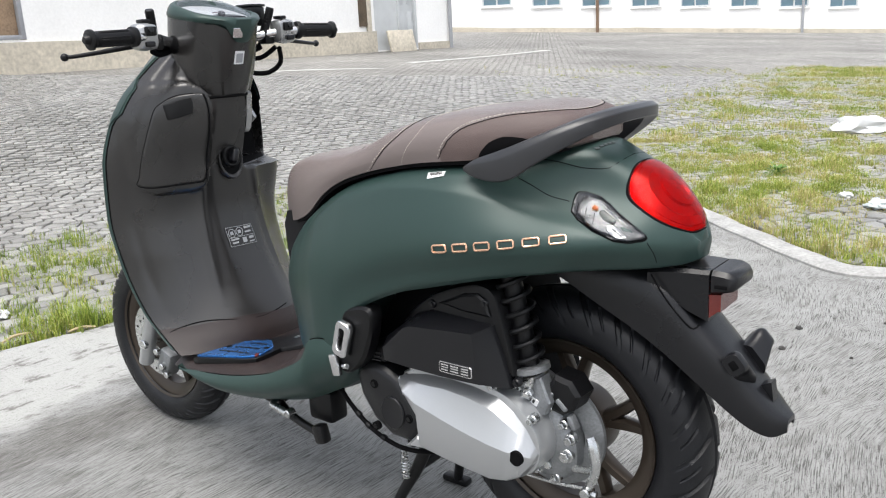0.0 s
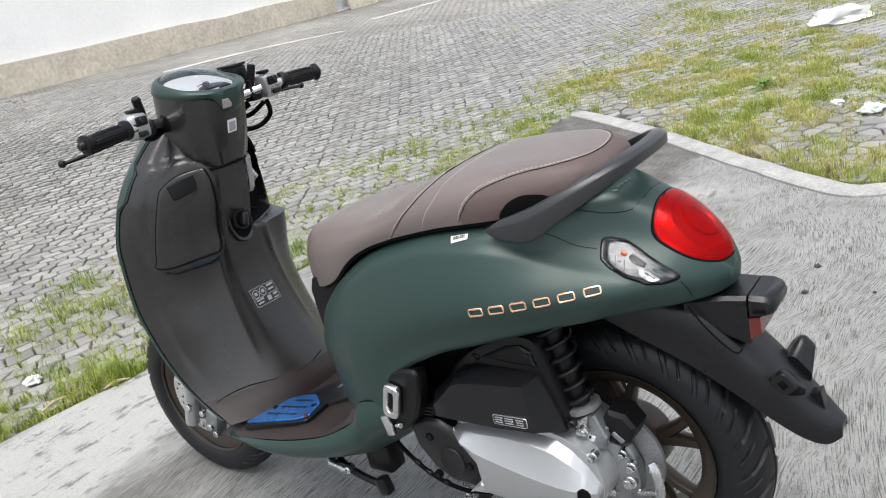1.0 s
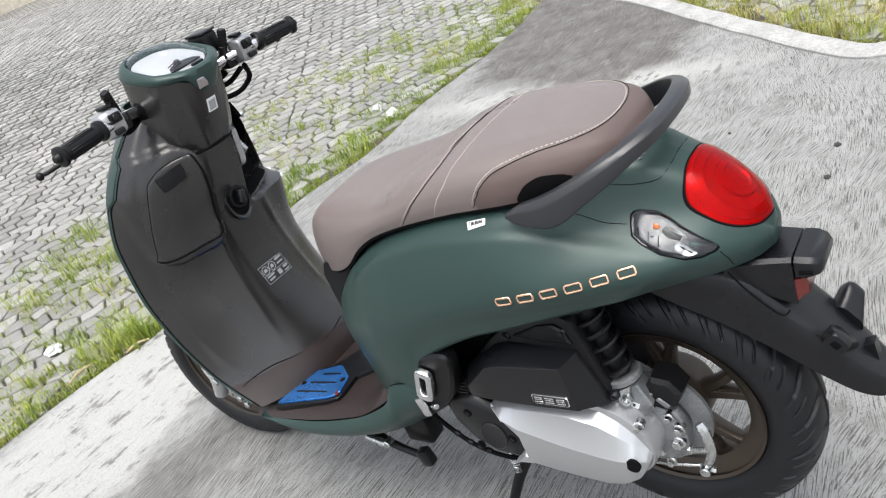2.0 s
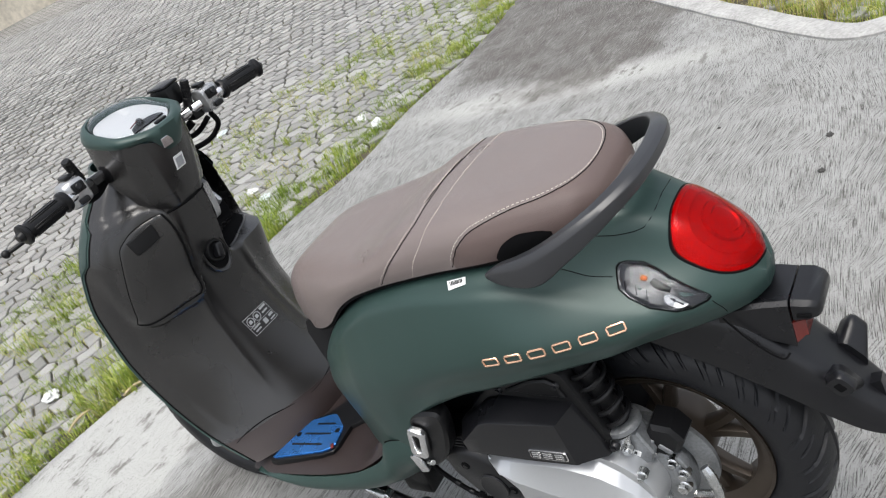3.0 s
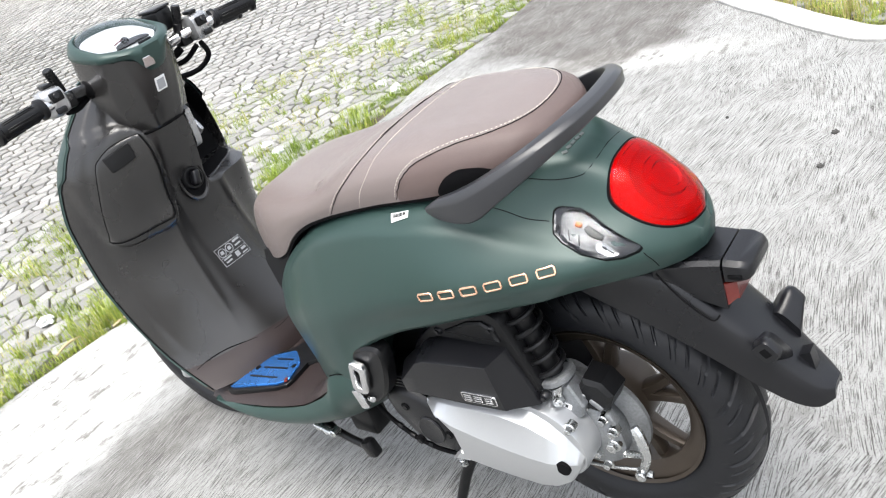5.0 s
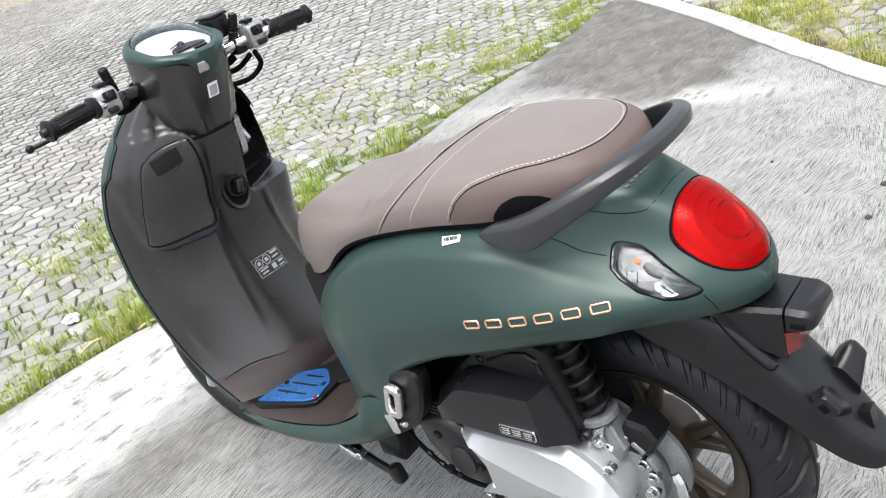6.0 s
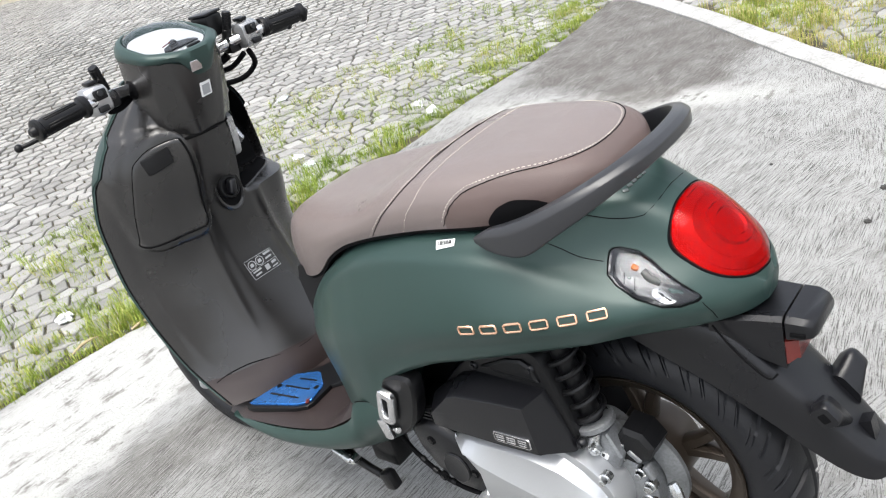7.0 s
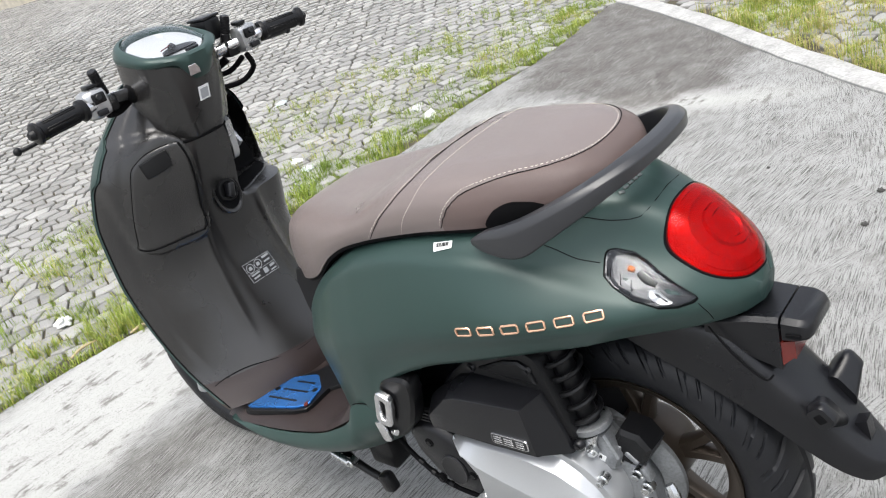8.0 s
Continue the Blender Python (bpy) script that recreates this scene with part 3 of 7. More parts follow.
# ---------------------------------------------------------------- scooter: x ahead, y to its left, z up, from the ground below the rear axle
scooter = thing("motor_scooter", pose(0.2466, 1.4505, 0, 0, 0, 141.94), "matt dark-green motor scooter with brown seat, on its stand", "scooter")
REAR, FRONT = Vector((-0.012, 0, 0.322)), Vector((1.29, 0, 0.249))

# body shell keys: x, top z, top half-width, widest z, widest half-width, foot z, foot half-width
BODY = [
    (0.585, 0.585, 0.120, 0.545, 0.135, 0.470, 0.120),
    (0.565, 0.632, 0.150, 0.560, 0.172, 0.432, 0.150),
    (0.51, 0.694, 0.163, 0.580, 0.201, 0.415, 0.192),
    (0.45, 0.738, 0.166, 0.600, 0.212, 0.410, 0.206),
    (0.40, 0.765, 0.168, 0.615, 0.217, 0.440, 0.207),
    (0.35, 0.784, 0.170, 0.635, 0.219, 0.535, 0.206),
    (0.25, 0.808, 0.172, 0.670, 0.219, 0.590, 0.202),
    (0.15, 0.818, 0.166, 0.690, 0.216, 0.618, 0.196),
    (0.05, 0.828, 0.135, 0.705, 0.204, 0.641, 0.182),
    (-0.05, 0.850, 0.085, 0.715, 0.180, 0.656, 0.155),
    (-0.12, 0.826, 0.066, 0.716, 0.150, 0.662, 0.122),
    (-0.18, 0.788, 0.052, 0.710, 0.112, 0.664, 0.088),
    (-0.225, 0.742, 0.036, 0.700, 0.070, 0.668, 0.052),
    (-0.246, 0.708, 0.014, 0.694, 0.030, 0.674, 0.020),
]


# the raised inner field of each flank: its upper and lower edge
CREASE = [(-0.15, 0.704), (-0.121, 0.727), (-0.069, 0.743), (-0.007, 0.758), (0.05, 0.775), (0.087, 0.783), (0.13, 0.789), (0.211, 0.790), (0.28, 0.784), (0.36, 0.764), (0.42, 0.732), (0.475, 0.69), (0.50, 0.64)]
CREASE_LOW = [(-0.16, 0.700), (-0.13, 0.690), (-0.08, 0.668), (0.0, 0.60), (0.5, 0.40)]
BODY_N = 72


def body_profile(k):
    """Half of the shell's outline, from the middle of its top to the middle of its foot."""
    x, zt, wt, zm, wm, zb, wb = k
    t1, t2 = min(max((0.14 - x) / 0.20, 0), 1), min(max((x + 0.235) / 0.12, 0), 1)
    tail = t1 * t1 * (3 - 2 * t1) * t2 * t2 * (3 - 2 * t2)
    pts = [(0, zt + 0.006), (wt * 0.6, zt + 0.003), (wt, zt - 0.012), (wt + (wm - wt) * (0.55 - 0.33 * tail), zt - (zt - zm) * (0.42 + 0.13 * tail)), (wm, zm), (wm * 0.45 + wb * 0.55, zb + (zm - zb) * 0.35), (wb, zb), (wb * 0.86, zb - 0.004), (0, zb - 0.004)]
    out = [Vector((x, y, z)) for y, z in glide(pts, BODY_N + 1)]
    # the tail is rounded more softly than the rest
    f = min(max((0.10 - x) / 0.16, 0), 1)
    if f > 0:
        soft = list(out)
        for _ in range(26):
            soft = [soft[0]] + [(a + b * 2 + c) / 4 for a, b, c in zip(soft, soft[1:], soft[2:])] + [soft[-1]]
        out = [a.lerp(b, 0.85 * f * f * (3 - 2 * f)) for a, b in zip(out, soft)]
    # below the crease the flank stands proud
    up, low = curve_at(CREASE, x), curve_at(CREASE_LOW, x)
    if -0.15 < x < 0.50:
        for p in out:
            inside = min(max((up - p.z) / 0.009 + 0.5, 0), 1) * min(max((p.z - low) / 0.03 + 0.5, 0), 1)
            if p.y > 0.03:
                p.y += 0.0065 * inside * min((x + 0.15) / 0.025, 1, (0.50 - x) / 0.05)
    return out


bm = bmesh.new()
rings = []
for k in glide(BODY, 110):
    half = body_profile(k)
    rings.append(half + [Vector((p.x, -p.y, p.z)) for p in half[-2:0:-1]])
loft(bm, rings)
bm.normal_update()
COWL = mathutils.bvhtree.BVHTree.FromBMesh(bm)
part("side_cowl", bm, GREEN, scooter, "matt dark-green painted body cowl", 50)


def onto(p, way):
    """Where a line through p along way first meets the cowl from outside, and the cowl's normal there."""
    way = Vector(way).normalized()
    hit, n, _, _ = COWL.ray_cast(Vector(p) - way * 0.3, way)
    if hit is None:
        hit, n, _, _ = COWL.find_nearest(Vector(p))
    return hit, (n if n.dot(way) < 0 else -n)


def body_y(x, z, off=0.0):
    """The left flank at x and z, moved out by off, and its normal."""
    p, n = onto((x, 0.1, z), (0, -1, 0))
    return p + n * off, n


# seat keys: x, crest z, half-width, foot z
SEAT_KEYS = [
    (0.632, 0.735, 0.055, 0.705), (0.622, 0.770, 0.095, 0.690), (0.595, 0.797, 0.126, 0.678), (0.55, 0.810, 0.146, 0.684), (0.50, 0.818, 0.158, 0.706), (0.45, 0.824, 0.164, 0.747),
    (0.40, 0.832, 0.167, 0.775), (0.34, 0.851, 0.169, 0.795), (0.28, 0.879, 0.169, 0.809), (0.20, 0.901, 0.165, 0.822), (0.10, 0.911, 0.154, 0.830),
    (0.02, 0.915, 0.135, 0.838), (-0.035, 0.908, 0.110, 0.848), (-0.062, 0.893, 0.080, 0.855), (-0.074, 0.876, 0.05, 0.860),
]


SEAT_PROFILE = glide([(1.0, 0.0), (1.015, 0.28), (0.985, 0.58), (0.88, 0.84), (0.66, 0.962), (0.35, 0.992), (0.0, 1.0)], 241)


def seat_point(k, f):
    """Point across the seat: f = 0 at its left foot, 0.5 on the crest, 1 at its right foot."""
    x, zt, w, zb = k
    h = zt - zb
    side = 1 if f <= 0.5 else -1
    g = 1 - abs(f - 0.5) * 2
    s = min(max(g, 0), 1) * 240
    i = min(int(s), 239)
    a = SEAT_PROFILE[i] + (SEAT_PROFILE[i + 1] - SEAT_PROFILE[i]) * (s - i)
    return Vector((x, side * a[0] * w, zb + a[1] * h))


bm = bmesh.new()
rings = []
PROF_N = 120
SEAT_ROWS = glide(SEAT_KEYS, 170)
for k in SEAT_ROWS:
    rings.append([seat_point(k, i / PROF_N) for i in range(PROF_N + 1)] + [Vector((k[0], y * k[2], k[3] - 0.004)) for y in (-0.8, -0.3, 0.3, 0.8)])
loft(bm, rings)
# flanks behind the rear seam: darker ribbed vinyl, shade of the sides coloured in
REAR_SEAM = [(0.160, 0.025), (0.140, 0.125), (0.116, 0.188), (0.086, 0.22), (0.044, 0.25), (0.000, 0.275), (-0.030, 0.33), (-0.043, 0.41), (-0.046, 0.5)]
rear_line = glide(REAR_SEAM, 400)
bm.faces.ensure_lookup_table()
per = PROF_N + 5
for r in range(len(SEAT_ROWS) - 1):
    x = (SEAT_ROWS[r][0] + SEAT_ROWS[r + 1][0]) / 2
    limit = 0.5 if x < -0.046 else (float(min(rear_line, key=lambda q: abs(q[0] - x))[1]) if x < 0.160 else -1)
    for i in range(PROF_N):
        f = (i + 0.5) / PROF_N
        if min(f, 1 - f) < limit:
            bm.faces[r * per + i].material_index = 1
part("seat", bm, [SEAT, SEAT_SIDE], scooter, "brown vinyl dual seat with pale stitching", 50)

SEAT_FINE = glide(SEAT_KEYS, 600)


def on_seat(x, f, off=0.0):
    k = min(SEAT_FINE, key=lambda q: abs(q[0] - x))
    p = seat_point(k, f)
    q = seat_point(k, f + 0.01)
    n = Vector((0, p.z - q.z, q.y - p.y))
    n = n if n.z > 0 else -n
    return p + n.normalized() * off


# leg shield: half-width, edge x and middle x by height
SH_W = [(0.30, 0.225), (0.40, 0.232), (0.6, 0.237), (0.77, 0.234), (0.87, 0.214), (0.93, 0.186), (0.98, 0.140), (1.02, 0.095), (1.035, 0.07)]
SH_E = [(0.30, 0.865), (0.35, 0.935), (0.43, 1.030), (0.54, 1.092), (0.65, 1.120), (0.77, 1.112), (0.87, 1.090), (0.95, 1.062), (1.035, 1.03)]
SH_C = [(0.30, 0.81), (0.36, 0.822), (0.40, 0.842), (0.48, 0.890), (0.58, 0.930), (0.68, 0.950), (0.763, 0.948), (0.85, 0.922), (0.90, 0.910), (0.93, 0.908), (1.035, 0.915)]
ACROSS = [(0, 0), (0.20, 0.0), (0.34, 0.06), (0.5, 0.20), (0.7, 0.36), (0.85, 0.58), (0.95, 0.82), (1.0, 1.0)]


def shield(y, z, off=0.0):
    """The rider's face of the leg shield; off moves it towards the rider."""
    w, e, c = curve_at(SH_W, z), curve_at(SH_E, z), curve_at(SH_C, z)
    s = min(abs(y) / w, 1)
    low = min(max((0.56 - z) / 0.18, 0), 1)
    g = curve_at(ACROSS, s) * (1 - low) + low * s ** 2.2
    x = c + (e - c) * g
    # right of the spine: an open glove box, recessed above its lip
    if y < -0.046 and z > 0.742:
        deep = min((-0.046 - y) / 0.012, 1) * min((z - 0.742) / 0.012, 1) * min(max((0.955 - z) / 0.03, 0), 1) * min(max((curve_at(SH_W, z) * 0.93 + y) / 0.012, 0), 1)
        x += deep * max(1.085 - x, 0)
    elif y < -0.046 and z > 0.56:
        # the box's wall below the lip stands out towards the rider
        t = min((z - 0.56) / 0.18, 1)
        q = min((-0.046 - y) / 0.13, 1)
        x -= 0.042 * t * t * (3 - 2 * t) * q * q * (3 - 2 * q) * min(max((0.226 + y) / 0.03, 0), 1)
    # a channel runs inside the rim
    if z > 0.40:
        x += 0.0065 * math.exp(-((s - 0.875) / 0.030) ** 2) * min((z - 0.40) / 0.1, 1)
    # the field round the glove box lid stands proud
    q = ((y - 0.134) / 0.073) ** 4 + ((z - 0.832) / 0.128) ** 4
    x -= 0.024 * min(max((1.16 - q) / 0.30, 0), 1)
    # a crease runs down each side of the spine
    x -= 0.006 * math.exp(-((abs(y) - 0.078 - max(0, 0.72 - z) * 0.09) / 0.010) ** 2) * min(max((0.80 - z) / 0.1, 0), 1) * min(max((z - 0.42) / 0.1, 0), 1)
    return Vector((x - off, y, z))


bm = bmesh.new()
grid(bm, lambda u, v: shield((2 * u - 1) * curve_at(SH_W, 0.350 + 0.685 * v) * 0.990, 0.350 + 0.685 * v), 120, 110)
thick(bm, 0.006, (1, 0, 0))
part("inner_panel", bm, BROWN, scooter, "grey-brown moulded inner leg shield panel", 60)

# the front cover behind it, seen as a green lip round the edge
bm = bmesh.new()


def cover_ring(z):
    """From the left lip round the front to the right lip, at one height."""
    w, e = curve_at(SH_W, z), curve_at(SH_E, z)
    half = []
    for f, dx in ((0.986, 0.006), (0.990, -0.002), (0.995, -0.0025), (0.998, -0.001)):
        p = shield(f * w, max(z, 0.33))
        half.append(Vector((p.x + dx, f * w, z)))
    half.append(Vector((e + 0.003, w * 0.998, z)))
    for f in (0.955, 0.91, 0.85, 0.72, 0.5, 0.25, 0.0):
        half.append(Vector((e + 0.004 + 0.11 * (1 - f ** 2.6), w * f, z)))
    return half + [Vector((p.x, -p.y, p.z)) for p in half[-2::-1]]


loft(bm, [cover_ring(0.350 + 0.690 * k / 60) for k in range(61)], False, False)
thick(bm, 0.004, (-1, 0, 0))
part("front_cover", bm, GREEN, scooter, "matt dark-green front leg shield cover", 60)
for side in (1, -1):
    bm = bmesh.new()
    pts = []
    for k in range(50):
        z = 0.34 + 0.68 * k / 49
        y = 0.9875 * curve_at(SH_W, z)
        p = shield(y, z, 0.001)
        pts.append(Vector((p.x, side * p.y, p.z)))
    tube(bm, pts, 0.0016, 6)
    part("seam", bm, PIT, scooter)

# floor board
FLOOR_Z = [(0.44, 0.475), (0.50, 0.455), (0.54, 0.405), (0.60, 0.372), (0.68, 0.356), (0.76, 0.345), (0.85, 0.333), (0.93, 0.322), (1.0, 0.33)]
LIP_Z = [(0.44, 0.47), (0.465, 0.462), (0.487, 0.422), (0.54, 0.390), (0.60, 0.365), (0.737, 0.332), (0.875, 0.314), (0.96, 0.306)]
bm = bmesh.new()


def floor_board(u, v):
    x = 0.452 + 0.50 * v
    s = 2 * u - 1
    w = 0.228 - 0.012 * max(0, (x - 0.86) / 0.1) ** 2 - 0.050 * max(0, (0.585 - x) / 0.12) ** 2
    z = curve_at(FLOOR_Z, x)
    if abs(s) > 0.82:
        t = (abs(s) - 0.82) / 0.18
        z += (curve_at(LIP_Z, x) - z) * t ** 2.0
    return Vector((x, s * w, z))


grid(bm, floor_board, 48, 40)
thick(bm, 0.02, (0, 0, -1))
part("floor_board", bm, FLOOR_BROWN, scooter, "reddish-brown plastic foot board", 60)

# green side skirts below the floor
SK_TOP = LIP_Z + [(0.36, 0.47), (0.40, 0.472)]
SK_LOW = [(0.35, 0.405), (0.40, 0.368), (0.46, 0.335), (0.53, 0.305), (0.605, 0.287), (0.68, 0.272), (0.762, 0.266), (0.84, 0.278), (0.89, 0.300), (0.93, 0.308)]
SK_Y = [(0.35, 0.205), (0.42, 0.215), (0.5, 0.229), (0.6, 0.234), (0.75, 0.233), (0.88, 0.226), (0.93, 0.218)]
for side in (1, -1):
    bm = bmesh.new()

    def skirt(u, v):
        x = 0.352 + 0.575 * u
        zt, zl = curve_at(SK_TOP, x), curve_at(SK_LOW, x)
        bulge = math.sin(math.pi * min(v * 1.0, 1)) * 0.012
        return Vector((x, side * (curve_at(SK_Y, x) + bulge - 0.05 * v ** 3), zt + (zl - zt) * v))

    grid(bm, skirt, 60, 20)
    thick(bm, 0.006, (0, -side, 0))
    part("side_skirt", bm, GREEN, scooter, sharp=60)

# belly under the floor, dark
bm = bmesh.new()
rings = []
for x in np.linspace(0.36, 1.0, 20):
    zl = curve_at(SK_LOW, float(x))
    zu = min(zl + 0.06, curve_at(FLOOR_Z, float(x)) - 0.035)
    rings.append([Vector((x, y, z)) for y, z in ((0.17, min(zl + 0.01, zu - 0.005)), (0.17, zu), (-0.17, zu), (-0.17, min(zl + 0.01, zu - 0.005)), (-0.1, zl - 0.01), (0.1, zl - 0.01))])
loft(bm, rings)
part("under_tray", bm, BLACK, scooter)

# handlebar cover, from the seam up to the meter: z, rear x, front x, half-width
HEAD = [(0.922, 0.894, 1.040, 0.078), (0.932, 0.890, 1.046, 0.083), (0.965, 0.877, 1.052, 0.089), (1.01, 0.860, 1.054, 0.092), (1.05, 0.846, 1.052, 0.092), (1.082, 0.836, 1.046, 0.090)]


def head_ring(k, n=48, squash=1.0):
    """A cross-section, flat towards the rider and round ahead; it leans with the meter above."""
    z, xr, xf, w = k
    cx, a = (xr + xf) / 2, (xf - xr) / 2
    out = []
    for i in range(n):
        t = 2 * math.pi * i / n
        c, s = math.cos(t), math.sin(t)
        e = 0.75
        px = cx + a * math.copysign(abs(c) ** e, c)
        py = w * math.copysign(abs(s) ** (0.62 if c < 0 else 0.9), s) * (1.0 if c > -0.4 else 1.0 - 0.35 * (abs(c) - 0.4) / 0.6)
        out.append(Vector((px, py, z)))
    return out


bm = bmesh.new()


def creased(p, k):
    """The rider's face is bounded by a crease on each side, wider apart above."""
    rear = min(max((k[1] + 0.05 - p.x) / 0.03, 0), 1)
    ridge = math.exp(-((abs(p.y) - 0.032 - 0.20 * (k[0] - 0.92)) / 0.009) ** 2)
    hollow = math.exp(-((abs(p.y) - 0.060 - 0.14 * (k[0] - 0.92)) / 0.012) ** 2)
    return Vector((p.x + rear * (0.004 * hollow - 0.0035 * ridge), p.y, p.z + max(0, (k[0] - 1.0) / 0.082) * 0.034 * (p.x - k[1]) / (k[2] - k[1])))


loft(bm, [[creased(p, k) for p in head_ring(k, 120)] for k in glide(HEAD, 26)])
part("handlebar_cover", bm, BROWN, scooter, "grey-brown handlebar cover", 50)


def tilt_ring(x0, x1, w, z0, z1, n=48):
    """A ring in a plane that rises ahead: from (x0, z0) at the rider's side to (x1, z1)."""
    out = []
    for p in head_ring((0, x0, x1, w), n):
        f = (p.x - x0) / (x1 - x0)
        out.append(Vector((p.x, p.y, z0 + (z1 - z0) * f)))
    return out



# wheels
def tyre(bm, c, R, width, rim, grooves):
    """A tyre with slanted tread grooves cut into it."""
    step = 24
    N, M = grooves * step, 64
    rings = []
    for i in range(N):
        ring = []
        for j in range(M):
            p = 2 * math.pi * j / M
            w = math.sin(p) * width / 2
            h = math.cos(p)
            r = (R + rim) / 2 + (R - rim) / 2 * (math.copysign(abs(h) ** 0.8, h))
            turn = (p if p <= math.pi else 2 * math.pi - p) / radians(97)
            a = 2 * math.pi * (i / step + 1.05 * min(turn, 1.0) ** 1.2) / grooves
            k = (i + (step // 2 if p > math.pi else 0)) % step
            long_cut = 0.10 < turn < 0.92 and 3 <= k <= (7 if turn < 0.6 else 6)
            if long_cut or (0.42 < turn < 0.80 and 15 <= k <= 16) or turn < 0.05:
                cut = 1.0 if turn < 0.05 else min(max((turn - 0.08) / 0.12, 0), 1) * min(max((0.95 - turn) / 0.20, 0), 1)
                r -= 0.0065 * max(h, 0.3) * cut
                w *= 1 - 0.07 * turn * cut
            ring.append(Vector((c.x + r * math.cos(a), c.y + w, c.z + r * math.sin(a))))
        rings.append(ring)
    rings.append(rings[0])
    rows = [[bm.verts.new(p) for p in r] for r in rings[:-1]]
    for i in range(N):
        A, B = rows[i], rows[(i + 1) % N]
        for j in range(M):
            k = (j + 1) % M
            bm.faces.new((A[j], A[k], B[k], B[j]))


def wheel(name, c, R, width, rim, grooves, hub):
    w = new(name)
    w.parent = scooter
    bm = bmesh.new()
    tyre(bm, c, R, width, rim, grooves)
    part("tyre", bm, RUBBER, w, "black tyre with slanted tread grooves", 30)
    bm = bmesh.new()
    m = Matrix.Translation(c) @ Matrix.Rotation(radians(-90), 4, "X")
    h = width * 0.36
    prof = [(rim + 0.006, -h), (rim + 0.012, -h - 0.004), (rim + 0.012, -h + 0.004), (rim - 0.006, -h + 0.008), (rim - 0.022, -h + 0.02), (rim - 0.022, h - 0.02), (rim - 0.006, h - 0.008), (rim + 0.012, h - 0.004), (rim + 0.012, h + 0.004), (rim + 0.006, h)]
    rings = [[m @ Vector((r * math.cos(2 * math.pi * i / 96), r * math.sin(2 * math.pi * i / 96), z)) for i in range(96)] for r, z in prof]
    loft(bm, rings, False)
    part("rim", bm, BRONZE, w, "bronze-painted cast rim", 40)
    for k in range(5):
        for d in (-1, 1):
            bm = bmesh.new()
            a = 2 * math.pi * k / 5 + 0.3
            rings = []
            for f in np.linspace(0, 1, 8):
                r = hub * 0.8 + (rim - 0.012 - hub * 0.8) * f
                ang = a + d * (0.05 + 0.17 * f)
                ww, tt = 0.012 - 0.002 * f, 0.018 - 0.006 * f
                o = c + Vector((r * math.cos(ang), 0, r * math.sin(ang)))
                tan = Vector((-math.sin(ang), 0, math.cos(ang)))
                rings.append([o + tan * (ww * sx) + Vector((0, tt * sy, 0)) for sx, sy in ((-1, -0.5), (-0.6, -1), (0.6, -1), (1, -0.5), (1, 0.5), (0.6, 1), (-0.6, 1), (-1, 0.5))])
            loft(bm, rings)
            part("spoke", bm, BRONZE, w)
    bm = bmesh.new()
    lathe(bm, [(hub, -0.04), (hub + 0.004, -0.03), (hub, 0.03), (hub - 0.006, 0.04)], 40, m)
    part("hub", bm, BRONZE, w)
    return w


rear_wheel = wheel("rear_wheel", REAR, 0.264, 0.124, 0.164, 24, 0.068)
front_wheel = wheel("front_wheel", FRONT, 0.250, 0.102, 0.162, 24, 0.04)

# grab rail
bm = bmesh.new()
RAIL_KEYS = [(0.099, 0.170, 0.8190, 0.004, 0.004), (0.070, 0.172, 0.8215, 0.009, 0.016), (0.022, 0.173, 0.828, 0.011, 0.0245), (-0.02, 0.165, 0.848, 0.011, 0.0205), (-0.065, 0.143, 0.871, 0.011, 0.0165), (-0.098, 0.110, 0.888, 0.012, 0.0135),
             (-0.119, 0.065, 0.898, 0.013, 0.0120), (-0.125, 0.0, 0.900, 0.013, 0.0115)]
keys = RAIL_KEYS + [(x, -y, z, a, b) for x, y, z, a, b in RAIL_KEYS[-2::-1]]
path = glide(keys, 90)
rings = []
for i, k in enumerate(path):
    p = Vector(k[:3])
    d = (Vector(path[min(i + 1, 89)][:3]) - Vector(path[max(i - 1, 0)][:3])).normalized()
    out = d.cross(Vector((0, 0, 1))).normalized()
    up = out.cross(d).normalized()
    up = up if up.z > 0 else -up
    # flat outer face, narrow level top, crisp arrises
    if out.dot(Vector((p.x + 0.02, p.y, 0))) < 0:
        out = -out
    sec = ((0.78, -1.0), (0.95, -0.90), (1.0, -0.78), (1.0, 0.42), (0.93, 0.56), (0.45, 0.93), (0.25, 1.0), (-0.80, 1.0), (-0.97, 0.90), (-1.0, 0.75), (-1.0, -0.7), (-0.85, -1.0))
    rings.append([p + out * (k[3] * u) + up * (k[4] * v) for u, v in sec])
loft(bm, rings)
part("grab_rail", bm, RAIL, scooter, "dark grey grab rail looping behind the seat", 24)

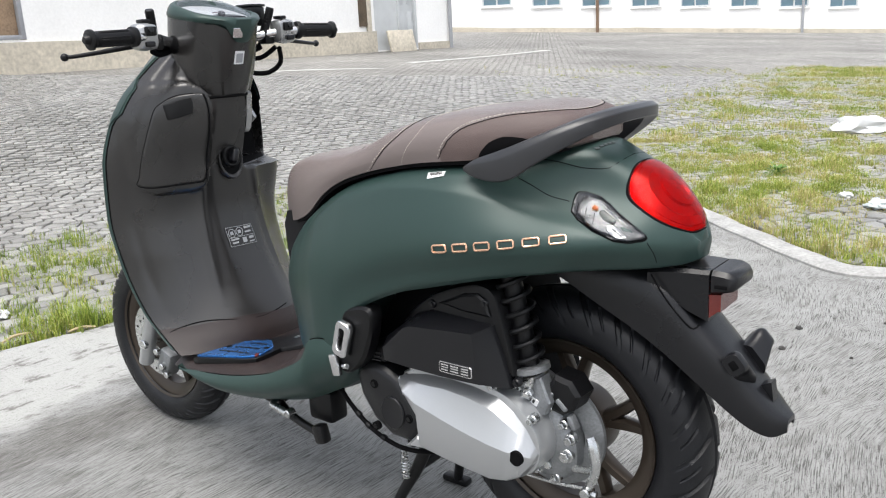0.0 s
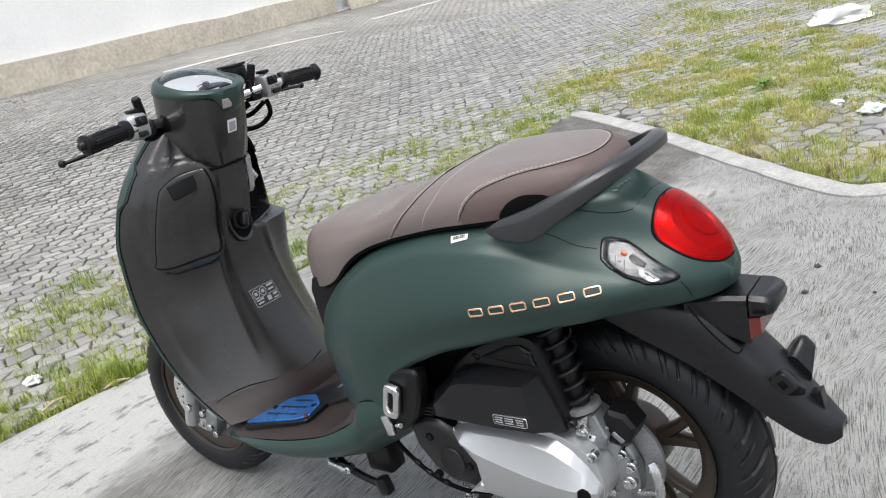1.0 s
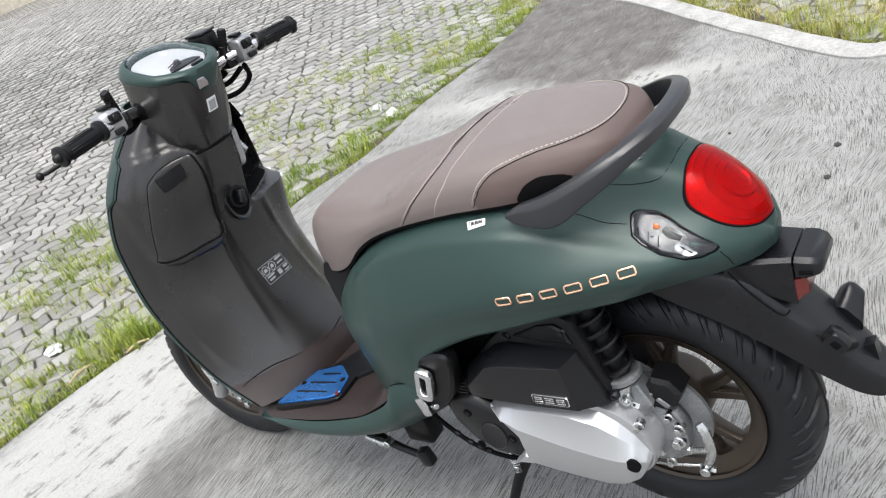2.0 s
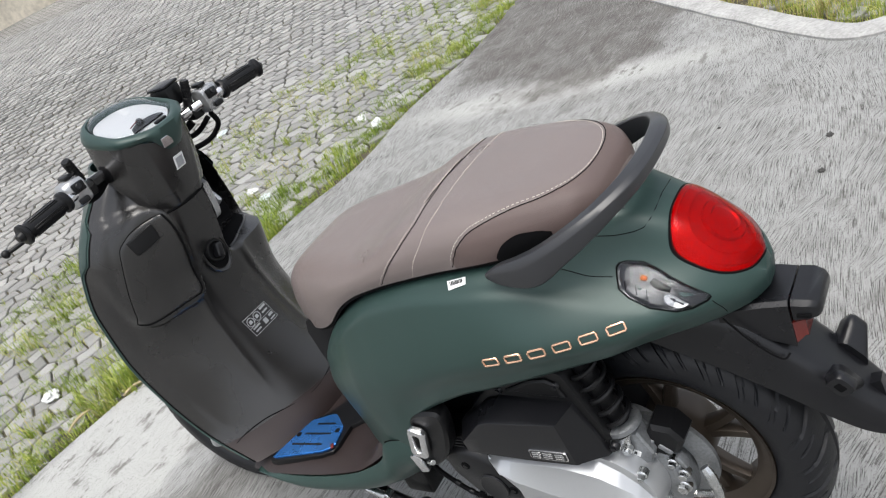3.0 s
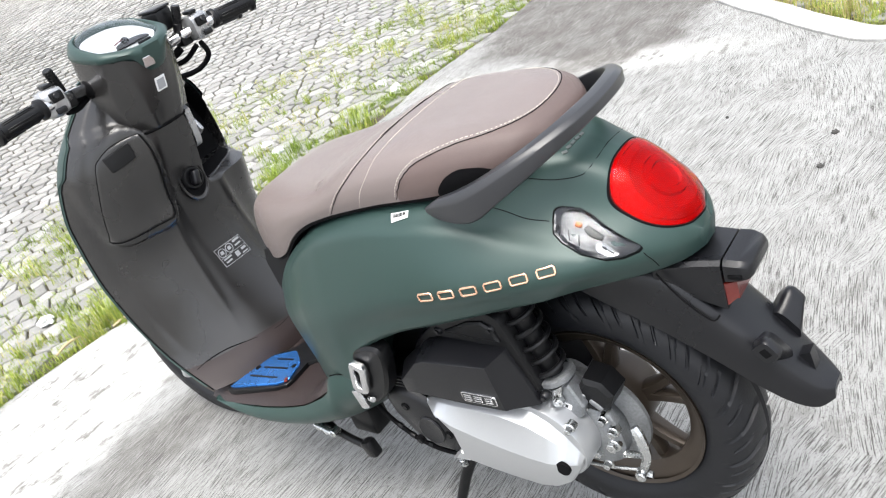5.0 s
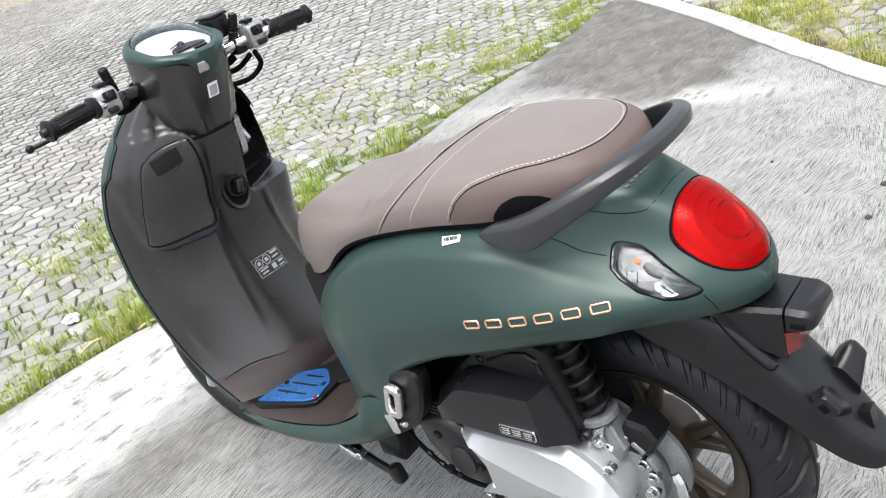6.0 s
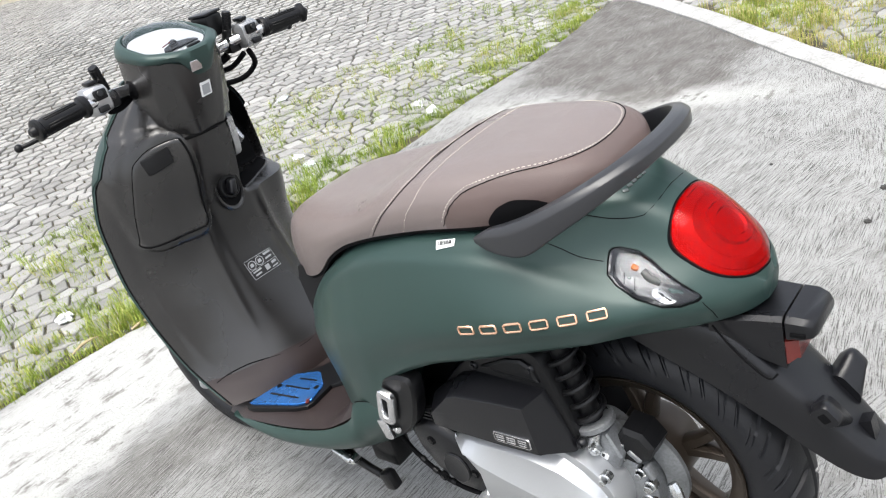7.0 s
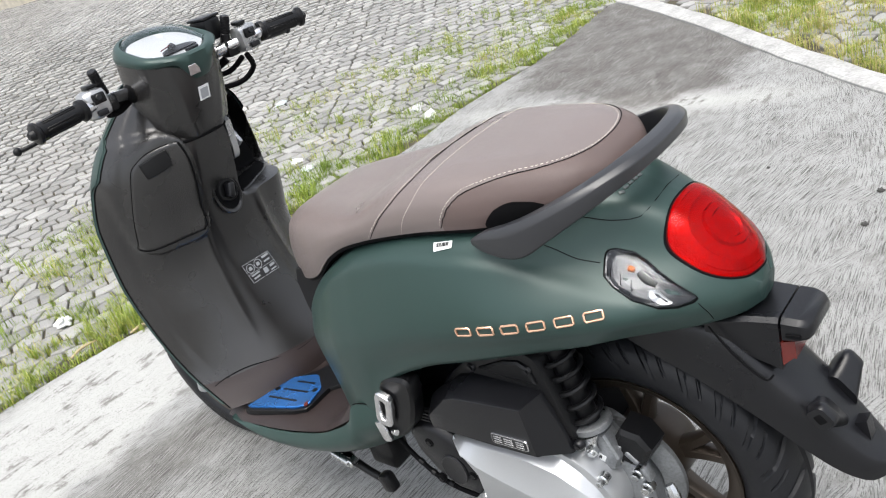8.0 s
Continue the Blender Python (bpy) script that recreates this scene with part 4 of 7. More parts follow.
# rear mudguard: x, foot z, top z, half-width
FEND = [(0.03, 0.640, 0.668, 0.066), (-0.03, 0.616, 0.668, 0.068), (-0.09, 0.586, 0.664, 0.070), (-0.15, 0.556, 0.656, 0.070), (-0.20, 0.526, 0.638, 0.069), (-0.25, 0.487, 0.582, 0.063), (-0.30, 0.446, 0.530, 0.057), (-0.34, 0.416, 0.482, 0.049), (-0.372, 0.403, 0.444, 0.038), (-0.392, 0.409, 0.428, 0.020)]
bm = bmesh.new()
rings = []
for x, zl, zt, w in glide(FEND, 48):
    h = zt - zl
    half = [(w, zl), (w * 1.012, zl + h * 0.25), (w * 0.985, zl + h * 0.55), (w * 0.90, zl + h * 0.80), (w * 0.82, zl + h * 0.89), (w * 0.66, zt - h * 0.045), (w * 0.45, zt - h * 0.01), (w * 0.2, zt)]
    inner = [(w - 0.006, zl + 0.002), (w * 0.7, zt - min(0.02, h * 0.5))]
    rings.append([Vector((x, y, z)) for y, z in half + [(-y, z) for y, z in half[::-1]] + [(-y, z) for y, z in inner] + inner[::-1]])
loft(bm, rings)
mudguard = part("rear_mudguard", bm, DARK, scooter, "black plastic rear mudguard and flap", 42)
for side in (1, -1):
    # a rounded block that grows out of the flap, a solid box for its square hole
    bm = bmesh.new()
    o = rounded(0.032, 0.036, 0.010, 5)
    LM = Matrix.Translation((-0.322, 0, 0.523)) @ Matrix.Rotation(radians(40), 4, "Y")
    rings = []
    for y, r, sx, sz in ((0.022, 1.55, 0.010, -0.030), (0.036, 1.32, 0.006, -0.020), (0.048, 1.12, 0.002, -0.008), (0.056, 1.0, 0, 0), (0.066, 0.98, 0, 0), (0.0695, 0.88, 0, 0), (0.0698, 0.5, 0, 0)):
        rings.append([Vector(((LM @ Vector((u * r, 0, v * r))).x + sx, side * y, (LM @ Vector((u * r, 0, v * r))).z + sz)) for u, v in o])
    loft(bm, rings)
    mount = part("lamp_mount", bm, DARK, mudguard, "", 40)
    # left hole's shade is a black box; the right one is bright steel
    bm = bmesh.new()
    box(bm, (-0.322, side * 0.0665, 0.523), (0.013, 0.009, 0.015), 0.002, Matrix.Rotation(radians(40), 4, "Y"))
    part("bolt_hole", bm, PIT if side > 0 else STEEL, mount)
bm = bmesh.new()
loft(bm, [[Vector((-0.335, y, 0.470)), Vector((-0.362, y, 0.482)), Vector((-0.368, y, 0.440))] for y in (0.010, -0.012)])
part("fin", bm, DARK, mudguard)
for y in (0.0705, -0.0705):
    bm = bmesh.new()
    tube(bm, [(-0.185, y * 0.97, 0.650), (-0.215, y * 0.96, 0.607), (-0.25, y * 0.9, 0.570), (-0.262, y * 0.8, 0.575)], 0.0016, 6, 16)
    part("seam", bm, PIT, mudguard)

# plate lamp with its reflector
plate_lamp = new("plate_lamp")
plate_lamp.parent = scooter
bm = bmesh.new()
loft(bm, [[Vector((x, y, z)) for y, z in ((w, z1 - 0.006), (w - 0.006, z1), (-w + 0.006, z1), (-w, z1 - 0.006), (-w, z0), (w, z0))] for x, w, z0, z1 in ((-0.175, 0.060, 0.625, 0.655), (-0.20, 0.057, 0.615, 0.659), (-0.24, 0.050, 0.592, 0.660), (-0.271, 0.046, 0.578, 0.660))])
part("housing", bm, DARK, plate_lamp, "dark grey plate lamp housing")
bm = bmesh.new()
loft(bm, [[Vector((x, y, z)) for y, z in ((w, z1 - 0.007), (w - 0.007, z1), (-w + 0.007, z1), (-w, z1 - 0.007), (-w, z0 + 0.004), (-w + 0.004, z0), (w - 0.004, z0), (w, z0 + 0.004))] for x, w, z0, z1 in ((-0.2745, 0.046, 0.624, 0.661), (-0.294, 0.046, 0.627, 0.660), (-0.307, 0.042, 0.630, 0.656), (-0.312, 0.036, 0.634, 0.651))])
part("cap", bm, DARK, plate_lamp)
bm = bmesh.new()
loft(bm, [[Vector((x, y, z)) for y, z in ((0.043, 0.584), (0.043, 0.621), (-0.043, 0.621), (-0.043, 0.584))] for x in (-0.268, -0.272)] + [[Vector((x, y, z)) for y, z in ((0.038, 0.594), (0.038, 0.622), (-0.038, 0.622), (-0.038, 0.594))] for x in (-0.284, -0.288)])
part("reflector", bm, RED_REFLECTOR, plate_lamp, "red reflector")
bm = bmesh.new()
box(bm, (-0.290, 0.0465, 0.637), (0.02, 0.004, 0.006), 0.001)
part("clip", bm, PIT, plate_lamp)

# tail lamp let into the tail: dark rim, domed red lens, inner rings
TL_C = Vector((-0.1912, 0, 0.7669))
TL_AX = Vector((-0.70, 0, -0.714)).normalized()
TL_N = Vector((-0.714, 0, 0.70)).normalized()
TL_A, TL_B = 0.0725, 0.0765


def lamp_ring(r, h, n=72):
    """A ring on the tail, h above its skin; the lamp is a rounded egg, squarer towards the seat."""
    out = []
    for t in np.linspace(0, 2 * math.pi, n + 1)[:-1]:
        c, s = math.cos(t), math.sin(t)
        e = 0.97 if c > 0 else 0.74
        a = TL_A * math.copysign(abs(c) ** e, c)
        b = TL_B * math.copysign(abs(s) ** e, s)
        p, nr = onto(TL_C + TL_AX * (a * r) + Vector((0, b * r, 0)), -TL_N)
        out.append(p + (TL_N * 0.6 + nr * 0.4).normalized() * h)
    return out


tail_lamp = new("tail_lamp")
tail_lamp.parent = scooter
bm = bmesh.new()
loft(bm, [lamp_ring(1.028, -0.004), lamp_ring(1.028, 0.0008), lamp_ring(1.018, 0.0014), lamp_ring(1.003, 0.0014), lamp_ring(0.995, -0.004)], False)
part("rim", bm, PIT, tail_lamp, "black rim")
LENS = [(1.0, 0.001), (0.975, 0.0028), (0.93, 0.0040), (0.85, 0.0052), (0.74, 0.0062), (0.60, 0.0071), (0.45, 0.0077), (0.30, 0.0081), (0.15, 0.0083), (0.03, 0.0084)]
bm = bmesh.new()
loft(bm, [lamp_ring(1.005, -0.003)] + [lamp_ring(r, h) for r, h in LENS] + [lamp_ring(min(r, 0.985), h - 0.0016) for r, h in LENS[::-1]] + [lamp_ring(0.985, -0.003)], False)
red_lens = part("lens", bm, RED, tail_lamp, "glossy red lens", 50)
red_lens.visible_shadow = False
bm = bmesh.new()
loft(bm, [lamp_ring(r, h) for r, h in ((0.99, -0.003), (0.98, 0.0004), (0.90, 0.0006), (0.88, 0.0020), (0.70, 0.0030), (0.66, 0.0010), (0.47, 0.0012), (0.44, 0.0048), (0.31, 0.0052), (0.28, 0.0020), (0.10, 0.0024), (0.03, 0.0028))])
part("bowl", bm, RED_BOWL, tail_lamp, "red stepped reflector bowl", 30)

# turn lamps let into the flanks
IND = [(-0.0725, 0.7670), (-0.0722, 0.7760), (-0.0760, 0.7795), (-0.0848, 0.7800), (-0.1082, 0.7735), (-0.1256, 0.7624), (-0.1426, 0.7504), (-0.1648, 0.7368), (-0.1880, 0.7200), (-0.1900, 0.7160), (-0.1860, 0.7125), (-0.1684, 0.7100), (-0.1489, 0.7134), (-0.1181, 0.7280), (-0.0903, 0.7424), (-0.0760, 0.7530)]
IND_WAY = Vector((0.34, -0.66, -0.67)).normalized()
IND_P = [onto((x, 0.1, z), (0, -1, 0))[0] for x, z in IND]
IND_FINE = [a.lerp(b, f / 4) for a, b in zip(IND_P, IND_P[1:] + IND_P[:1]) for f in range(4)]
IND_MID = sum(IND_FINE, Vector()) / len(IND_FINE)
CHROME_BOWL = shader("bright_reflector_bowl", (0.040, 0.041, 0.043), 0.14, 1.0, 0.2, 60, 300)


def lamp_spot(q, off):
    """A spot on the flank by the line of q, moved off the skin."""
    p, n = onto(q, IND_WAY)
    return p - IND_WAY * off


for side in (1, -1):
    lamp = new("turn_lamp")
    lamp.parent = scooter

    def flip(p):
        return Vector((p.x, side * p.y, p.z))

    def flank_ring(r, off):
        return [flip(lamp_spot(IND_MID + (p - IND_MID) * r, off)) for p in IND_FINE]

    bm = bmesh.new()
    loft(bm, [flank_ring(1.035, -0.004), flank_ring(1.035, 0.0008), flank_ring(1.015, 0.0016), flank_ring(0.995, 0.0014), flank_ring(0.985, -0.004)], False)
    part("rim", bm, PIT, lamp, "black rim")
    bm = bmesh.new()
    loft(bm, [flank_ring(1.0, -0.003), flank_ring(0.995, 0.0035), flank_ring(0.93, 0.0062), flank_ring(0.7, 0.0085), flank_ring(0.4, 0.0095), flank_ring(0.05, 0.010), flank_ring(0.05, 0.0088), flank_ring(0.4, 0.0083), flank_ring(0.7, 0.0073), flank_ring(0.92, 0.005), flank_ring(0.98, 0.002), flank_ring(0.985, -0.003)], False)
    glass_part = part("lens", bm, CLEAR, lamp, "clear lens", 60)
    glass_part.visible_shadow = False
    bm = bmesh.new()
    loft(bm, [flank_ring(0.985, -0.003), flank_ring(0.98, 0.0030), flank_ring(0.93, 0.0026), flank_ring(0.80, 0.0006), flank_ring(0.55, 0.0008), flank_ring(0.3, 0.0006), flank_ring(0.03, 0.0006)])
    # pressed facets
    for v in bm.verts:
        v.co += Vector((0, side, 0.4)) * (0.0016 * noise.noise(v.co * 95))
    part("bowl", bm, CHROME_BOWL, lamp, "bright faceted reflector", 8)
    tip = Vector((-0.150, 0.121, 0.7275))
    bm = bmesh.new()
    loft(bm, [[flip(lamp_spot(tip + (p - IND_MID) * r, h)) for p in IND_FINE] for r, h in ((0.27, 0.0008), (0.255, 0.0024), (0.16, 0.0012), (0.03, 0.0010))])
    for v in bm.verts:
        v.co += Vector((0, side, 0.4)) * (0.0012 * noise.noise(v.co * 140))
    part("mirror_cup", bm, SWITCH, lamp, "bright chrome cup", 8)
    for k in range(3):
        q = lamp_spot(Vector((-0.086 - 0.014 * k, 0.128, 0.752 - 0.008 * k)), 0.0030)
        bm = bmesh.new()
        rod(bm, flip(q), flip(q + Vector((-0.004, 0, 0.018))), 0.0006, n=5)
        part("bowl_rib", bm, DARK, lamp)
    c = lamp_spot(Vector((-0.103, 0.105, 0.757)), 0.003)
    bm = bmesh.new()
    rod(bm, flip(c), flip(c + Vector((-0.008, -0.001, -0.004))), 0.0042, 0.0034, 12, 0.001)
    part("bulb", bm, AMBER, lamp, "amber bulb")
    bm = bmesh.new()
    c = lamp_spot(Vector((-0.128, 0.108, 0.744)), 0.0022)
    tube(bm, [flip(c + Vector((0.010, -0.004, 0.006))), flip(c), flip(c + Vector((-0.014, 0.0, -0.008)))], [0.005, 0.006, 0.004], 10, 8)
    part("socket", bm, DARK, lamp)

# seams on the tail
for side in (1, -1):
    for keys in ([(0.010, 0.832), (-0.030, 0.827), (-0.070, 0.817), (-0.100, 0.8145)], [(0.02, 0.803), (-0.001, 0.7915), (-0.032, 0.775), (-0.066, 0.767)], [(-0.192, 0.709), (-0.199, 0.692), (-0.2, 0.674)]):
        bm = bmesh.new()
        pts = [body_y(x, z, 0.0)[0] for x, z in glide(keys, 24)]
        if keys[-1][0] == -0.100:
            pts += [onto((-0.112, 0.066, 0.9), (0, 0, -1))[0], onto((-0.120, 0.054, 0.9), (0, 0, -1))[0], onto((-0.1235, 0.035, 0.9), (0, 0, -1))[0], onto((-0.1235, 0.0, 0.9), (0, 0, -1))[0]]
        tube(bm, [Vector((p.x, side * p.y, p.z)) for p in pts], 0.0007, 6)
        part("seam", bm, PIT, scooter)
    bm = bmesh.new()
    pts = [(0.40, side * curve_at(SK_Y, 0.40), 0.4705), (0.44, side * curve_at(SK_Y, 0.44), 0.471), (0.462, side * (curve_at(SK_Y, 0.46) - 0.002), 0.465)]
    tube(bm, pts, 0.0012, 6, 12)
    part("seam", bm, PIT, scooter)

# small raised maker's mark across the tail, as plain bars
TAIL_MARK = shader("grey_raised_mark", (0.09, 0.10, 0.10), 0.35, 0.5)
for k in range(5):
    y = 0.052 - 0.0115 * k
    p, n = onto((-0.083 - 0.0012 * k, y, 0.9), (0, 0, -1))
    bm = bmesh.new()
    m = (-n).to_track_quat("Z", "Y").to_matrix().to_4x4()
    box(bm, p + n * 0.0005, (0.0085, 0.0050, 0.002), 0.0005, n.to_track_quat("Z", "Y").to_matrix().to_4x4() @ Matrix.Rotation(radians(8 * (k % 3) - 8), 4, "Z"))
    part("mark", bm, TAIL_MARK, scooter)

# copper emblem on each flank: six plain open frames
for side in (1, -1):
    for k in range(6):
        f = k / 5
        x0 = 0.122 - 0.197 * f
        p, n = body_y(x0, 0.6905 + 0.0265 * f, 0.0)
        fore = (body_y(x0 + 0.01, 0.6905 + 0.0265 * f - 0.0013)[0] - body_y(x0 - 0.01, 0.6905 + 0.0265 * f + 0.0013)[0]).normalized()
        up = fore.cross(n).normalized()
        up = up if up.z > 0 else -up
        bm = bmesh.new()
        pts = []
        for dx, dz in ((0.0132, -0.0042), (0.0115, -0.0060), (-0.0115, -0.0060), (-0.0132, -0.0042), (-0.0132, 0.0042), (-0.0115, 0.0060), (0.0115, 0.0060), (0.0132, 0.0042), (0.0132, -0.0042), (0.0115, -0.0060)):
            q, nn = onto(p + fore * dx + up * dz, -n)
            q = q + nn * 0.0008
            pts.append(Vector((q.x, q.y * side, q.z)))
        tube(bm, pts, 0.0019, 8)
        part("emblem_bar", bm, COPPER, scooter, "copper-coloured emblem bar")

# paper sticker with a bar pattern
bm = bmesh.new()
p00, n = body_y(0.1736, 0.7973, 0.0010)
p10, _ = body_y(0.1436, 0.8028, 0.0010)
p01, _ = onto((0.1807, 0.1655, 0.9), (0, 0, -1))
p11, _ = onto((0.1476, 0.1597, 0.9), (0, 0, -1))
loft(bm, [[p00, p10, p11, p01], [q + Vector((0, 0.0008, 0.0008)) for q in (p00, p10, p11, p01)]])
sticker = part("sticker", bm, WHITE, scooter, "white paper sticker with black bars")
bm = bmesh.new()
for k in range(9):
    f0 = 0.15 + 0.08 * k
    f1 = f0 + (0.05 if k % 3 else 0.03)
    ring = []
    for f, g in ((f0, 0.38), (f1, 0.38), (f1, 0.86), (f0, 0.86)):
        ring.append(p00.lerp(p10, f).lerp(p01.lerp(p11, f), g) + Vector((0, 0.0012, 0.0012)))
    loft(bm, [ring, [q + Vector((0, 0.0004, 0.0004)) for q in ring]])
part("print", bm, INK, sticker)

# seat seams and stitching
def seat_line(keys, n):
    """Points on the seat through keys of (x, place across)."""
    return [on_seat(float(k[0]), float(k[1]), 0.0004) for k in glide(keys, n)]


SEAMS = {
    "a": [(0.314, 0.015), (0.277, 0.135), (0.243, 0.22), (0.225, 0.30), (0.229, 0.39), (0.240, 0.52), (0.237, 0.60)],
    "b": [(0.235, 0.01), (0.217, 0.11), (0.194, 0.20), (0.182, 0.295), (0.181, 0.36), (0.184, 0.44), (0.186, 0.5)],
    "c": REAR_SEAM,
}
for name, keys in SEAMS.items():
    for mirror in (False, True):
        ks = [(x, 1 - f) if mirror else (x, f) for x, f in keys]
        if name != "b":
            bm = bmesh.new()
            tube(bm, seat_line(ks, 60), 0.0008, 6)
            part("seat_seam", bm, PIT, scooter)
        bm = bmesh.new()
        pts = seat_line([(x + (0.007 if name != "c" else 0.002), f + ((-0.0 if not mirror else 0.0) if name != "c" else (0.018 if not mirror else -0.018))) for x, f in ks], 150)
        for i in range(0, 147, 3):
            tube(bm, [pts[i], pts[i + 1], pts[i + 2].lerp(pts[i + 1], 0.3)], 0.00058, 5)
        part("stitching", bm, THREAD, scooter, "cream stitching")

# black solid as the shade under the seat, and a bracket under the rail
bm = bmesh.new()
rings = []
for k in glide(SEAT_KEYS, 60):
    if k[0] > 0.56 or k[0] < -0.05:
        continue
    rings.append([Vector((k[0], y, z)) for y, z in ((k[2] * 0.985, k[3] + 0.004), (k[2] * 0.975, k[3] - 0.007), (-k[2] * 0.975, k[3] - 0.007), (-k[2] * 0.985, k[3] + 0.004))])
loft(bm, rings)
part("seat_gap_shade", bm, PIT, scooter)
for side in (1, -1):
    # black sheet laid on the seat as the shade of the hinge recess
    bm = bmesh.new()
    def recess(u, v):
        x = 0.082 - 0.090 * u
        top = curve_at([(-0.008, 0.862), (0.008, 0.868), (0.034, 0.8705), (0.060, 0.862), (0.076, 0.847), (0.082, 0.838)], x)
        k = min(SEAT_FINE, key=lambda q: abs(q[0] - x))
        p = seat_point(k, 0.0)
        z = k[3] - 0.004 + (top - k[3] + 0.004) * v
        g = min((i / 200 for i in range(90)), key=lambda i: abs(seat_point(k, i).z - z))
        q = seat_point(k, g)
        return Vector((x, side * (q.y + 0.0018), z))
    grid(bm, recess, 24, 8)
    part("hinge_recess_shade", bm, PIT, scooter)
    bm = bmesh.new()
    p = on_seat(0.060, 0.055 if side > 0 else 0.945, 0.003)
    rod(bm, p, p + Vector((0, side * 0.003, 0.001)), 0.0042, n=8, bevel=0.001)
    part("bolt", bm, STEEL, scooter)

# under-seat front panel
bm = bmesh.new()
loft(bm, [[Vector((x + 0.012 * math.cos(a * 1.2), 0.15 * math.sin(a), z)) for a in np.linspace(-1.3, 1.3, 16)] + [Vector((x - 0.05, y, z)) for y in (0.12, -0.12)] for x, z in ((0.545, 0.44), (0.568, 0.48), (0.583, 0.55), (0.590, 0.62), (0.592, 0.672), (0.58, 0.70))])
part("centre_panel", bm, DARK, scooter, "dark grey panel below the seat nose", 60)

# meter on the handlebar
HEAD_TURN = Matrix.Translation((1.0, 0, 0)) @ Matrix.Rotation(radians(-5), 4, "Z") @ Matrix.Translation((-1.0, 0, 0))


def dipped(ring, dip, out):
    """Lowers the rider's side of a ring into a tongue."""
    res = []
    for p in ring:
        rear = min(max((0.90 - p.x) / 0.05, 0), 1)
        f = math.exp(-(p.y / 0.036) ** 4) * rear
        res.append(Vector((p.x + dip * f * 0.32 - out * rear, p.y, p.z - dip * f)))
    return res


bm = bmesh.new()
loft(bm, [dipped(tilt_ring(0.834, 1.047, 0.091, 1.079, 1.113), 0.040, 0.002), dipped(tilt_ring(0.831, 1.048, 0.0925, 1.083, 1.117), 0.038, 0.003), dipped(tilt_ring(0.828, 1.046, 0.0925, 1.087, 1.124), 0.020, 0.003), tilt_ring(0.829, 1.041, 0.0905, 1.090, 1.133),
          tilt_ring(0.836, 1.034, 0.086, 1.094, 1.141), tilt_ring(0.845, 1.026, 0.080, 1.095, 1.145), tilt_ring(0.850, 1.020, 0.076, 1.093, 1.144), tilt_ring(0.856, 1.014, 0.071, 1.072, 1.114)])
meter = part("meter", bm, GREEN, scooter, "dark-green meter surround with a clear window", 60)
bm = bmesh.new()
loft(bm, [tilt_ring(0.850, 1.019, 0.0755, 1.092, 1.140), tilt_ring(0.856, 1.014, 0.070, 1.098, 1.146), tilt_ring(0.875, 1.000, 0.056, 1.106, 1.148), tilt_ring(0.905, 0.975, 0.033, 1.117, 1.147), tilt_ring(0.93, 0.952, 0.008, 1.125, 1.141),
          tilt_ring(0.93, 0.952, 0.008, 1.1235, 1.1395), tilt_ring(0.905, 0.975, 0.033, 1.1155, 1.1455), tilt_ring(0.875, 1.000, 0.056, 1.1045, 1.1465), tilt_ring(0.857, 1.013, 0.069, 1.0965, 1.1445), tilt_ring(0.851, 1.018, 0.0745, 1.0915, 1.1395)], False)
window_part = part("window", bm, CLEAR, meter, "clear curved meter window", 60)
window_part.visible_shadow = False
bm = bmesh.new()
loft(bm, [tilt_ring(0.859, 1.011, 0.069, 1.080, 1.121), tilt_ring(0.859, 1.011, 0.069, 1.088, 1.129)])
DIAL = shader("pale_grey_dial", (0.50, 0.51, 0.52), 0.35, 0.2, 0.08, 20)
part("dial", bm, DIAL, meter, "pale dial face", 30)
bm = bmesh.new()
loft(bm, [[Vector((0.862 + 0.034 * (1 + math.cos(a)) / 2 * 1.3, 0.040 * math.sin(a), 1.0905 + 0.034 * (1 + math.cos(a)) / 2 * 1.3 * 0.276 + h)) for a in np.linspace(-1.7, 1.7, 20)] for h in (0, 0.003)])
part("instrument", bm, DARK, meter, "dark instrument face")
bm = bmesh.new()
rod(bm, (0.902, 0.006, 1.1035), (0.899, 0.006, 1.112), 0.009, 0.007, 16, 0.002)
part("needle_hub", bm, BLACK, meter)
bm = bmesh.new()
tube(bm, [(0.902, 0.006, 1.111), (0.892, 0.038, 1.108)], 0.0012, 6)
part("needle", bm, RED_REFLECTOR, meter)
bm = bmesh.new()
box(bm, (0.8585, -0.010, 1.0955), (0.010, 0.030, 0.006), 0.002)
part("button", bm, DARK, meter)
bm = bmesh.new()
logo = [(-0.012, -0.010), (0.011, -0.010), (0.011, 0.000), (0.004, 0.012), (-0.012, 0.012)]
prism(bm, logo, Matrix.Translation((0.8365, 0.018, 1.0610)) @ Matrix.Rotation(radians(-102), 4, "Z") @ Matrix.Rotation(radians(110), 4, "X"), 0.004, 0.0008)
part("badge", bm, CHROME, meter, "small silver badge")
bm = bmesh.new()
M_ST = Matrix.Translation((0.8622, 0.0012, 1.007)) @ Matrix.Rotation(radians(-90), 4, "Z") @ Matrix.Rotation(radians(109.5), 4, "X")
prism(bm, rounded(0.026, 0.031, 0.001, 2), M_ST, 0.0022, 0.0003)
paper = part("sticker", bm, WHITE, scooter, "white paper sticker with a grey print")
bm = bmesh.new()
prism(bm, rounded(0.019, 0.022, 0.001, 2), M_ST @ Matrix.Translation((0, -0.001, 0.0018)), 0.0008, 0.0002)
part("print", bm, GREY_INK, paper)

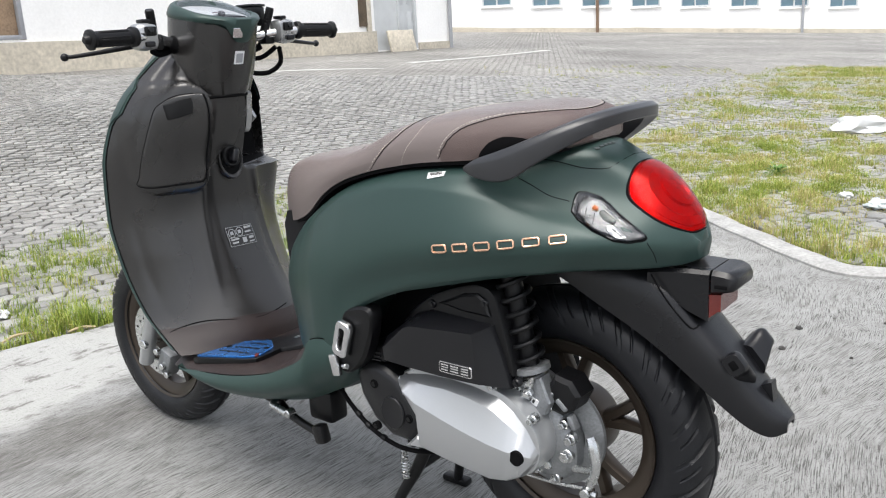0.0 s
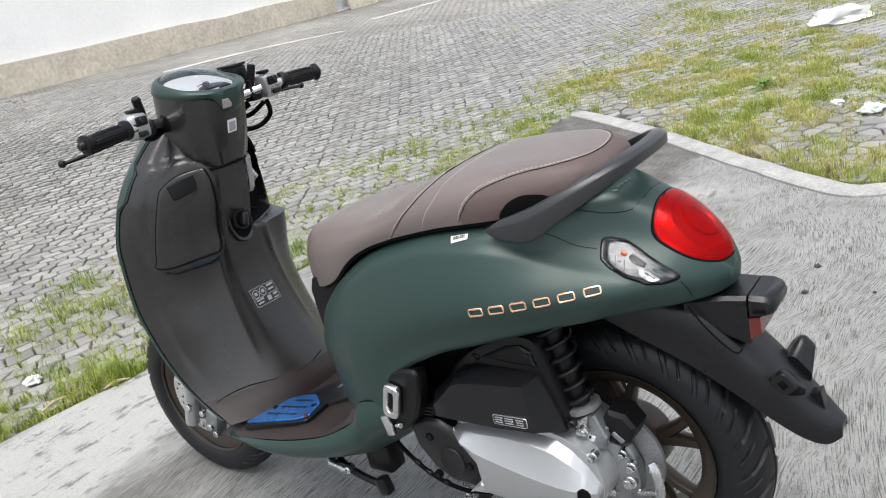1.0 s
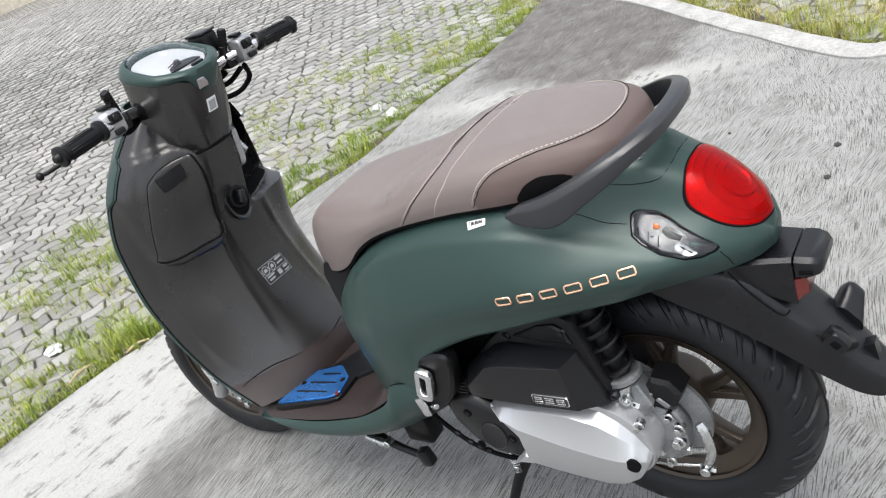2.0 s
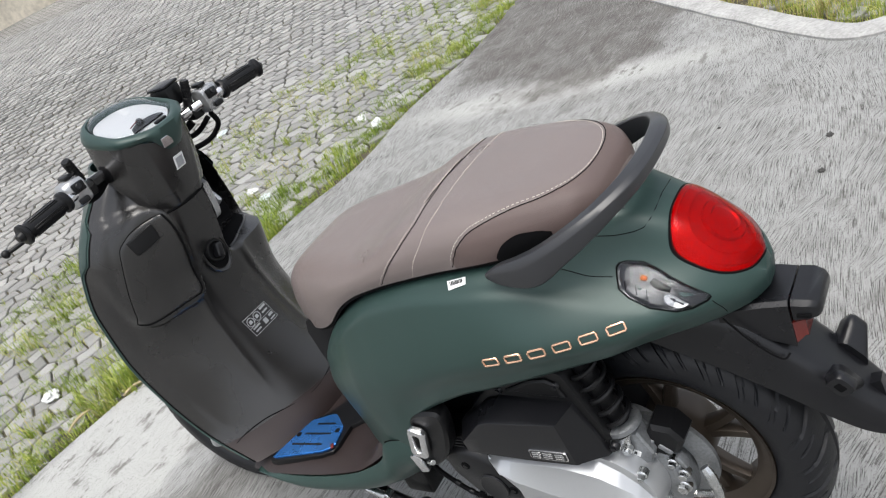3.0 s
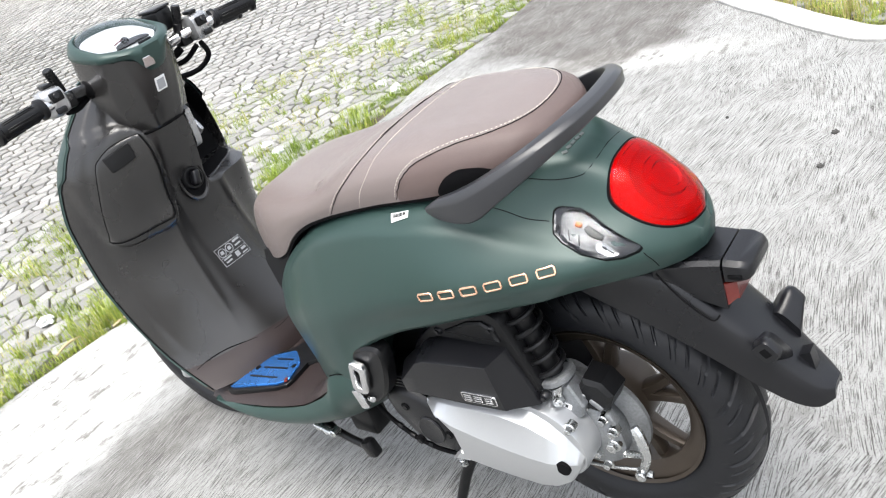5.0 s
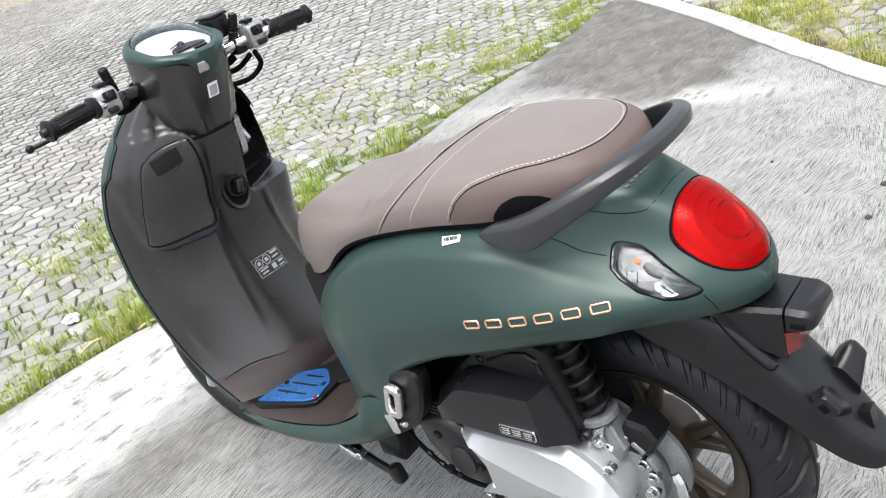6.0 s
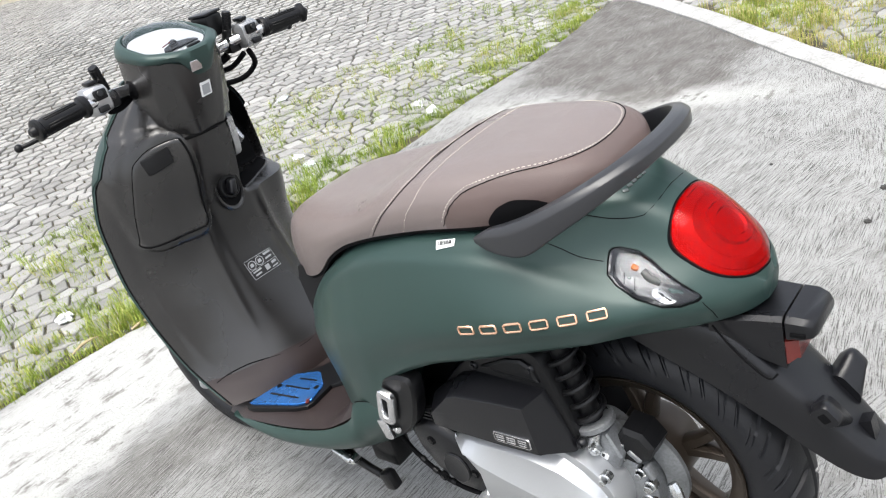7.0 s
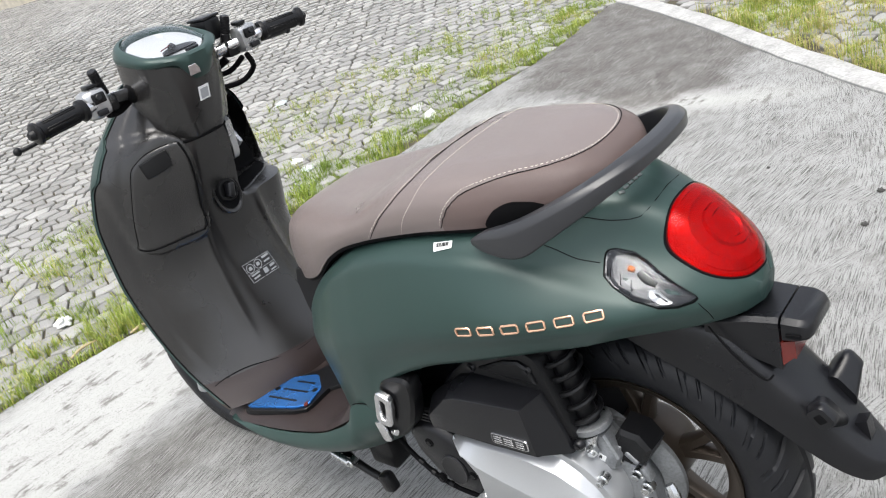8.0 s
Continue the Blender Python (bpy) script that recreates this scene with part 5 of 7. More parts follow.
# seam between cover and panel
bm = bmesh.new()
tube(bm, [Vector((p.x + (-0.001 if p.x < 0.96 else 0), p.y * 1.005, 0.9205)) for p in head_ring((0.92, 0.895, 1.042, 0.079)) if p.x < 1.0][:], 0.0036, 6)
part("seam", bm, PIT, scooter)


# handlebar with controls, turned a little to the right
bars = new("handlebar")
bars.parent = scooter
bars.matrix_basis = HEAD_TURN @ Matrix.Rotation(0, 4, "Z")
for side in (1, -1):
    bm = bmesh.new()
    tube(bm, [(0.985, side * 0.05, 1.042), (0.965, side * 0.10, 1.048), (0.93, side * 0.155, 1.058), (0.905, side * 0.20, 1.062), (0.900, side * 0.25, 1.062)], 0.0115, 14, 24)
    part("bar", bm, CHROME, bars, "bare steel bar")
    grip = new("grip")
    grip.parent = bars
    a, b = Vector((0.906, side * 0.212, 1.063)), Vector((0.893, side * 0.322, 1.060))
    bm = bmesh.new()
    m = axis(a, b)
    h = (b - a).length
    lathe(bm, [(0.020, 0), (0.0215, 0.004), (0.0215, 0.010), (0.0165, 0.013), (0.0165, h - 0.012), (0.021, h - 0.008), (0.021, h - 0.002), (0.018, h)], 28, m)
    part("sleeve", bm, BLACK, grip, "black rubber sleeve")
    for k in range(12):
        q = 2 * math.pi * (k // 2) / 6 + (0.14 if k % 2 else -0.14)
        bm = bmesh.new()
        box(bm, m @ Vector((0.0165 * math.cos(q), 0.0165 * math.sin(q), h / 2)), (0.003, 0.003, h * 0.62), 0.0006, m.to_3x3().to_4x4(), 1)
        part("rib", bm, BLACK, grip)
    bm = bmesh.new()
    d = (b - a).normalized()
    rod(bm, b - d * 0.002, b + d * 0.010, 0.0105, 0.0085, 16, 0.002)
    part("end_cap", bm, BLACK, grip)
    # lever
    bm = bmesh.new()
    tube(bm, [(0.955, side * 0.185, 1.046), (0.962, side * 0.225, 1.040), (0.968, side * 0.27, 1.034), (0.978, side * 0.315, 1.029), (0.985, side * 0.333, 1.028)], [0.0075, 0.006, 0.005, 0.0045, 0.0045], 10, 20)
    bmesh.ops.create_uvsphere(bm, u_segments=12, v_segments=8, radius=0.0085, matrix=Matrix.Translation((0.985, side * 0.336, 1.028)))
    part("lever", bm, BLACK if side > 0 else DARK, bars, "black brake lever with a ball end")
    # switch housing
    bm = bmesh.new()
    c = Vector((0.912, side * 0.186, 1.062))
    rings = []
    for f, ry, rz in ((-0.026, 0.016, 0.020), (-0.022, 0.022, 0.026), (0.0, 0.026, 0.030), (0.018, 0.024, 0.027), (0.023, 0.019, 0.022)):
        rings.append([c + Vector((0.01 + ry * math.copysign(abs(math.cos(t)) ** 0.55, math.cos(t)), side * f, rz * math.copysign(abs(math.sin(t)) ** 0.55, math.sin(t)))) for t in np.linspace(0, 2 * math.pi, 25)[:-1]])
    loft(bm, rings)
    sw = part("switch_housing", bm, SWITCH, bars, "grey metallic switch housing", 45)
    for k, (dx, dy, dz, sx, sy, sz, mat_) in enumerate(((-0.017, -0.004, 0.011, 0.009, 0.026, 0.020, BLACK), (-0.017, 0.0, -0.016, 0.009, 0.022, 0.012, DARK), (0.012, -0.005, 0.033, 0.03, 0.020, 0.008, BLACK))):
        bm = bmesh.new()
        box(bm, c + Vector((dx, side * dy, dz)), (sx, sy, sz), 0.003)
        part("switch", bm, mat_, sw)
    bm = bmesh.new()
    rod(bm, c + Vector((-0.020, side * -0.002, 0.013)), c + Vector((-0.026, side * -0.002, 0.014)), 0.006, n=12, bevel=0.001)
    part("button", bm, DARK, sw)
    # lever holder and mirror stub
    bm = bmesh.new()
    box(bm, (0.945, side * 0.150, 1.050), (0.038, 0.030, 0.034), 0.006)
    rod(bm, (0.95, side * 0.148, 1.060), (0.940, side * 0.152, 1.085), 0.011, 0.010, 14, 0.002)
    part("lever_holder", bm, BLACK, bars, "black lever holder")
    bm = bmesh.new()
    lathe(bm, [(0.008, 0.0)] + [(0.0095 + 0.0008 * (k % 2), 0.002 + 0.0033 * (k + f)) for k in range(11) for f in (0.0, 0.9)] + [(0.008, 0.0395)], 14, axis((0.940, side * 0.152, 1.082), (0.930, side * 0.160, 1.119)))
    part("mirror_stub", bm, BLACK, bars)
bm = bmesh.new()
box(bm, (0.972, -0.132, 1.100), (0.050, 0.046, 0.046), 0.005, Matrix.Rotation(radians(12), 4, "Z"))
res = part("brake_reservoir", bm, BLACK, bars, "black square brake fluid reservoir")
bm = bmesh.new()
box(bm, (0.972, -0.132, 1.126), (0.053, 0.049, 0.006), 0.002, Matrix.Rotation(radians(12), 4, "Z"))
part("lid", bm, DARK, res)
for pts, r in (([(0.95, -0.19, 1.022), (0.985, -0.215, 0.985), (1.005, -0.19, 0.962), (1.01, -0.14, 0.965), (1.0, -0.08, 0.985)], 0.0062), ([(0.955, 0.14, 1.04), (0.975, 0.12, 1.035), (0.985, 0.08, 1.045)], 0.009),
               ([(0.955, -0.14, 1.03), (0.975, -0.115, 1.02), (0.985, -0.08, 1.04)], 0.009), ([(0.93, 0.165, 1.03), (0.96, 0.13, 1.022), (0.985, 0.085, 1.03)], 0.006), ([(0.93, -0.165, 1.025), (0.97, -0.14, 1.000), (0.99, -0.08, 1.01)], 0.006)):
    bm = bmesh.new()
    tube(bm, pts, r, 10, 24)
    part("cable", bm, PIT, bars, "black cable")
for side in (1, -1):
    bm = bmesh.new()
    rod(bm, (0.968, side * 0.080, 1.043), (0.962, side * 0.0945, 1.044), 0.024, 0.017, 20, 0.003)
    part("bar_boot", bm, PIT, bars)

# inner panel details: glove lid, latch, key, label, hook
def shield_patch(bm, outline, lift, depth=0.012, rings_=(1.0, 0.97, 0.9, 0.6, 0.3, 0.02)):
    """A plate that follows the leg shield; outline in (y, z)."""
    cy, cz = np.mean([p[0] for p in outline]), np.mean([p[1] for p in outline])
    def ring(r, off):
        return [shield(cy + (y - cy) * r, cz + (z - cz) * r, off) for y, z in outline]
    loft(bm, [ring(rings_[0], -depth), ring(rings_[0], lift - 0.002)] + [ring(r, lift) for r in rings_[1:]])


LID = smooth_outline([(0.196, 0.727), (0.199, 0.742), (0.190, 0.812), (0.170, 0.892), (0.153, 0.916), (0.128, 0.930), (0.088, 0.932), (0.080, 0.922), (0.075, 0.852), (0.080, 0.752), (0.086, 0.732), (0.098, 0.727), (0.150, 0.725), (0.186, 0.724)], 84)
bm = bmesh.new()
shield_patch(bm, LID, 0.0045, 0.006, (1.0, 0.97, 0.93, 0.8, 0.6, 0.3, 0.02))
lid = part("glove_box_lid", bm, BROWN, scooter, "grey-brown glove box lid with a black latch", 60)
bm = bmesh.new()
tube(bm, [shield(0.138 + (y - 0.138) * 1.012, 0.83 + (z - 0.83) * 1.008, 0.0040) for y, z in LID[40:84] + LID[:3]], 0.0017, 6)
part("lid_gap", bm, PIT, lid)
bm = bmesh.new()
tube(bm, [shield(0.138 + (y - 0.138) * 1.012, 0.83 + (z - 0.83) * 1.008, 0.0022) for y, z in LID[2:41]], 0.0007, 6)
part("lid_gap", bm, PIT, lid)
bm = bmesh.new()
shield_patch(bm, smooth_outline([(0.152, 0.881), (0.154, 0.908), (0.148, 0.914), (0.110, 0.925), (0.104, 0.921), (0.104, 0.893), (0.109, 0.887), (0.146, 0.878)], 40), 0.0075, 0.0, (1.0, 0.93, 0.8, 0.5, 0.02))
part("latch", bm, BLACK, lid, "black latch")
KEY_C = shield(-0.005, 0.770, 0.0)
KM = Matrix.Translation(KEY_C + Vector((-0.001, 0, 0))) @ Matrix.Rotation(radians(-90), 4, "Z") @ Matrix.Rotation(radians(84), 4, "X")


def oval(r, h, up=0.0):
    return [KM @ Vector((0.033 * r * math.cos(t), 0.049 * r * math.sin(t) + up, h)) for t in np.linspace(0, 2 * math.pi, 49)[:-1]]


bm = bmesh.new()
loft(bm, [oval(1.06, -0.012), oval(1.06, 0.004), oval(1.0, 0.0065), oval(0.94, 0.006), oval(0.86, 0.0022)])
surround = part("key_surround", bm, BROWN, scooter, "grey-brown ignition surround")
bm = bmesh.new()
loft(bm, [oval(0.90, -0.01, 0.003), oval(0.885, 0.0038, 0.003), oval(0.80, 0.0042, 0.003), oval(0.4, 0.0045, 0.003)])
part("recess", bm, PIT, surround, "black recess")
bm = bmesh.new()
lathe(bm, [(0.027, 0.002), (0.027, 0.009), (0.024, 0.013), (0.020, 0.013), (0.018, 0.008), (0.001, 0.007)], 30, KM @ Matrix.Translation((0, 0.004, 0)))
lock = part("ignition_lock", bm, BLACK, scooter, "black ignition lock")
bm = bmesh.new()
box(bm, KM @ Vector((0, 0.004, 0.018)), (0.018, 0.034, 0.022), 0.006, KM.to_3x3().to_4x4() @ Matrix.Rotation(radians(-20), 4, "Z"), 3)
part("knob", bm, DARK, lock)
LABEL_INK = shader("pale_label_print", (0.33, 0.34, 0.35), 0.5)
LABEL = [(0.040, 0.556), (0.043, 0.604), (-0.036, 0.600), (-0.040, 0.553)]
bm = bmesh.new()
loft(bm, [[shield(y, z, o) for y, z in LABEL] for o in (-0.001, 0.0015)])
label = part("warning_label", bm, INK, scooter, "black warning label with white symbols")


def label_mark(pts, o=0.002):
    bm = bmesh.new()
    ring = [shield(y, z, o) for y, z in pts]
    loft(bm, [[p + Vector((0.0008, 0, 0)) for p in ring], ring])
    part("print", bm, LABEL_INK, label)


for y in (0.027, 0.004):
    for r0 in (0.010,):
        bm = bmesh.new()
        a = [shield(y + r0 * math.cos(t), 0.588 + r0 * math.sin(t), 0.002) for t in np.linspace(0, 2 * math.pi, 25)]
        tube(bm, a, 0.0009, 5)
        part("print", bm, LABEL_INK, label)
    label_mark([(y - 0.005, 0.584), (y + 0.005, 0.584), (y + 0.004, 0.592), (y - 0.004, 0.592)])
for y0, y1, z0, z1 in ((-0.012, -0.032, 0.592, 0.597), (-0.012, -0.030, 0.582, 0.586), (0.034, 0.010, 0.570, 0.574), (0.032, 0.014, 0.562, 0.566), (0.000, -0.012, 0.560, 0.572), (-0.02, -0.034, 0.566, 0.572), (-0.018, -0.034, 0.558, 0.561)):
    label_mark([(y0, z0), (y1, z0), (y1, z1), (y0, z1)])
bm = bmesh.new()
tube(bm, [shield(y, z, 0.002) for y, z in ((0.039, 0.557), (0.042, 0.603), (-0.035, 0.599), (-0.039, 0.554), (0.039, 0.557))], 0.0007, 5)
tube(bm, [shield(y, z, 0.002) for y, z in ((0.040, 0.577), (-0.038, 0.575))], 0.0006, 5)
part("print", bm, LABEL_INK, label)

# open glove pocket: black liner, lip, luggage hook on the spine's flank
bm = bmesh.new()
grid(bm, lambda u, v: shield(-0.053 - 0.146 * u, 0.7435 + 0.19 * v, 0.0015), 40, 40)
part("pocket_liner", bm, PIT, scooter, "black inside of the open glove pocket", 60)
bm = bmesh.new()
HOOK = [(0.902, 0.922), (0.930, 0.925), (0.962, 0.880), (0.965, 0.845), (0.950, 0.825), (0.925, 0.850)]
c = Vector((0.935, 0.875))
loft(bm, [[Vector((c.x + (x - c.x) * r, y - 0.35 * (x - 0.93), c.y + (z - c.y) * r)) for x, z in smooth_outline(HOOK, 30)] for y, r in ((-0.052, 1.0), (-0.066, 1.0), (-0.069, 0.93))])
hook_plate = part("hook_plate", bm, SWITCH, scooter, "grey luggage hook plate", 40)
# black plug stands for the shade inside the opening
bm = bmesh.new()
loft(bm, [[Vector((c.x + (x - c.x) * r, y - 0.35 * (x - 0.93), c.y + (z - c.y) * r)) for x, z in smooth_outline(HOOK, 30)] for y, r in ((-0.066, 0.62), (-0.0700, 0.60))])
part("opening", bm, PIT, hook_plate)
bm = bmesh.new()
box(bm, (0.938, -0.076, 0.868), (0.024, 0.010, 0.034), 0.004, Matrix.Rotation(radians(35), 4, "Y"))
part("hook", bm, SWITCH, hook_plate)
bm = bmesh.new()
tube(bm, [shield(y, 0.7435, 0.001) for y in (-0.06, -0.09, -0.13, -0.17, -0.195)], 0.003, 8, 20)
part("box_lip", bm, BROWN, scooter)
# seam between panel and foot board
bm = bmesh.new()
tube(bm, [shield(y, z, 0.0008) for y, z in ((0.215, 0.385), (0.19, 0.396), (0.15, 0.404), (0.10, 0.399), (0.05, 0.393), (0.0, 0.394), (-0.05, 0.400))], 0.0014, 6, 40)
part("seam", bm, PIT, scooter)
bm = bmesh.new()
grid(bm, lambda u, v: shield((2 * u - 1) * curve_at(SH_W, 0.338 + 0.057 * v) * 0.982, 0.338 + (0.059 + 0.006 * math.cos(u * 9)) * v, 0.0022), 60, 12)
thick(bm, 0.004, (1, 0, 0))
part("floor_upstand", bm, FLOOR_BROWN, scooter, "", 60)

# floor mat: black rubber with a blue metal plate
def floor_z(x):
    return curve_at(FLOOR_Z, x)


MAT = [(0.881, 0.212), (0.876, 0.190), (0.838, 0.093), (0.800, 0.070), (0.765, 0.030), (0.745, -0.020), (0.690, -0.045), (0.620, -0.040), (0.605, 0.030), (0.650, 0.085), (0.688, 0.110), (0.684, 0.165), (0.689, 0.183), (0.720, 0.195), (0.860, 0.215)]
bm = bmesh.new()
fine = [(a[0] + (b[0] - a[0]) * f / 4, a[1] + (b[1] - a[1]) * f / 4) for a, b in zip(MAT, MAT[1:] + MAT[:1]) for f in range(4)]
loft(bm, [[Vector((x, y, floor_z(x) + h)) for x, y in fine] for h in (-0.004, 0.008)] + [[Vector((0.77 + (x - 0.77) * 0.985, 0.08 + (y - 0.08) * 0.985, floor_z(x) + 0.0095)) for x, y in fine]])
mat_ = part("floor_mat", bm, BLACK, scooter, "black rubber floor mat with a blue plate", 40)
PLATE = [(0.875, 0.205), (0.870, 0.190), (0.833, 0.098), (0.825, 0.092), (0.770, 0.075), (0.757, 0.078), (0.712, 0.112), (0.706, 0.122), (0.693, 0.165), (0.698, 0.176), (0.720, 0.187), (0.860, 0.208)]
bm = bmesh.new()
pl = []
for i, p in enumerate(PLATE):
    q = PLATE[(i + 1) % len(PLATE)]
    for f in (0.0, 0.33, 0.66):
        pl.append((p[0] + (q[0] - p[0]) * f, p[1] + (q[1] - p[1]) * f))
loft(bm, [[Vector((x, y, floor_z(x) + 0.0095)) for x, y in pl], [Vector((x, y, floor_z(x) + 0.0125)) for x, y in pl], [Vector((0.77 + (x - 0.77) * 0.98, 0.13 + (y - 0.13) * 0.97, floor_z(x) + 0.0138)) for x, y in pl]])
plate = part("plate", bm, BLUE, mat_, "blue anodised metal foot plate", 30)
for y, x0, x1 in ((0.107, 0.800, 0.738), (0.137, 0.818, 0.730), (0.168, 0.838, 0.735)):
    bm = bmesh.new()
    ring = [(x0, y - 0.0025), (x0, y + 0.0025), (x1, y + 0.0025), (x1, y - 0.0025)]
    loft(bm, [[Vector((x, yy, floor_z(x) + h)) for x, yy in ring] for h in (0.0128, 0.0145)])
    part("slot", bm, BLACK, plate)
# screw holes are black discs, their inner shade given as colour
for x, y in ((0.838, 0.140), (0.716, 0.128)):
    bm = bmesh.new()
    rod(bm, (x, y, floor_z(x) + 0.012), (x, y, floor_z(x) + 0.0148), 0.0065, n=14)
    part("screw_hole", bm, PIT, plate)
bm = bmesh.new()
box(bm, (0.698, 0.172, floor_z(0.698) + 0.0135), (0.008, 0.014, 0.004), 0.001, Matrix.Rotation(radians(35), 4, "Z"))
part("red_tag", bm, RED_REFLECTOR, plate)
for k in range(3):
    bm = bmesh.new()
    x, y = 0.716 - 0.006 * k, 0.032 - 0.030 * k
    box(bm, (x, y, floor_z(x) + 0.0105), (0.010, 0.020, 0.003), 0.001)
    part("mark", bm, TAIL_MARK, mat_)

# passenger foot peg
peg = new("foot_peg")
peg.parent = scooter
bm = bmesh.new()
prism(bm, smooth_outline([(0.394, 0.42), (0.380, 0.50), (0.360, 0.543), (0.310, 0.556), (0.292, 0.543), (0.302, 0.49), (0.325, 0.445), (0.365, 0.412)], 40), Matrix.Translation((0, 0.190, 0)) @ Matrix.Rotation(radians(90), 4, "X") @ Matrix.Scale(-1, 4, (0, 0, 1)), 0.030, 0.006)
part("peg_housing", bm, BLACK, peg, "black peg housing")
bm = bmesh.new()
OUT = Matrix.Translation((0.362, 0.224, 0.488)) @ Matrix.Rotation(radians(90), 4, "X") @ Matrix.Scale(-1, 4, (0, 0, 1)) @ Matrix.Rotation(radians(17), 4, "Z")
o, inn = rounded(0.036, 0.074, 0.011, 5), rounded(0.013, 0.046, 0.005, 5)
rr = [[OUT @ Vector((x, y, z)) for x, y in src] for src, z in ((inn, 0), (o, 0), (o, 0.009), ([(x * 0.9, y * 0.95) for x, y in o], 0.0115), ([(x * 1.15, y * 1.05) for x, y in inn], 0.0115), (inn, 0.009), (inn, 0))]
loft(bm, rr, False)
part("peg_loop", bm, CHROME, peg, "silver folding peg", 40)
bm = bmesh.new()
box(bm, (0.388, 0.228, 0.430), (0.020, 0.012, 0.045), 0.004, Matrix.Rotation(radians(12), 4, "Y"))
part("peg_foot", bm, CHROME, peg)
bm = bmesh.new()
rod(bm, (0.372, 0.222, 0.428), (0.358, 0.226, 0.432), 0.006, n=8, bevel=0.001)
part("bolt", bm, STEEL, peg)


# ---------------------------------------------------------------- engine and rear hub
SIDE_M = Matrix(((1, 0, 0, 0), (0, 0, 1, 0), (0, 1, 0, 0), (0, 0, 0, 1)))  # outline x, z; raised along y


def side_block(bm, outline, levels):
    """A block with its outline in x, z; levels are (y, inset)."""
    c = Vector((sum(p[0] for p in outline) / len(outline), sum(p[1] for p in outline) / len(outline)))
    rings = []
    n = len(outline)
    for y, ins in levels:
        ring = []
        for i, p in enumerate(outline):
            a, b, q = Vector(outline[i - 1]), Vector(outline[(i + 1) % n]), Vector(p)
            t = (b - a).normalized()
            nrm = Vector((-t.y, t.x))
            if nrm.dot(c - q) < 0:
                nrm = -nrm
            q = q + nrm * ins
            ring.append(Vector((q.x, y, q.y)))
        rings.append(ring)
    loft(bm, rings)


def dense(pts, k=4):
    out = []
    for i, p in enumerate(pts):
        q = pts[(i + 1) % len(pts)]
        out += [(p[0] + (q[0] - p[0]) * f / k, p[1] + (q[1] - p[1]) * f / k) for f in range(k)]
    return out


engine = new("engine")
engine.parent = scooter
# dark core between the wheel and the covers
bm = bmesh.new()
side_block(bm, [(0.40, 0.46), (0.30, 0.60), (0.10, 0.625), (0.05, 0.47), (0.02, 0.30), (0.20, 0.27), (0.36, 0.30)], [(-0.11, 0.01), (0.095, 0.0), (0.11, 0.01)])
part("crankcase", bm, PIT, engine, "black crankcase")
# silver case
CASE = smooth_outline([(0.268, 0.420), (0.235, 0.433), (0.16, 0.440), (0.06, 0.434), (0.01, 0.413), (-0.024, 0.375), (-0.034, 0.335), (-0.022, 0.298), (0.01, 0.277), (0.05, 0.270), (0.12, 0.279), (0.19, 0.288), (0.235, 0.287), (0.215, 0.315), (0.207, 0.345), (0.235, 0.382)], 80)
bm = bmesh.new()
side_block(bm, CASE, [(0.10, 0.0), (0.160, 0.0), (0.168, 0.002), (0.170, 0.008)])
case = part("transmission_case", bm, SILVER, engine, "silver-painted transmission case", 35)
# keys: x, foot z, lower edge of the bevel, upper edge of it, top z, face y
PLATE_KEYS = [(0.266, 0.411, 0.4125, 0.416, 0.419, 0.186), (0.240, 0.385, 0.402, 0.414, 0.428, 0.205), (0.2085, 0.349, 0.387, 0.417, 0.434, 0.208), (0.204, 0.292, 0.386, 0.417, 0.435, 0.208), (0.15, 0.285, 0.372, 0.420, 0.437, 0.209), (0.10, 0.279, 0.360, 0.416, 0.435, 0.209),
              (0.05, 0.274, 0.350, 0.405, 0.429, 0.208), (0.018, 0.279, 0.345, 0.384, 0.410, 0.206), (-0.008, 0.292, 0.342, 0.362, 0.384, 0.201), (-0.026, 0.315, 0.336, 0.345, 0.356, 0.188), (-0.031, 0.327, 0.333, 0.337, 0.341, 0.176)]
bm = bmesh.new()
rings = []
for a, b in zip(PLATE_KEYS, PLATE_KEYS[1:]):
    for f in np.linspace(0, 1, 7)[:-1]:
        x, z0, zb, za, zt, y = [float(p + (q - p) * f) for p, q in zip(a, b)]
        rings.append([Vector((x, yy, zz)) for yy, zz in ((0.160, z0), (y - 0.014, z0 + 0.001), (y - 0.004, z0 + 0.006), (y, z0 + 0.016 if zb - z0 > 0.02 else (z0 + zb) / 2), (y + 0.001, zb - 0.002), (y, zb), (y - 0.017, za), (y - 0.020, za + 0.002), (0.160, zt))])
loft(bm, rings)
side_block(bm, dense([(0.245, 0.287), (0.215, 0.318), (0.200, 0.314), (0.198, 0.292)], 3), [(0.160, 0.0), (0.198, 0.001), (0.205, 0.005)])
part("cover_plate", bm, SILVER, case, "", 22)
# solid black discs stand for the shaded bolt holes
for x, z, r in ((0.180, 0.337, 0.011), (-0.006, 0.334, 0.0135)):
    bm = bmesh.new()
    rod(bm, (x, 0.198, z), (x, 0.2042, z), r, n=20)
    part("bolt_hole", bm, PIT, case)
for k in range(5):
    bm = bmesh.new()
    f = k / 4
    box(bm, (0.120 - 0.076 * f, 0.2045, 0.331 - 0.012 * f + 0.004), (0.011, 0.003, 0.009), 0.001, Matrix.Rotation(radians(-8), 4, "Y"))
    part("mark", bm, SILVER, case)
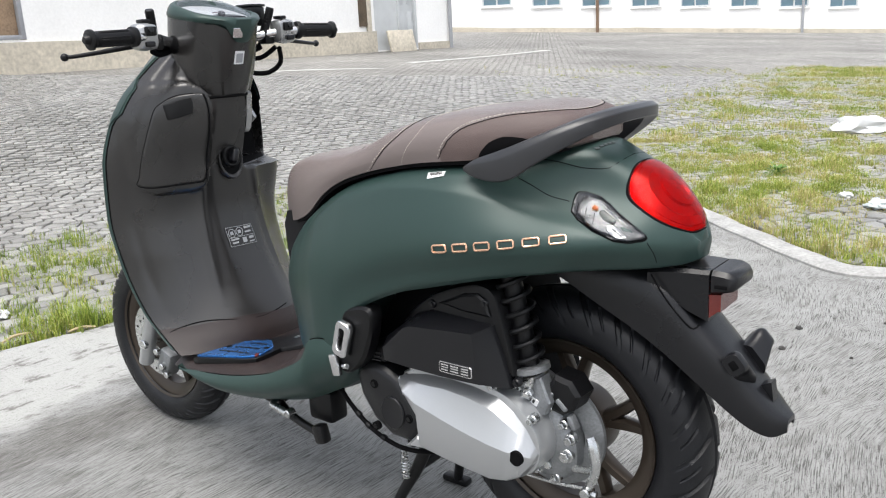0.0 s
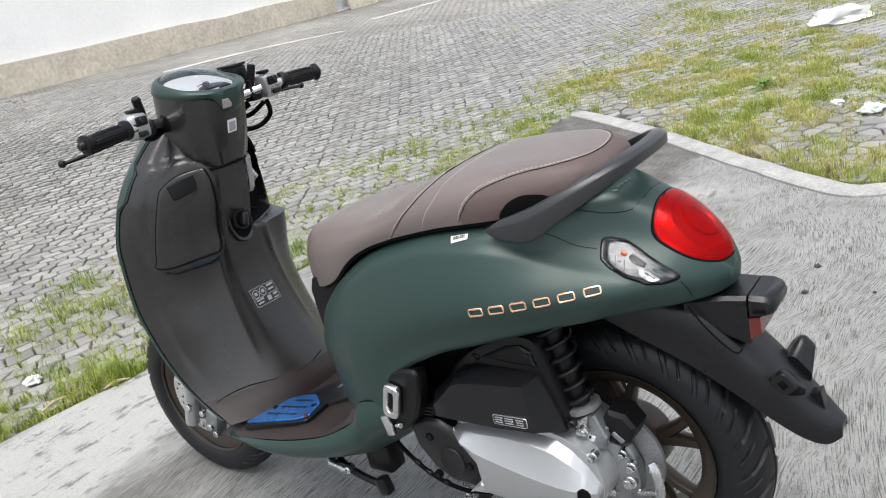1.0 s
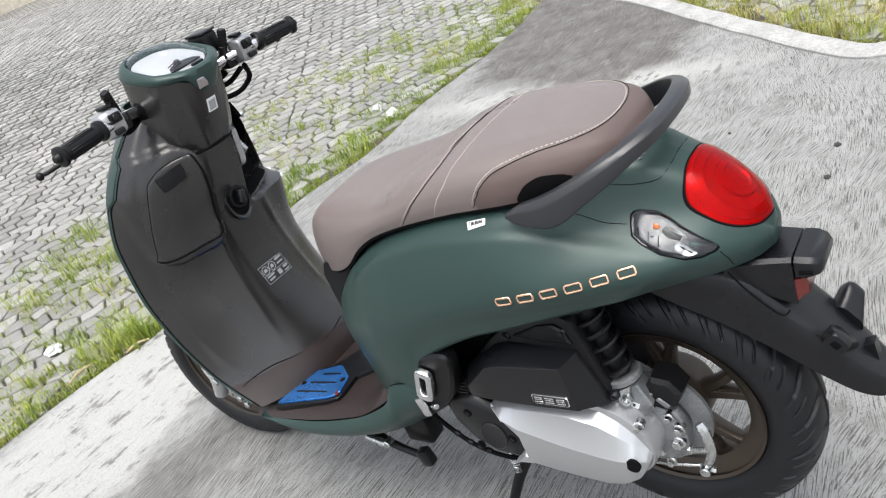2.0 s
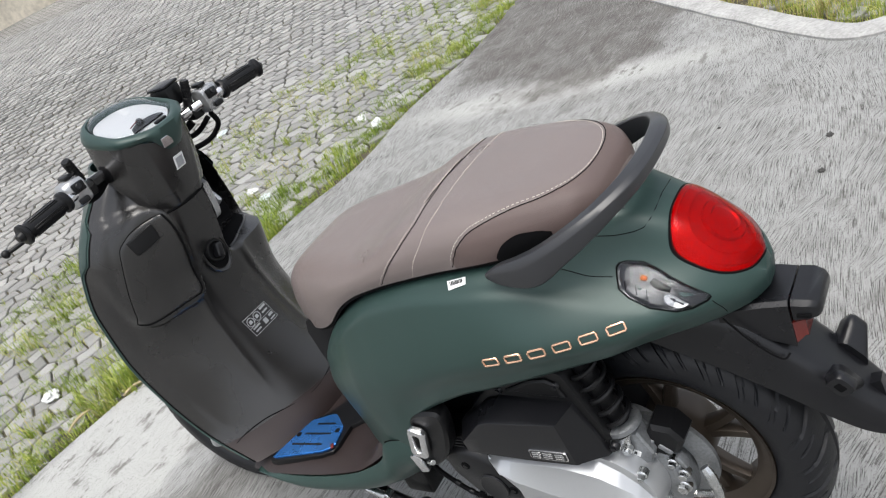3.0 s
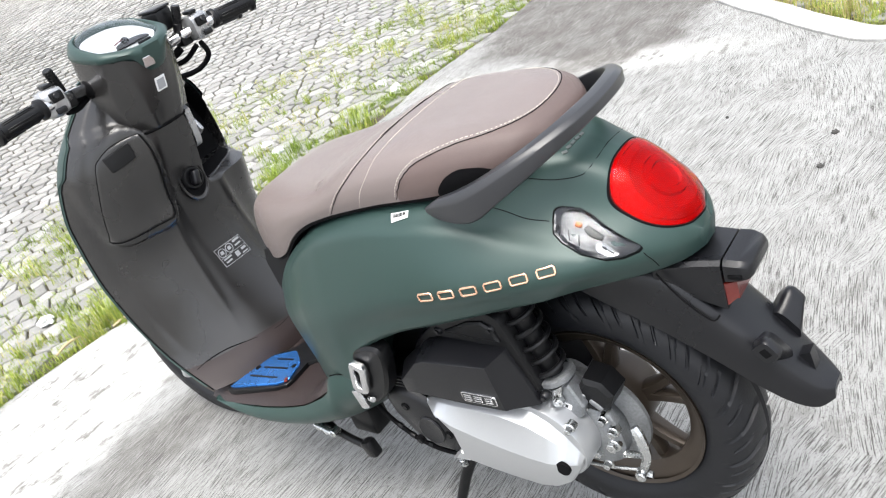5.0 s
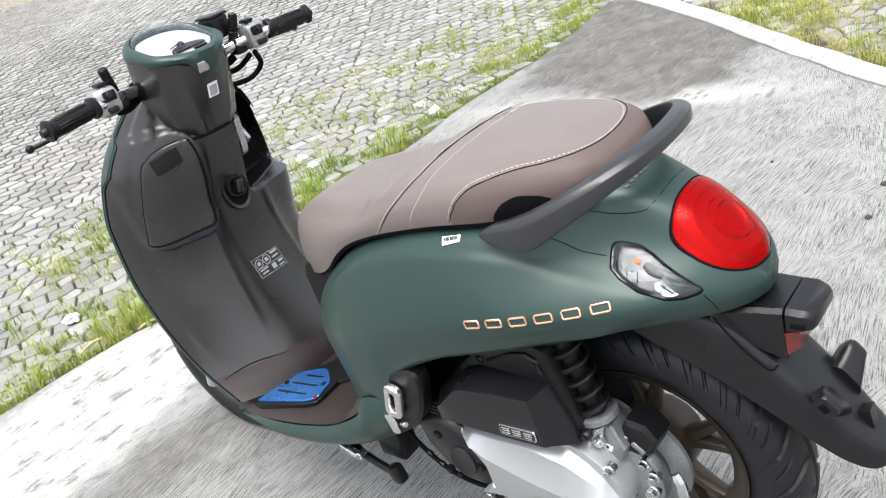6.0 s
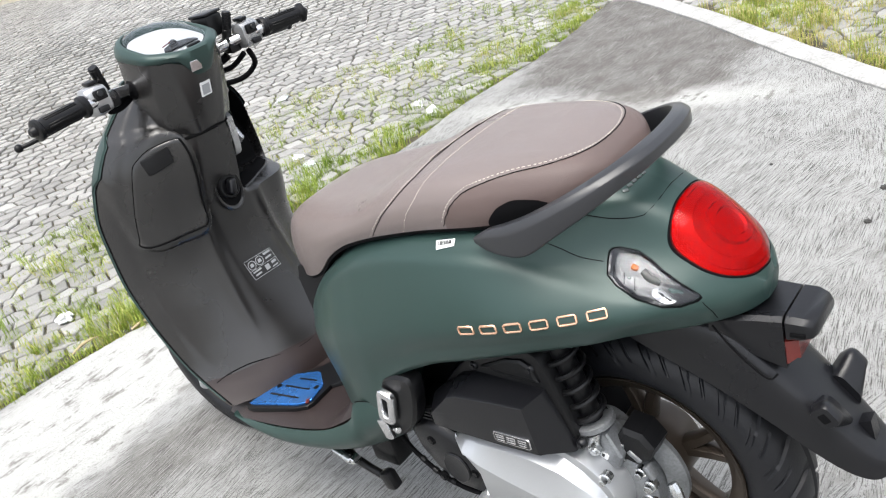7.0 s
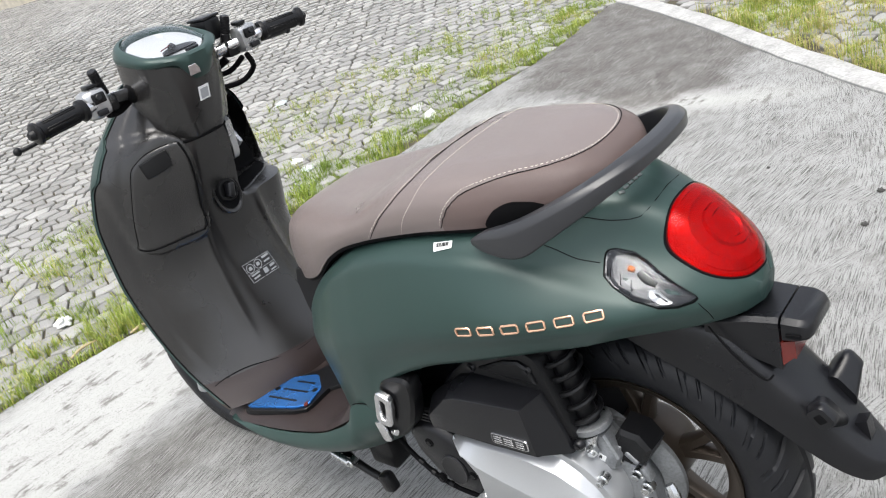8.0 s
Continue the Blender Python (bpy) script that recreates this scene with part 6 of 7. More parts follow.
for x, z in ((0.239, 0.437), (0.168, 0.441), (0.063, 0.437), (-0.016, 0.392)):
    bm = bmesh.new()
    rod(bm, (x, 0.150, z), (x, 0.166, z), 0.0095, n=14, bevel=0.002)
    rod(bm, (x, 0.166, z), (x, 0.176, z), 0.0062, n=6, bevel=0.001)
    part("bolt", bm, STEEL, case)
# black fan cover
FAN = dense([(0.335, 0.437), (0.300, 0.430), (0.268, 0.417), (0.236, 0.380), (0.209, 0.345), (0.209, 0.325), (0.236, 0.285), (0.29, 0.287), (0.335, 0.315), (0.366, 0.36), (0.375, 0.40), (0.362, 0.428)], 3)
bm = bmesh.new()
side_block(bm, FAN, [(0.10, 0.0), (0.180, 0.002), (0.188, 0.007), (0.193, 0.016)])
fan = part("fan_cover", bm, DARK, engine, "dark grey drive cover", 30)
bm = bmesh.new()
side_block(bm, [(0.277 + 0.029 * math.cos(t), 0.343 + 0.033 * math.sin(t)) for t in np.linspace(0, 2 * math.pi, 33)[:-1]], [(0.186, 0.0), (0.1955, 0.0), (0.1975, 0.002), (0.1965, 0.006)])
part("boss", bm, DARK, fan)
# recesses are black discs on the face, coloured as shade, each with a bolt
for x, z in ((0.322, 0.392), (0.238, 0.340), (0.325, 0.303)):
    bm = bmesh.new()
    rod(bm, (x, 0.186, z), (x, 0.1945, z), 0.009, n=16)
    part("bolt_recess", bm, PIT, fan)
    bm = bmesh.new()
    rod(bm, (x, 0.190, z), (x, 0.1965, z), 0.005, n=6)
    part("bolt", bm, BLACK, fan)
bm = bmesh.new()
side_block(bm, dense([(0.350, 0.435), (0.348, 0.462), (0.300, 0.470), (0.296, 0.437)], 2), [(0.12, 0), (0.182, 0.001), (0.186, 0.005)])
duct = part("intake_duct", bm, BLACK, engine)
for z in (0.441, 0.449, 0.457):
    bm = bmesh.new()
    box(bm, (0.322, 0.187, z), (0.034, 0.004, 0.0035), 0.0008)
    part("slat", bm, DARK, duct)
# air cleaner
AIR = smooth_outline([(0.292, 0.462), (0.285, 0.495), (0.245, 0.545), (0.19, 0.585), (0.12, 0.612), (0.085, 0.617), (0.060, 0.606), (0.047, 0.57), (0.022, 0.475), (0.030, 0.455), (0.10, 0.448), (0.20, 0.452), (0.27, 0.453)], 80)
bm = bmesh.new()
side_block(bm, AIR, [(0.09, 0.0), (0.150, 0.0), (0.158, 0.003), (0.160, 0.008)])
air = part("air_cleaner", bm, BLACK, engine, "black air cleaner box", 35)
bm = bmesh.new()
LID_BACK = [(0.305, 0.450), (0.300, 0.488), (0.2215, 0.5466), (0.1944, 0.5544), (0.0582, 0.549), (0.040, 0.500), (0.0217, 0.441), (0.10, 0.440), (0.20, 0.441)]
LID_FACE = [(0.278, 0.456), (0.280, 0.481), (0.2276, 0.529), (0.207, 0.536), (0.0695, 0.546), (0.064, 0.500), (0.0589, 0.455), (0.14, 0.4525), (0.22, 0.4535)]
back_line, face_line = dense(LID_BACK, 4), dense(LID_FACE, 4)
rings = []
for y, f, r in ((0.150, 0.0, 1.0), (0.166, 0.0, 1.0), (0.171, 0.06, 1.0), (0.203, 0.92, 1.0), (0.2085, 1.0, 0.992), (0.2100, 1.0, 0.970), (0.2106, 1.0, 0.7), (0.2110, 1.0, 0.3)):
    rings.append([Vector(((p[0] + (q[0] - p[0]) * f - 0.16) * r + 0.16, y, (p[1] + (q[1] - p[1]) * f - 0.495) * r + 0.495)) for p, q in zip(back_line, face_line)])
loft(bm, rings)
part("lid", bm, DARK, air, "black satin lid", 30)
bm = bmesh.new()
side_block(bm, dense([(0.175, 0.572), (0.12, 0.597), (0.088, 0.602), (0.070, 0.592), (0.062, 0.562), (0.12, 0.563)], 3), [(0.155, 0.0), (0.164, 0.001), (0.167, 0.005)])
part("upper_panel", bm, BLACK, air, "", 30)
for x, y, z in ((0.076, 0.166, 0.586), (0.192, 0.164, 0.566), (0.015, 0.165, 0.452)):
    bm = bmesh.new()
    rod(bm, (x, y - 0.012, z), (x, y, z), 0.009, 0.008, 14, 0.002)
    rod(bm, (x, y, z), (x, y + 0.003, z), 0.0045, n=6)
    part("bolt", bm, DARK, air)
# plate with silver outline and plain bars
EM = Matrix(((-1, 0, 0, 0.107), (0, 0, 1, 0.2102), (0, 1, 0, 0.475), (0, 0, 0, 1)))
bm = bmesh.new()
prism(bm, rounded(0.072, 0.021, 0.005, 4), EM, 0.003, 0.001)
badge = part("badge", bm, CHROME, air, "silver-outlined badge")
bm = bmesh.new()
prism(bm, rounded(0.068, 0.017, 0.004, 4), EM @ Matrix.Translation((0, 0, 0.0026)), 0.0008, 0.0003)
part("field", bm, INK, badge)
for k, (x, w) in enumerate(((-0.022, 0.016), (-0.001, 0.018), (0.021, 0.016))):
    for y in (-0.0042, 0.0008, 0.0052):
        bm = bmesh.new()
        prism(bm, rounded(w, 0.0028, 0.001, 2), EM @ Matrix.Translation((x, y, 0.003)), 0.0012, 0.0003)
        part("bar", bm, CHROME, badge)
# shock absorber
SH_A, SH_B = Vector((0.054, 0.118, 0.650)), Vector((0.004, 0.118, 0.428))
shock = new("shock_absorber")
shock.parent = scooter
bm = bmesh.new()
rod(bm, SH_A, SH_A.lerp(SH_B, 0.8), 0.0175, n=20)
part("damper", bm, BLACK, shock, "black damper")
bm = bmesh.new()
m = axis(SH_A, SH_B)
L = (SH_B - SH_A).length
tube(bm, [m @ Vector((0.0265 * math.cos(t), 0.0265 * math.sin(t), 0.02 + (L * 0.78) * t / (2 * math.pi * 6.5))) for t in np.linspace(0, 2 * math.pi * 6.5, 200)], 0.0048, 8)
part("spring", bm, BLACK, shock, "black coil spring")
bm = bmesh.new()
lathe(bm, [(0.030, L * 0.80), (0.034, L * 0.81), (0.034, L * 0.85), (0.024, L * 0.87), (0.018, L * 0.93)], 24, m)
part("spring_seat", bm, CAST, shock, "grey cast spring seat")
bm = bmesh.new()
side_block(bm, dense([(0.0264, 0.4517), (-0.0152, 0.4578), (-0.0333, 0.4128), (-0.0249, 0.3895), (0.0017, 0.3794), (0.012, 0.4284)], 3), [(0.104, 0.0), (0.130, 0.0), (0.134, 0.003)])
part("foot_bracket", bm, CAST, shock, "cast triangular shock bracket", 30)
bm = bmesh.new()
box(bm, SH_B + Vector((0.004, 0.020, 0.012)), (0.020, 0.006, 0.050), 0.003, Matrix.Rotation(radians(-14), 4, "Y"))
part("clevis", bm, STEEL, shock)
bm = bmesh.new()
rod(bm, SH_B + Vector((0.001, 0.018, 0.0)), SH_B + Vector((0.001, 0.030, 0)), 0.011, n=6, bevel=0.002)
rod(bm, SH_B + Vector((0.001, 0.028, 0.0)), SH_B + Vector((0.001, 0.034, 0)), 0.006, n=12, bevel=0.001)
part("bolt", bm, STEEL, shock)
# hub gear case
hub = new("gear_case")
hub.parent = scooter
bm = bmesh.new()
side_block(bm, smooth_outline([(0.060, 0.428), (0.02, 0.438), (-0.02, 0.408), (-0.045, 0.372), (-0.066, 0.330), (-0.062, 0.280), (-0.03, 0.256), (0.01, 0.258), (0.045, 0.275), (0.07, 0.33)], 48), [(0.05, 0.0), (0.102, 0.0), (0.112, 0.008), (0.116, 0.018)])
part("casting", bm, CAST, hub, "raw cast aluminium gear case", 30)
bm = bmesh.new()
side_block(bm, smooth_outline([(0.055, 0.434), (0.0, 0.442), (-0.018, 0.415), (-0.010, 0.395), (0.03, 0.385), (0.065, 0.40)], 30), [(0.09, 0.0), (0.128, 0.002), (0.133, 0.007)])
part("bracket", bm, CAST, hub, "", 30)
bm = bmesh.new()
for k in range(7):
    a = -0.9 + 0.42 * k
    o = Vector((0.005 + 0.078 * math.cos(a + 1.1), 0.0, 0.345 + 0.085 * math.sin(a + 1.1)))
    box(bm, (o.x, 0.112, o.z), (0.010, 0.018, 0.026), 0.003, Matrix.Rotation(-(a + 1.1), 4, "Y"))
part("ribs", bm, CAST, hub)
bm = bmesh.new()
lathe(bm, [(0.052, 0.0), (0.055, 0.004), (0.055, 0.030), (0.048, 0.036), (0.02, 0.038), (0.001, 0.038)], 32, Matrix.Translation((0.022, 0.112, 0.335)) @ Matrix.Rotation(radians(-90), 4, "X"))
part("bearing_cap", bm, CAST, hub, "cast bearing cap", 30)
for x, z, r in ((-0.018, 0.288, 0.0085), (-0.052, 0.312, 0.010), (-0.060, 0.345, 0.008), (-0.03, 0.262, 0.007), (-0.047, 0.37, 0.007), (0.005, 0.272, 0.007)):
    bm = bmesh.new()
    rod(bm, (x, 0.100, z), (x, 0.116, z), r * 1.35, n=16, bevel=0.002)
    rod(bm, (x, 0.116, z), (x, 0.124, z), r, n=6, bevel=0.001)
    part("bolt", bm, STEEL, hub)
bm = bmesh.new()
lathe(bm, [(0.100, 0.0), (0.104, 0.004), (0.104, 0.012), (0.090, 0.016), (0.070, 0.020), (0.066, 0.012), (0.001, 0.012)], 56, Matrix.Translation((0.0, 0.058, 0.330)) @ Matrix.Rotation(radians(-90), 4, "X"))
part("brake_plate", bm, CAST, hub, "cast brake plate", 30)
bm = bmesh.new()
tube(bm, [(-0.092, 0.100, 0.352), (-0.100, 0.104, 0.335), (-0.108, 0.110, 0.300), (-0.098, 0.110, 0.272), (-0.088, 0.106, 0.252)], [0.008, 0.010, 0.0085, 0.008, 0.007], 8, 24)
arm = part("brake_arm", bm, STEEL, hub, "zinc-plated brake arm")
bm = bmesh.new()
rod(bm, (-0.090, 0.096, 0.252), (-0.090, 0.122, 0.252), 0.010, n=12, bevel=0.002)
rod(bm, (-0.106, 0.104, 0.247), (-0.078, 0.106, 0.252), 0.0065, n=6, bevel=0.001)
part("nut", bm, STEEL, hub)
bm = bmesh.new()
tube(bm, [(-0.086, 0.104, 0.254), (-0.02, 0.110, 0.250), (0.06, 0.112, 0.252), (0.12, 0.11, 0.262)], 0.0032, 8, 20)
part("brake_rod", bm, STEEL, hub)
bm = bmesh.new()
tube(bm, [Vector((-0.062 - 0.036 * i / 80, 0.104 + 0.006 * math.sin(i * 0.9), 0.286 + 0.006 * math.cos(i * 0.9) + 0.006 * i / 80)) for i in range(81)], 0.0012, 5)
part("return_spring", bm, STEEL, hub)
bm = bmesh.new()
side_block(bm, dense([(-0.015, 0.392), (-0.018, 0.440), (-0.032, 0.462), (-0.066, 0.456), (-0.084, 0.430), (-0.070, 0.400), (-0.045, 0.385)], 2), [(0.07, 0.0), (0.112, 0.002), (0.118, 0.010)])
part("sensor_cover", bm, BLACK, hub, "black plastic cover", 30)
bm = bmesh.new()
rod(bm, (-0.024, 0.114, 0.397), (-0.024, 0.122, 0.397), 0.0062, n=12, bevel=0.001)
part("bolt", bm, STEEL, hub)
for (x, z, w, h, rot) in ((0.018, 0.420, 0.060, 0.013, 24), (0.010, 0.340, 0.046, 0.012, 74)):
    bm = bmesh.new()
    mm = Matrix.Translation((x, 0.1335 if z > 0.4 else 0.1500, z)) @ SIDE_M @ Matrix.Rotation(radians(rot), 4, "Z")
    prism(bm, rounded(w, h, 0.001, 2), mm, 0.0012, 0.0003)
    tag = part("tag", bm, WHITE, hub, "small printed tag")
    bm = bmesh.new()
    for k in range(6):
        prism(bm, rounded(w * 0.08, h * 0.55, 0.0005, 1), mm @ Matrix.Translation((-w * 0.35 + w * 0.12 * k, 0, 0.001)), 0.0006, 0.0001)
    part("print", bm, INK, tag)
# cable along the lower edge
bm = bmesh.new()
tube(bm, [(0.47, 0.15, 0.345), (0.42, 0.165, 0.315), (0.36, 0.17, 0.278), (0.30, 0.168, 0.258), (0.255, 0.16, 0.254), (0.20, 0.14, 0.258)], 0.0048, 8, 40)
part("cable", bm, PIT, engine)
bm = bmesh.new()
for f in (0.2, 0.45, 0.7):
    p = Vector(glide([(0.42, 0.165, 0.315), (0.36, 0.17, 0.278), (0.30, 0.168, 0.258)], 11)[int(f * 10)])
    q = Vector(glide([(0.42, 0.165, 0.315), (0.36, 0.17, 0.278), (0.30, 0.168, 0.258)], 11)[int(f * 10) + 1])
    rod(bm, p, p.lerp(q, 0.6), 0.0065, n=10)
part("cable_clip", bm, BLACK, engine)

# centre stand and folded side stand
stand = new("centre_stand")
stand.parent = scooter
for side in (1, -1):
    bm = bmesh.new()
    tube(bm, [(0.285, side * 0.085, 0.235), (0.318, side * 0.088, 0.165), (0.352, side * 0.105, 0.10), (0.385, side * 0.13, 0.015)], [0.014, 0.013, 0.012, 0.011], 12, 20)
    part("leg", bm, BLACK, stand, "black tubular stand leg")
    bm = bmesh.new()
    box(bm, (0.392, side * 0.135, 0.009), (0.07, 0.028, 0.018), 0.006)
    part("foot", bm, BLACK, stand)
bm = bmesh.new()
rod(bm, (0.318, -0.088, 0.165), (0.318, 0.088, 0.165), 0.010, n=12)
part("cross_tube", bm, BLACK, stand)
bm = bmesh.new()
tube(bm, [Vector((0.330 + 0.007 * math.cos(t), 0.112 + 0.007 * math.sin(t), 0.222 - 0.075 * t / 70)) for t in np.linspace(0, 70, 240)], 0.0017, 6)
part("spring", bm, STEEL, stand, "bright return spring")
bm = bmesh.new()
rod(bm, (0.30, -0.10, 0.243), (0.30, 0.12, 0.243), 0.012, n=12)
box(bm, (0.30, 0.085, 0.26), (0.05, 0.02, 0.06), 0.004)
part("pivot", bm, BLACK, stand)
prop = new("side_stand")
prop.parent = scooter
bm = bmesh.new()
tube(bm, [(0.655, 0.165, 0.272), (0.60, 0.185, 0.262), (0.55, 0.192, 0.252), (0.50, 0.196, 0.245)], [0.012, 0.010, 0.009, 0.009], 10, 20)
part("leg", bm, BLACK, prop, "black folded side stand")
bm = bmesh.new()
box(bm, (0.480, 0.198, 0.246), (0.030, 0.026, 0.042), 0.007, Matrix.Rotation(radians(15), 4, "Y"))
part("pedal", bm, BLACK, prop)
bm = bmesh.new()
rod(bm, (0.628, 0.200, 0.276), (0.572, 0.208, 0.272), 0.0085, n=12, bevel=0.001)
part("spring", bm, STEEL, prop, "bright spring")
for x, y, z in ((0.630, 0.19, 0.275), (0.571, 0.20, 0.271)):
    bm = bmesh.new()
    rod(bm, (x, y - 0.01, z), (x, y + 0.012, z), 0.0095, n=12, bevel=0.002)
    part("bolt", bm, STEEL, prop)
bm = bmesh.new()
box(bm, (0.665, 0.155, 0.276), (0.05, 0.035, 0.035), 0.006)
part("bracket", bm, BLACK, prop)
bm = bmesh.new()
box(bm, (0.505, 0.15, 0.292), (0.07, 0.05, 0.07), 0.008)
part("bracket", bm, BLACK, prop)

# front fork, brake disc and mudguard
fork = new("front_fork")
fork.parent = scooter
for side in (1, -1):
    bm = bmesh.new()
    tube(bm, [(1.325, side * 0.072, 0.185), (1.280, side * 0.072, 0.29), (1.21, side * 0.068, 0.45), (1.16, side * 0.066, 0.55)], [0.020, 0.021, 0.018, 0.016], 16, 16)
    part("leg", bm, SILVER, fork, "silver fork leg")
bm = bmesh.new()
rod(bm, (1.29, -0.085, 0.249), (1.29, 0.090, 0.249), 0.010, n=12)
rod(bm, (1.29, 0.085, 0.249), (1.29, 0.098, 0.249), 0.014, n=6, bevel=0.002)
part("axle", bm, STEEL, fork)
bm = bmesh.new()
m = Matrix.Translation((1.29, 0.047, 0.249)) @ Matrix.Rotation(radians(-90), 4, "X")
loft(bm, [[m @ Vector((r * math.cos(t), r * math.sin(t), h)) for t in np.linspace(0, 2 * math.pi, 65)[:-1]] for r, h in ((0.062, 0), (0.105, 0), (0.105, 0.004), (0.062, 0.004), (0.062, 0))], False)
disc = part("brake_disc", bm, STEEL, fork, "drilled steel brake disc", 30)
# drillings are black discs on the disc's face, shade as colour
for k in range(24):
    a = 2 * math.pi * k / 24
    bm = bmesh.new()
    r = 0.075 + 0.009 * (k % 3)
    c = m @ Vector((r * math.cos(a), r * math.sin(a), 0.0035))
    rod(bm, c, c + Vector((0, 0.0012, 0)), 0.0035, n=8)
    part("hole", bm, PIT, disc)
bm = bmesh.new()
box(bm, (1.215, 0.068, 0.208), (0.05, 0.042, 0.075), 0.01, Matrix.Rotation(radians(-25), 4, "Y"))
caliper = part("caliper", bm, CAST, fork, "cast brake caliper")
for x, z in ((1.228, 0.24), (1.212, 0.20), (1.195, 0.18)):
    bm = bmesh.new()
    rod(bm, (x, 0.085, z), (x, 0.100, z), 0.010, n=10, bevel=0.002)
    part("bolt", bm, STEEL, caliper)
bm = bmesh.new()
rings = []
for a in np.linspace(radians(80), radians(150), 28):
    c = FRONT + Vector((math.cos(a), 0, math.sin(a))) * 0.270
    rings.append([c + Vector((math.cos(a) * h, y, math.sin(a) * h)) for y, h in ((0.066, -0.035), (0.060, -0.004), (0.03, 0.006), (0, 0.008), (-0.03, 0.006), (-0.060, -0.004), (-0.066, -0.035), (-0.058, -0.010), (0, 0.002), (0.058, -0.010))])
loft(bm, rings)
part("front_mudguard", bm, GREEN, scooter, "matt green front mudguard", 50)


# ---------------------------------------------------------------- litter on the ground
LITTER = shader("crumpled_white_plastic", (0.62, 0.63, 0.63), 0.45, 0, 0.08, 8)
FILM = shader("greyish_plastic_film", (0.50, 0.55, 0.55), 0.3, 0, 0.15, 12)
STRAW = shader("dry_straw", (0.42, 0.34, 0.20), 0.85, 0, 0.2, 12)


def outside(x, y):
    """How far a spot lies beyond the apron and its kerb (minus: on them)."""
    best, sign = 1e9, 1
    for a, b in zip(EDGE_LINE, EDGE_LINE[1:]):
        ex, ey = b[0] - a[0], b[1] - a[1]
        f = min(max(((x - a[0]) * ex + (y - a[1]) * ey) / (ex * ex + ey * ey), 0), 1)
        dx, dy = x - a[0] - ex * f, y - a[1] - ey * f
        d = math.hypot(dx, dy)
        s = 1 if ex * dy - ey * dx > 0 else -1
        if d < best - 1e-9:
            best, sign = d, s
        elif d < best + 1e-9:
            sign = max(sign, s)
    return best * sign


EDGE_LINE = [tuple(p) for p in glide(FAR_EDGE, 40)] + [tuple(p) for p in glide(KERB, 40)[1:]]


def crumple(name, x, y, size, material, label, seed, flat=0.5, cat="litter"):
    """A crumpled scrap of film or paper."""
    bm = bmesh.new()
    bmesh.ops.create_icosphere(bm, subdivisions=3, radius=1.0)
    o = Vector((seed * 3.7, seed * 1.3, 0))
    for v in bm.verts:
        n = v.co.normalized()
        f = 1 + 0.55 * noise.noise(n * 1.6 + o) + 0.32 * noise.noise(n * 4.5 + o) + 0.15 * noise.noise(n * 11 + o)
        v.co = Vector((n.x * f * size[0], n.y * f * size[1], max(n.z * f, -0.35) * size[2]))
    ob = part(name, bm, material, None, "", 25)
    low = min(v.co.z for v in ob.data.vertices)
    base = terrain(x, y) if outside(x, y) > 0 else 0.0
    ob.matrix_world = pose(x, y, base - low + 0.001, 0, 0, seed * 47)
    return tagged(ob, label, cat)


crumple("paper_scrap", -0.268, 4.671, (0.035, 0.028, 0.035), LITTER, "crumpled white paper scrap lying in the grass", 1)
crumple("paper_scrap", -0.352, 4.90, (0.030, 0.024, 0.022), LITTER, "small white scrap lying on the stone setts", 2)
crumple("plastic_scrap", -1.836, 3.26, (0.040, 0.030, 0.022), LITTER, "crumpled pale plastic scrap in the grass strip", 3)
crumple("plastic_bag", 3.86, 7.75, (0.30, 0.12, 0.11), LITTER, "large crumpled white plastic bag on the grass", 4, cat="plastic bag")
crumple("plastic_scrap", 2.36, 4.47, (0.09, 0.06, 0.03), FILM, "clear plastic film scrap among the weeds", 5)
crumple("paper_scrap", 2.33, 4.78, (0.04, 0.03, 0.02), LITTER, "small white paper scrap among the weeds", 6)
crumple("paper_scrap", -1.02, 4.55, (0.035, 0.025, 0.014), LITTER, "flat white scrap on the stone setts", 7)
crumple("plastic_scrap", -0.93, 4.38, (0.03, 0.03, 0.016), FILM, "greyish plastic scrap on the stone setts", 8)
crumple("plastic_scrap", -1.35, 5.9, (0.05, 0.03, 0.012), FILM, "greenish plastic scrap on the stone setts", 9)
for k, (x, y, L, a) in enumerate(((1.84, 4.76, 0.16, 20), (-1.62, 2.98, 0.12, 55), (-1.40, 3.04, 0.10, 30))):
    bm = bmesh.new()
    tube(bm, [(-L / 2, 0, 0.006), (0, 0.01, 0.012), (L / 2, 0, 0.006)], [0.004, 0.006, 0.003], 8, 10)
    ob = part("stick", bm, STRAW)
    ob.matrix_world = pose(x, y, (terrain(x, y) if outside(x, y) > 0 else 0) + 0.001, 0, 0, a)
    tagged(ob, "pale dry stick lying on the ground", "stick")
# dark pebbles on the apron
STONE = shader("dark_pebble", (0.05, 0.048, 0.045), 0.8, 0, 0.2, 30)
for x, y, r in ((1.202, 2.696, 0.011), (1.076, 2.523, 0.010), (1.25, 2.42, 0.006), (0.98, 3.05, 0.006), (1.5, 2.7, 0.007)):
    crumple("pebble", x, y, (r, r, r * 0.7), STONE, "small dark pebble lying on the concrete", 10 + int(100 * r), cat="pebble")


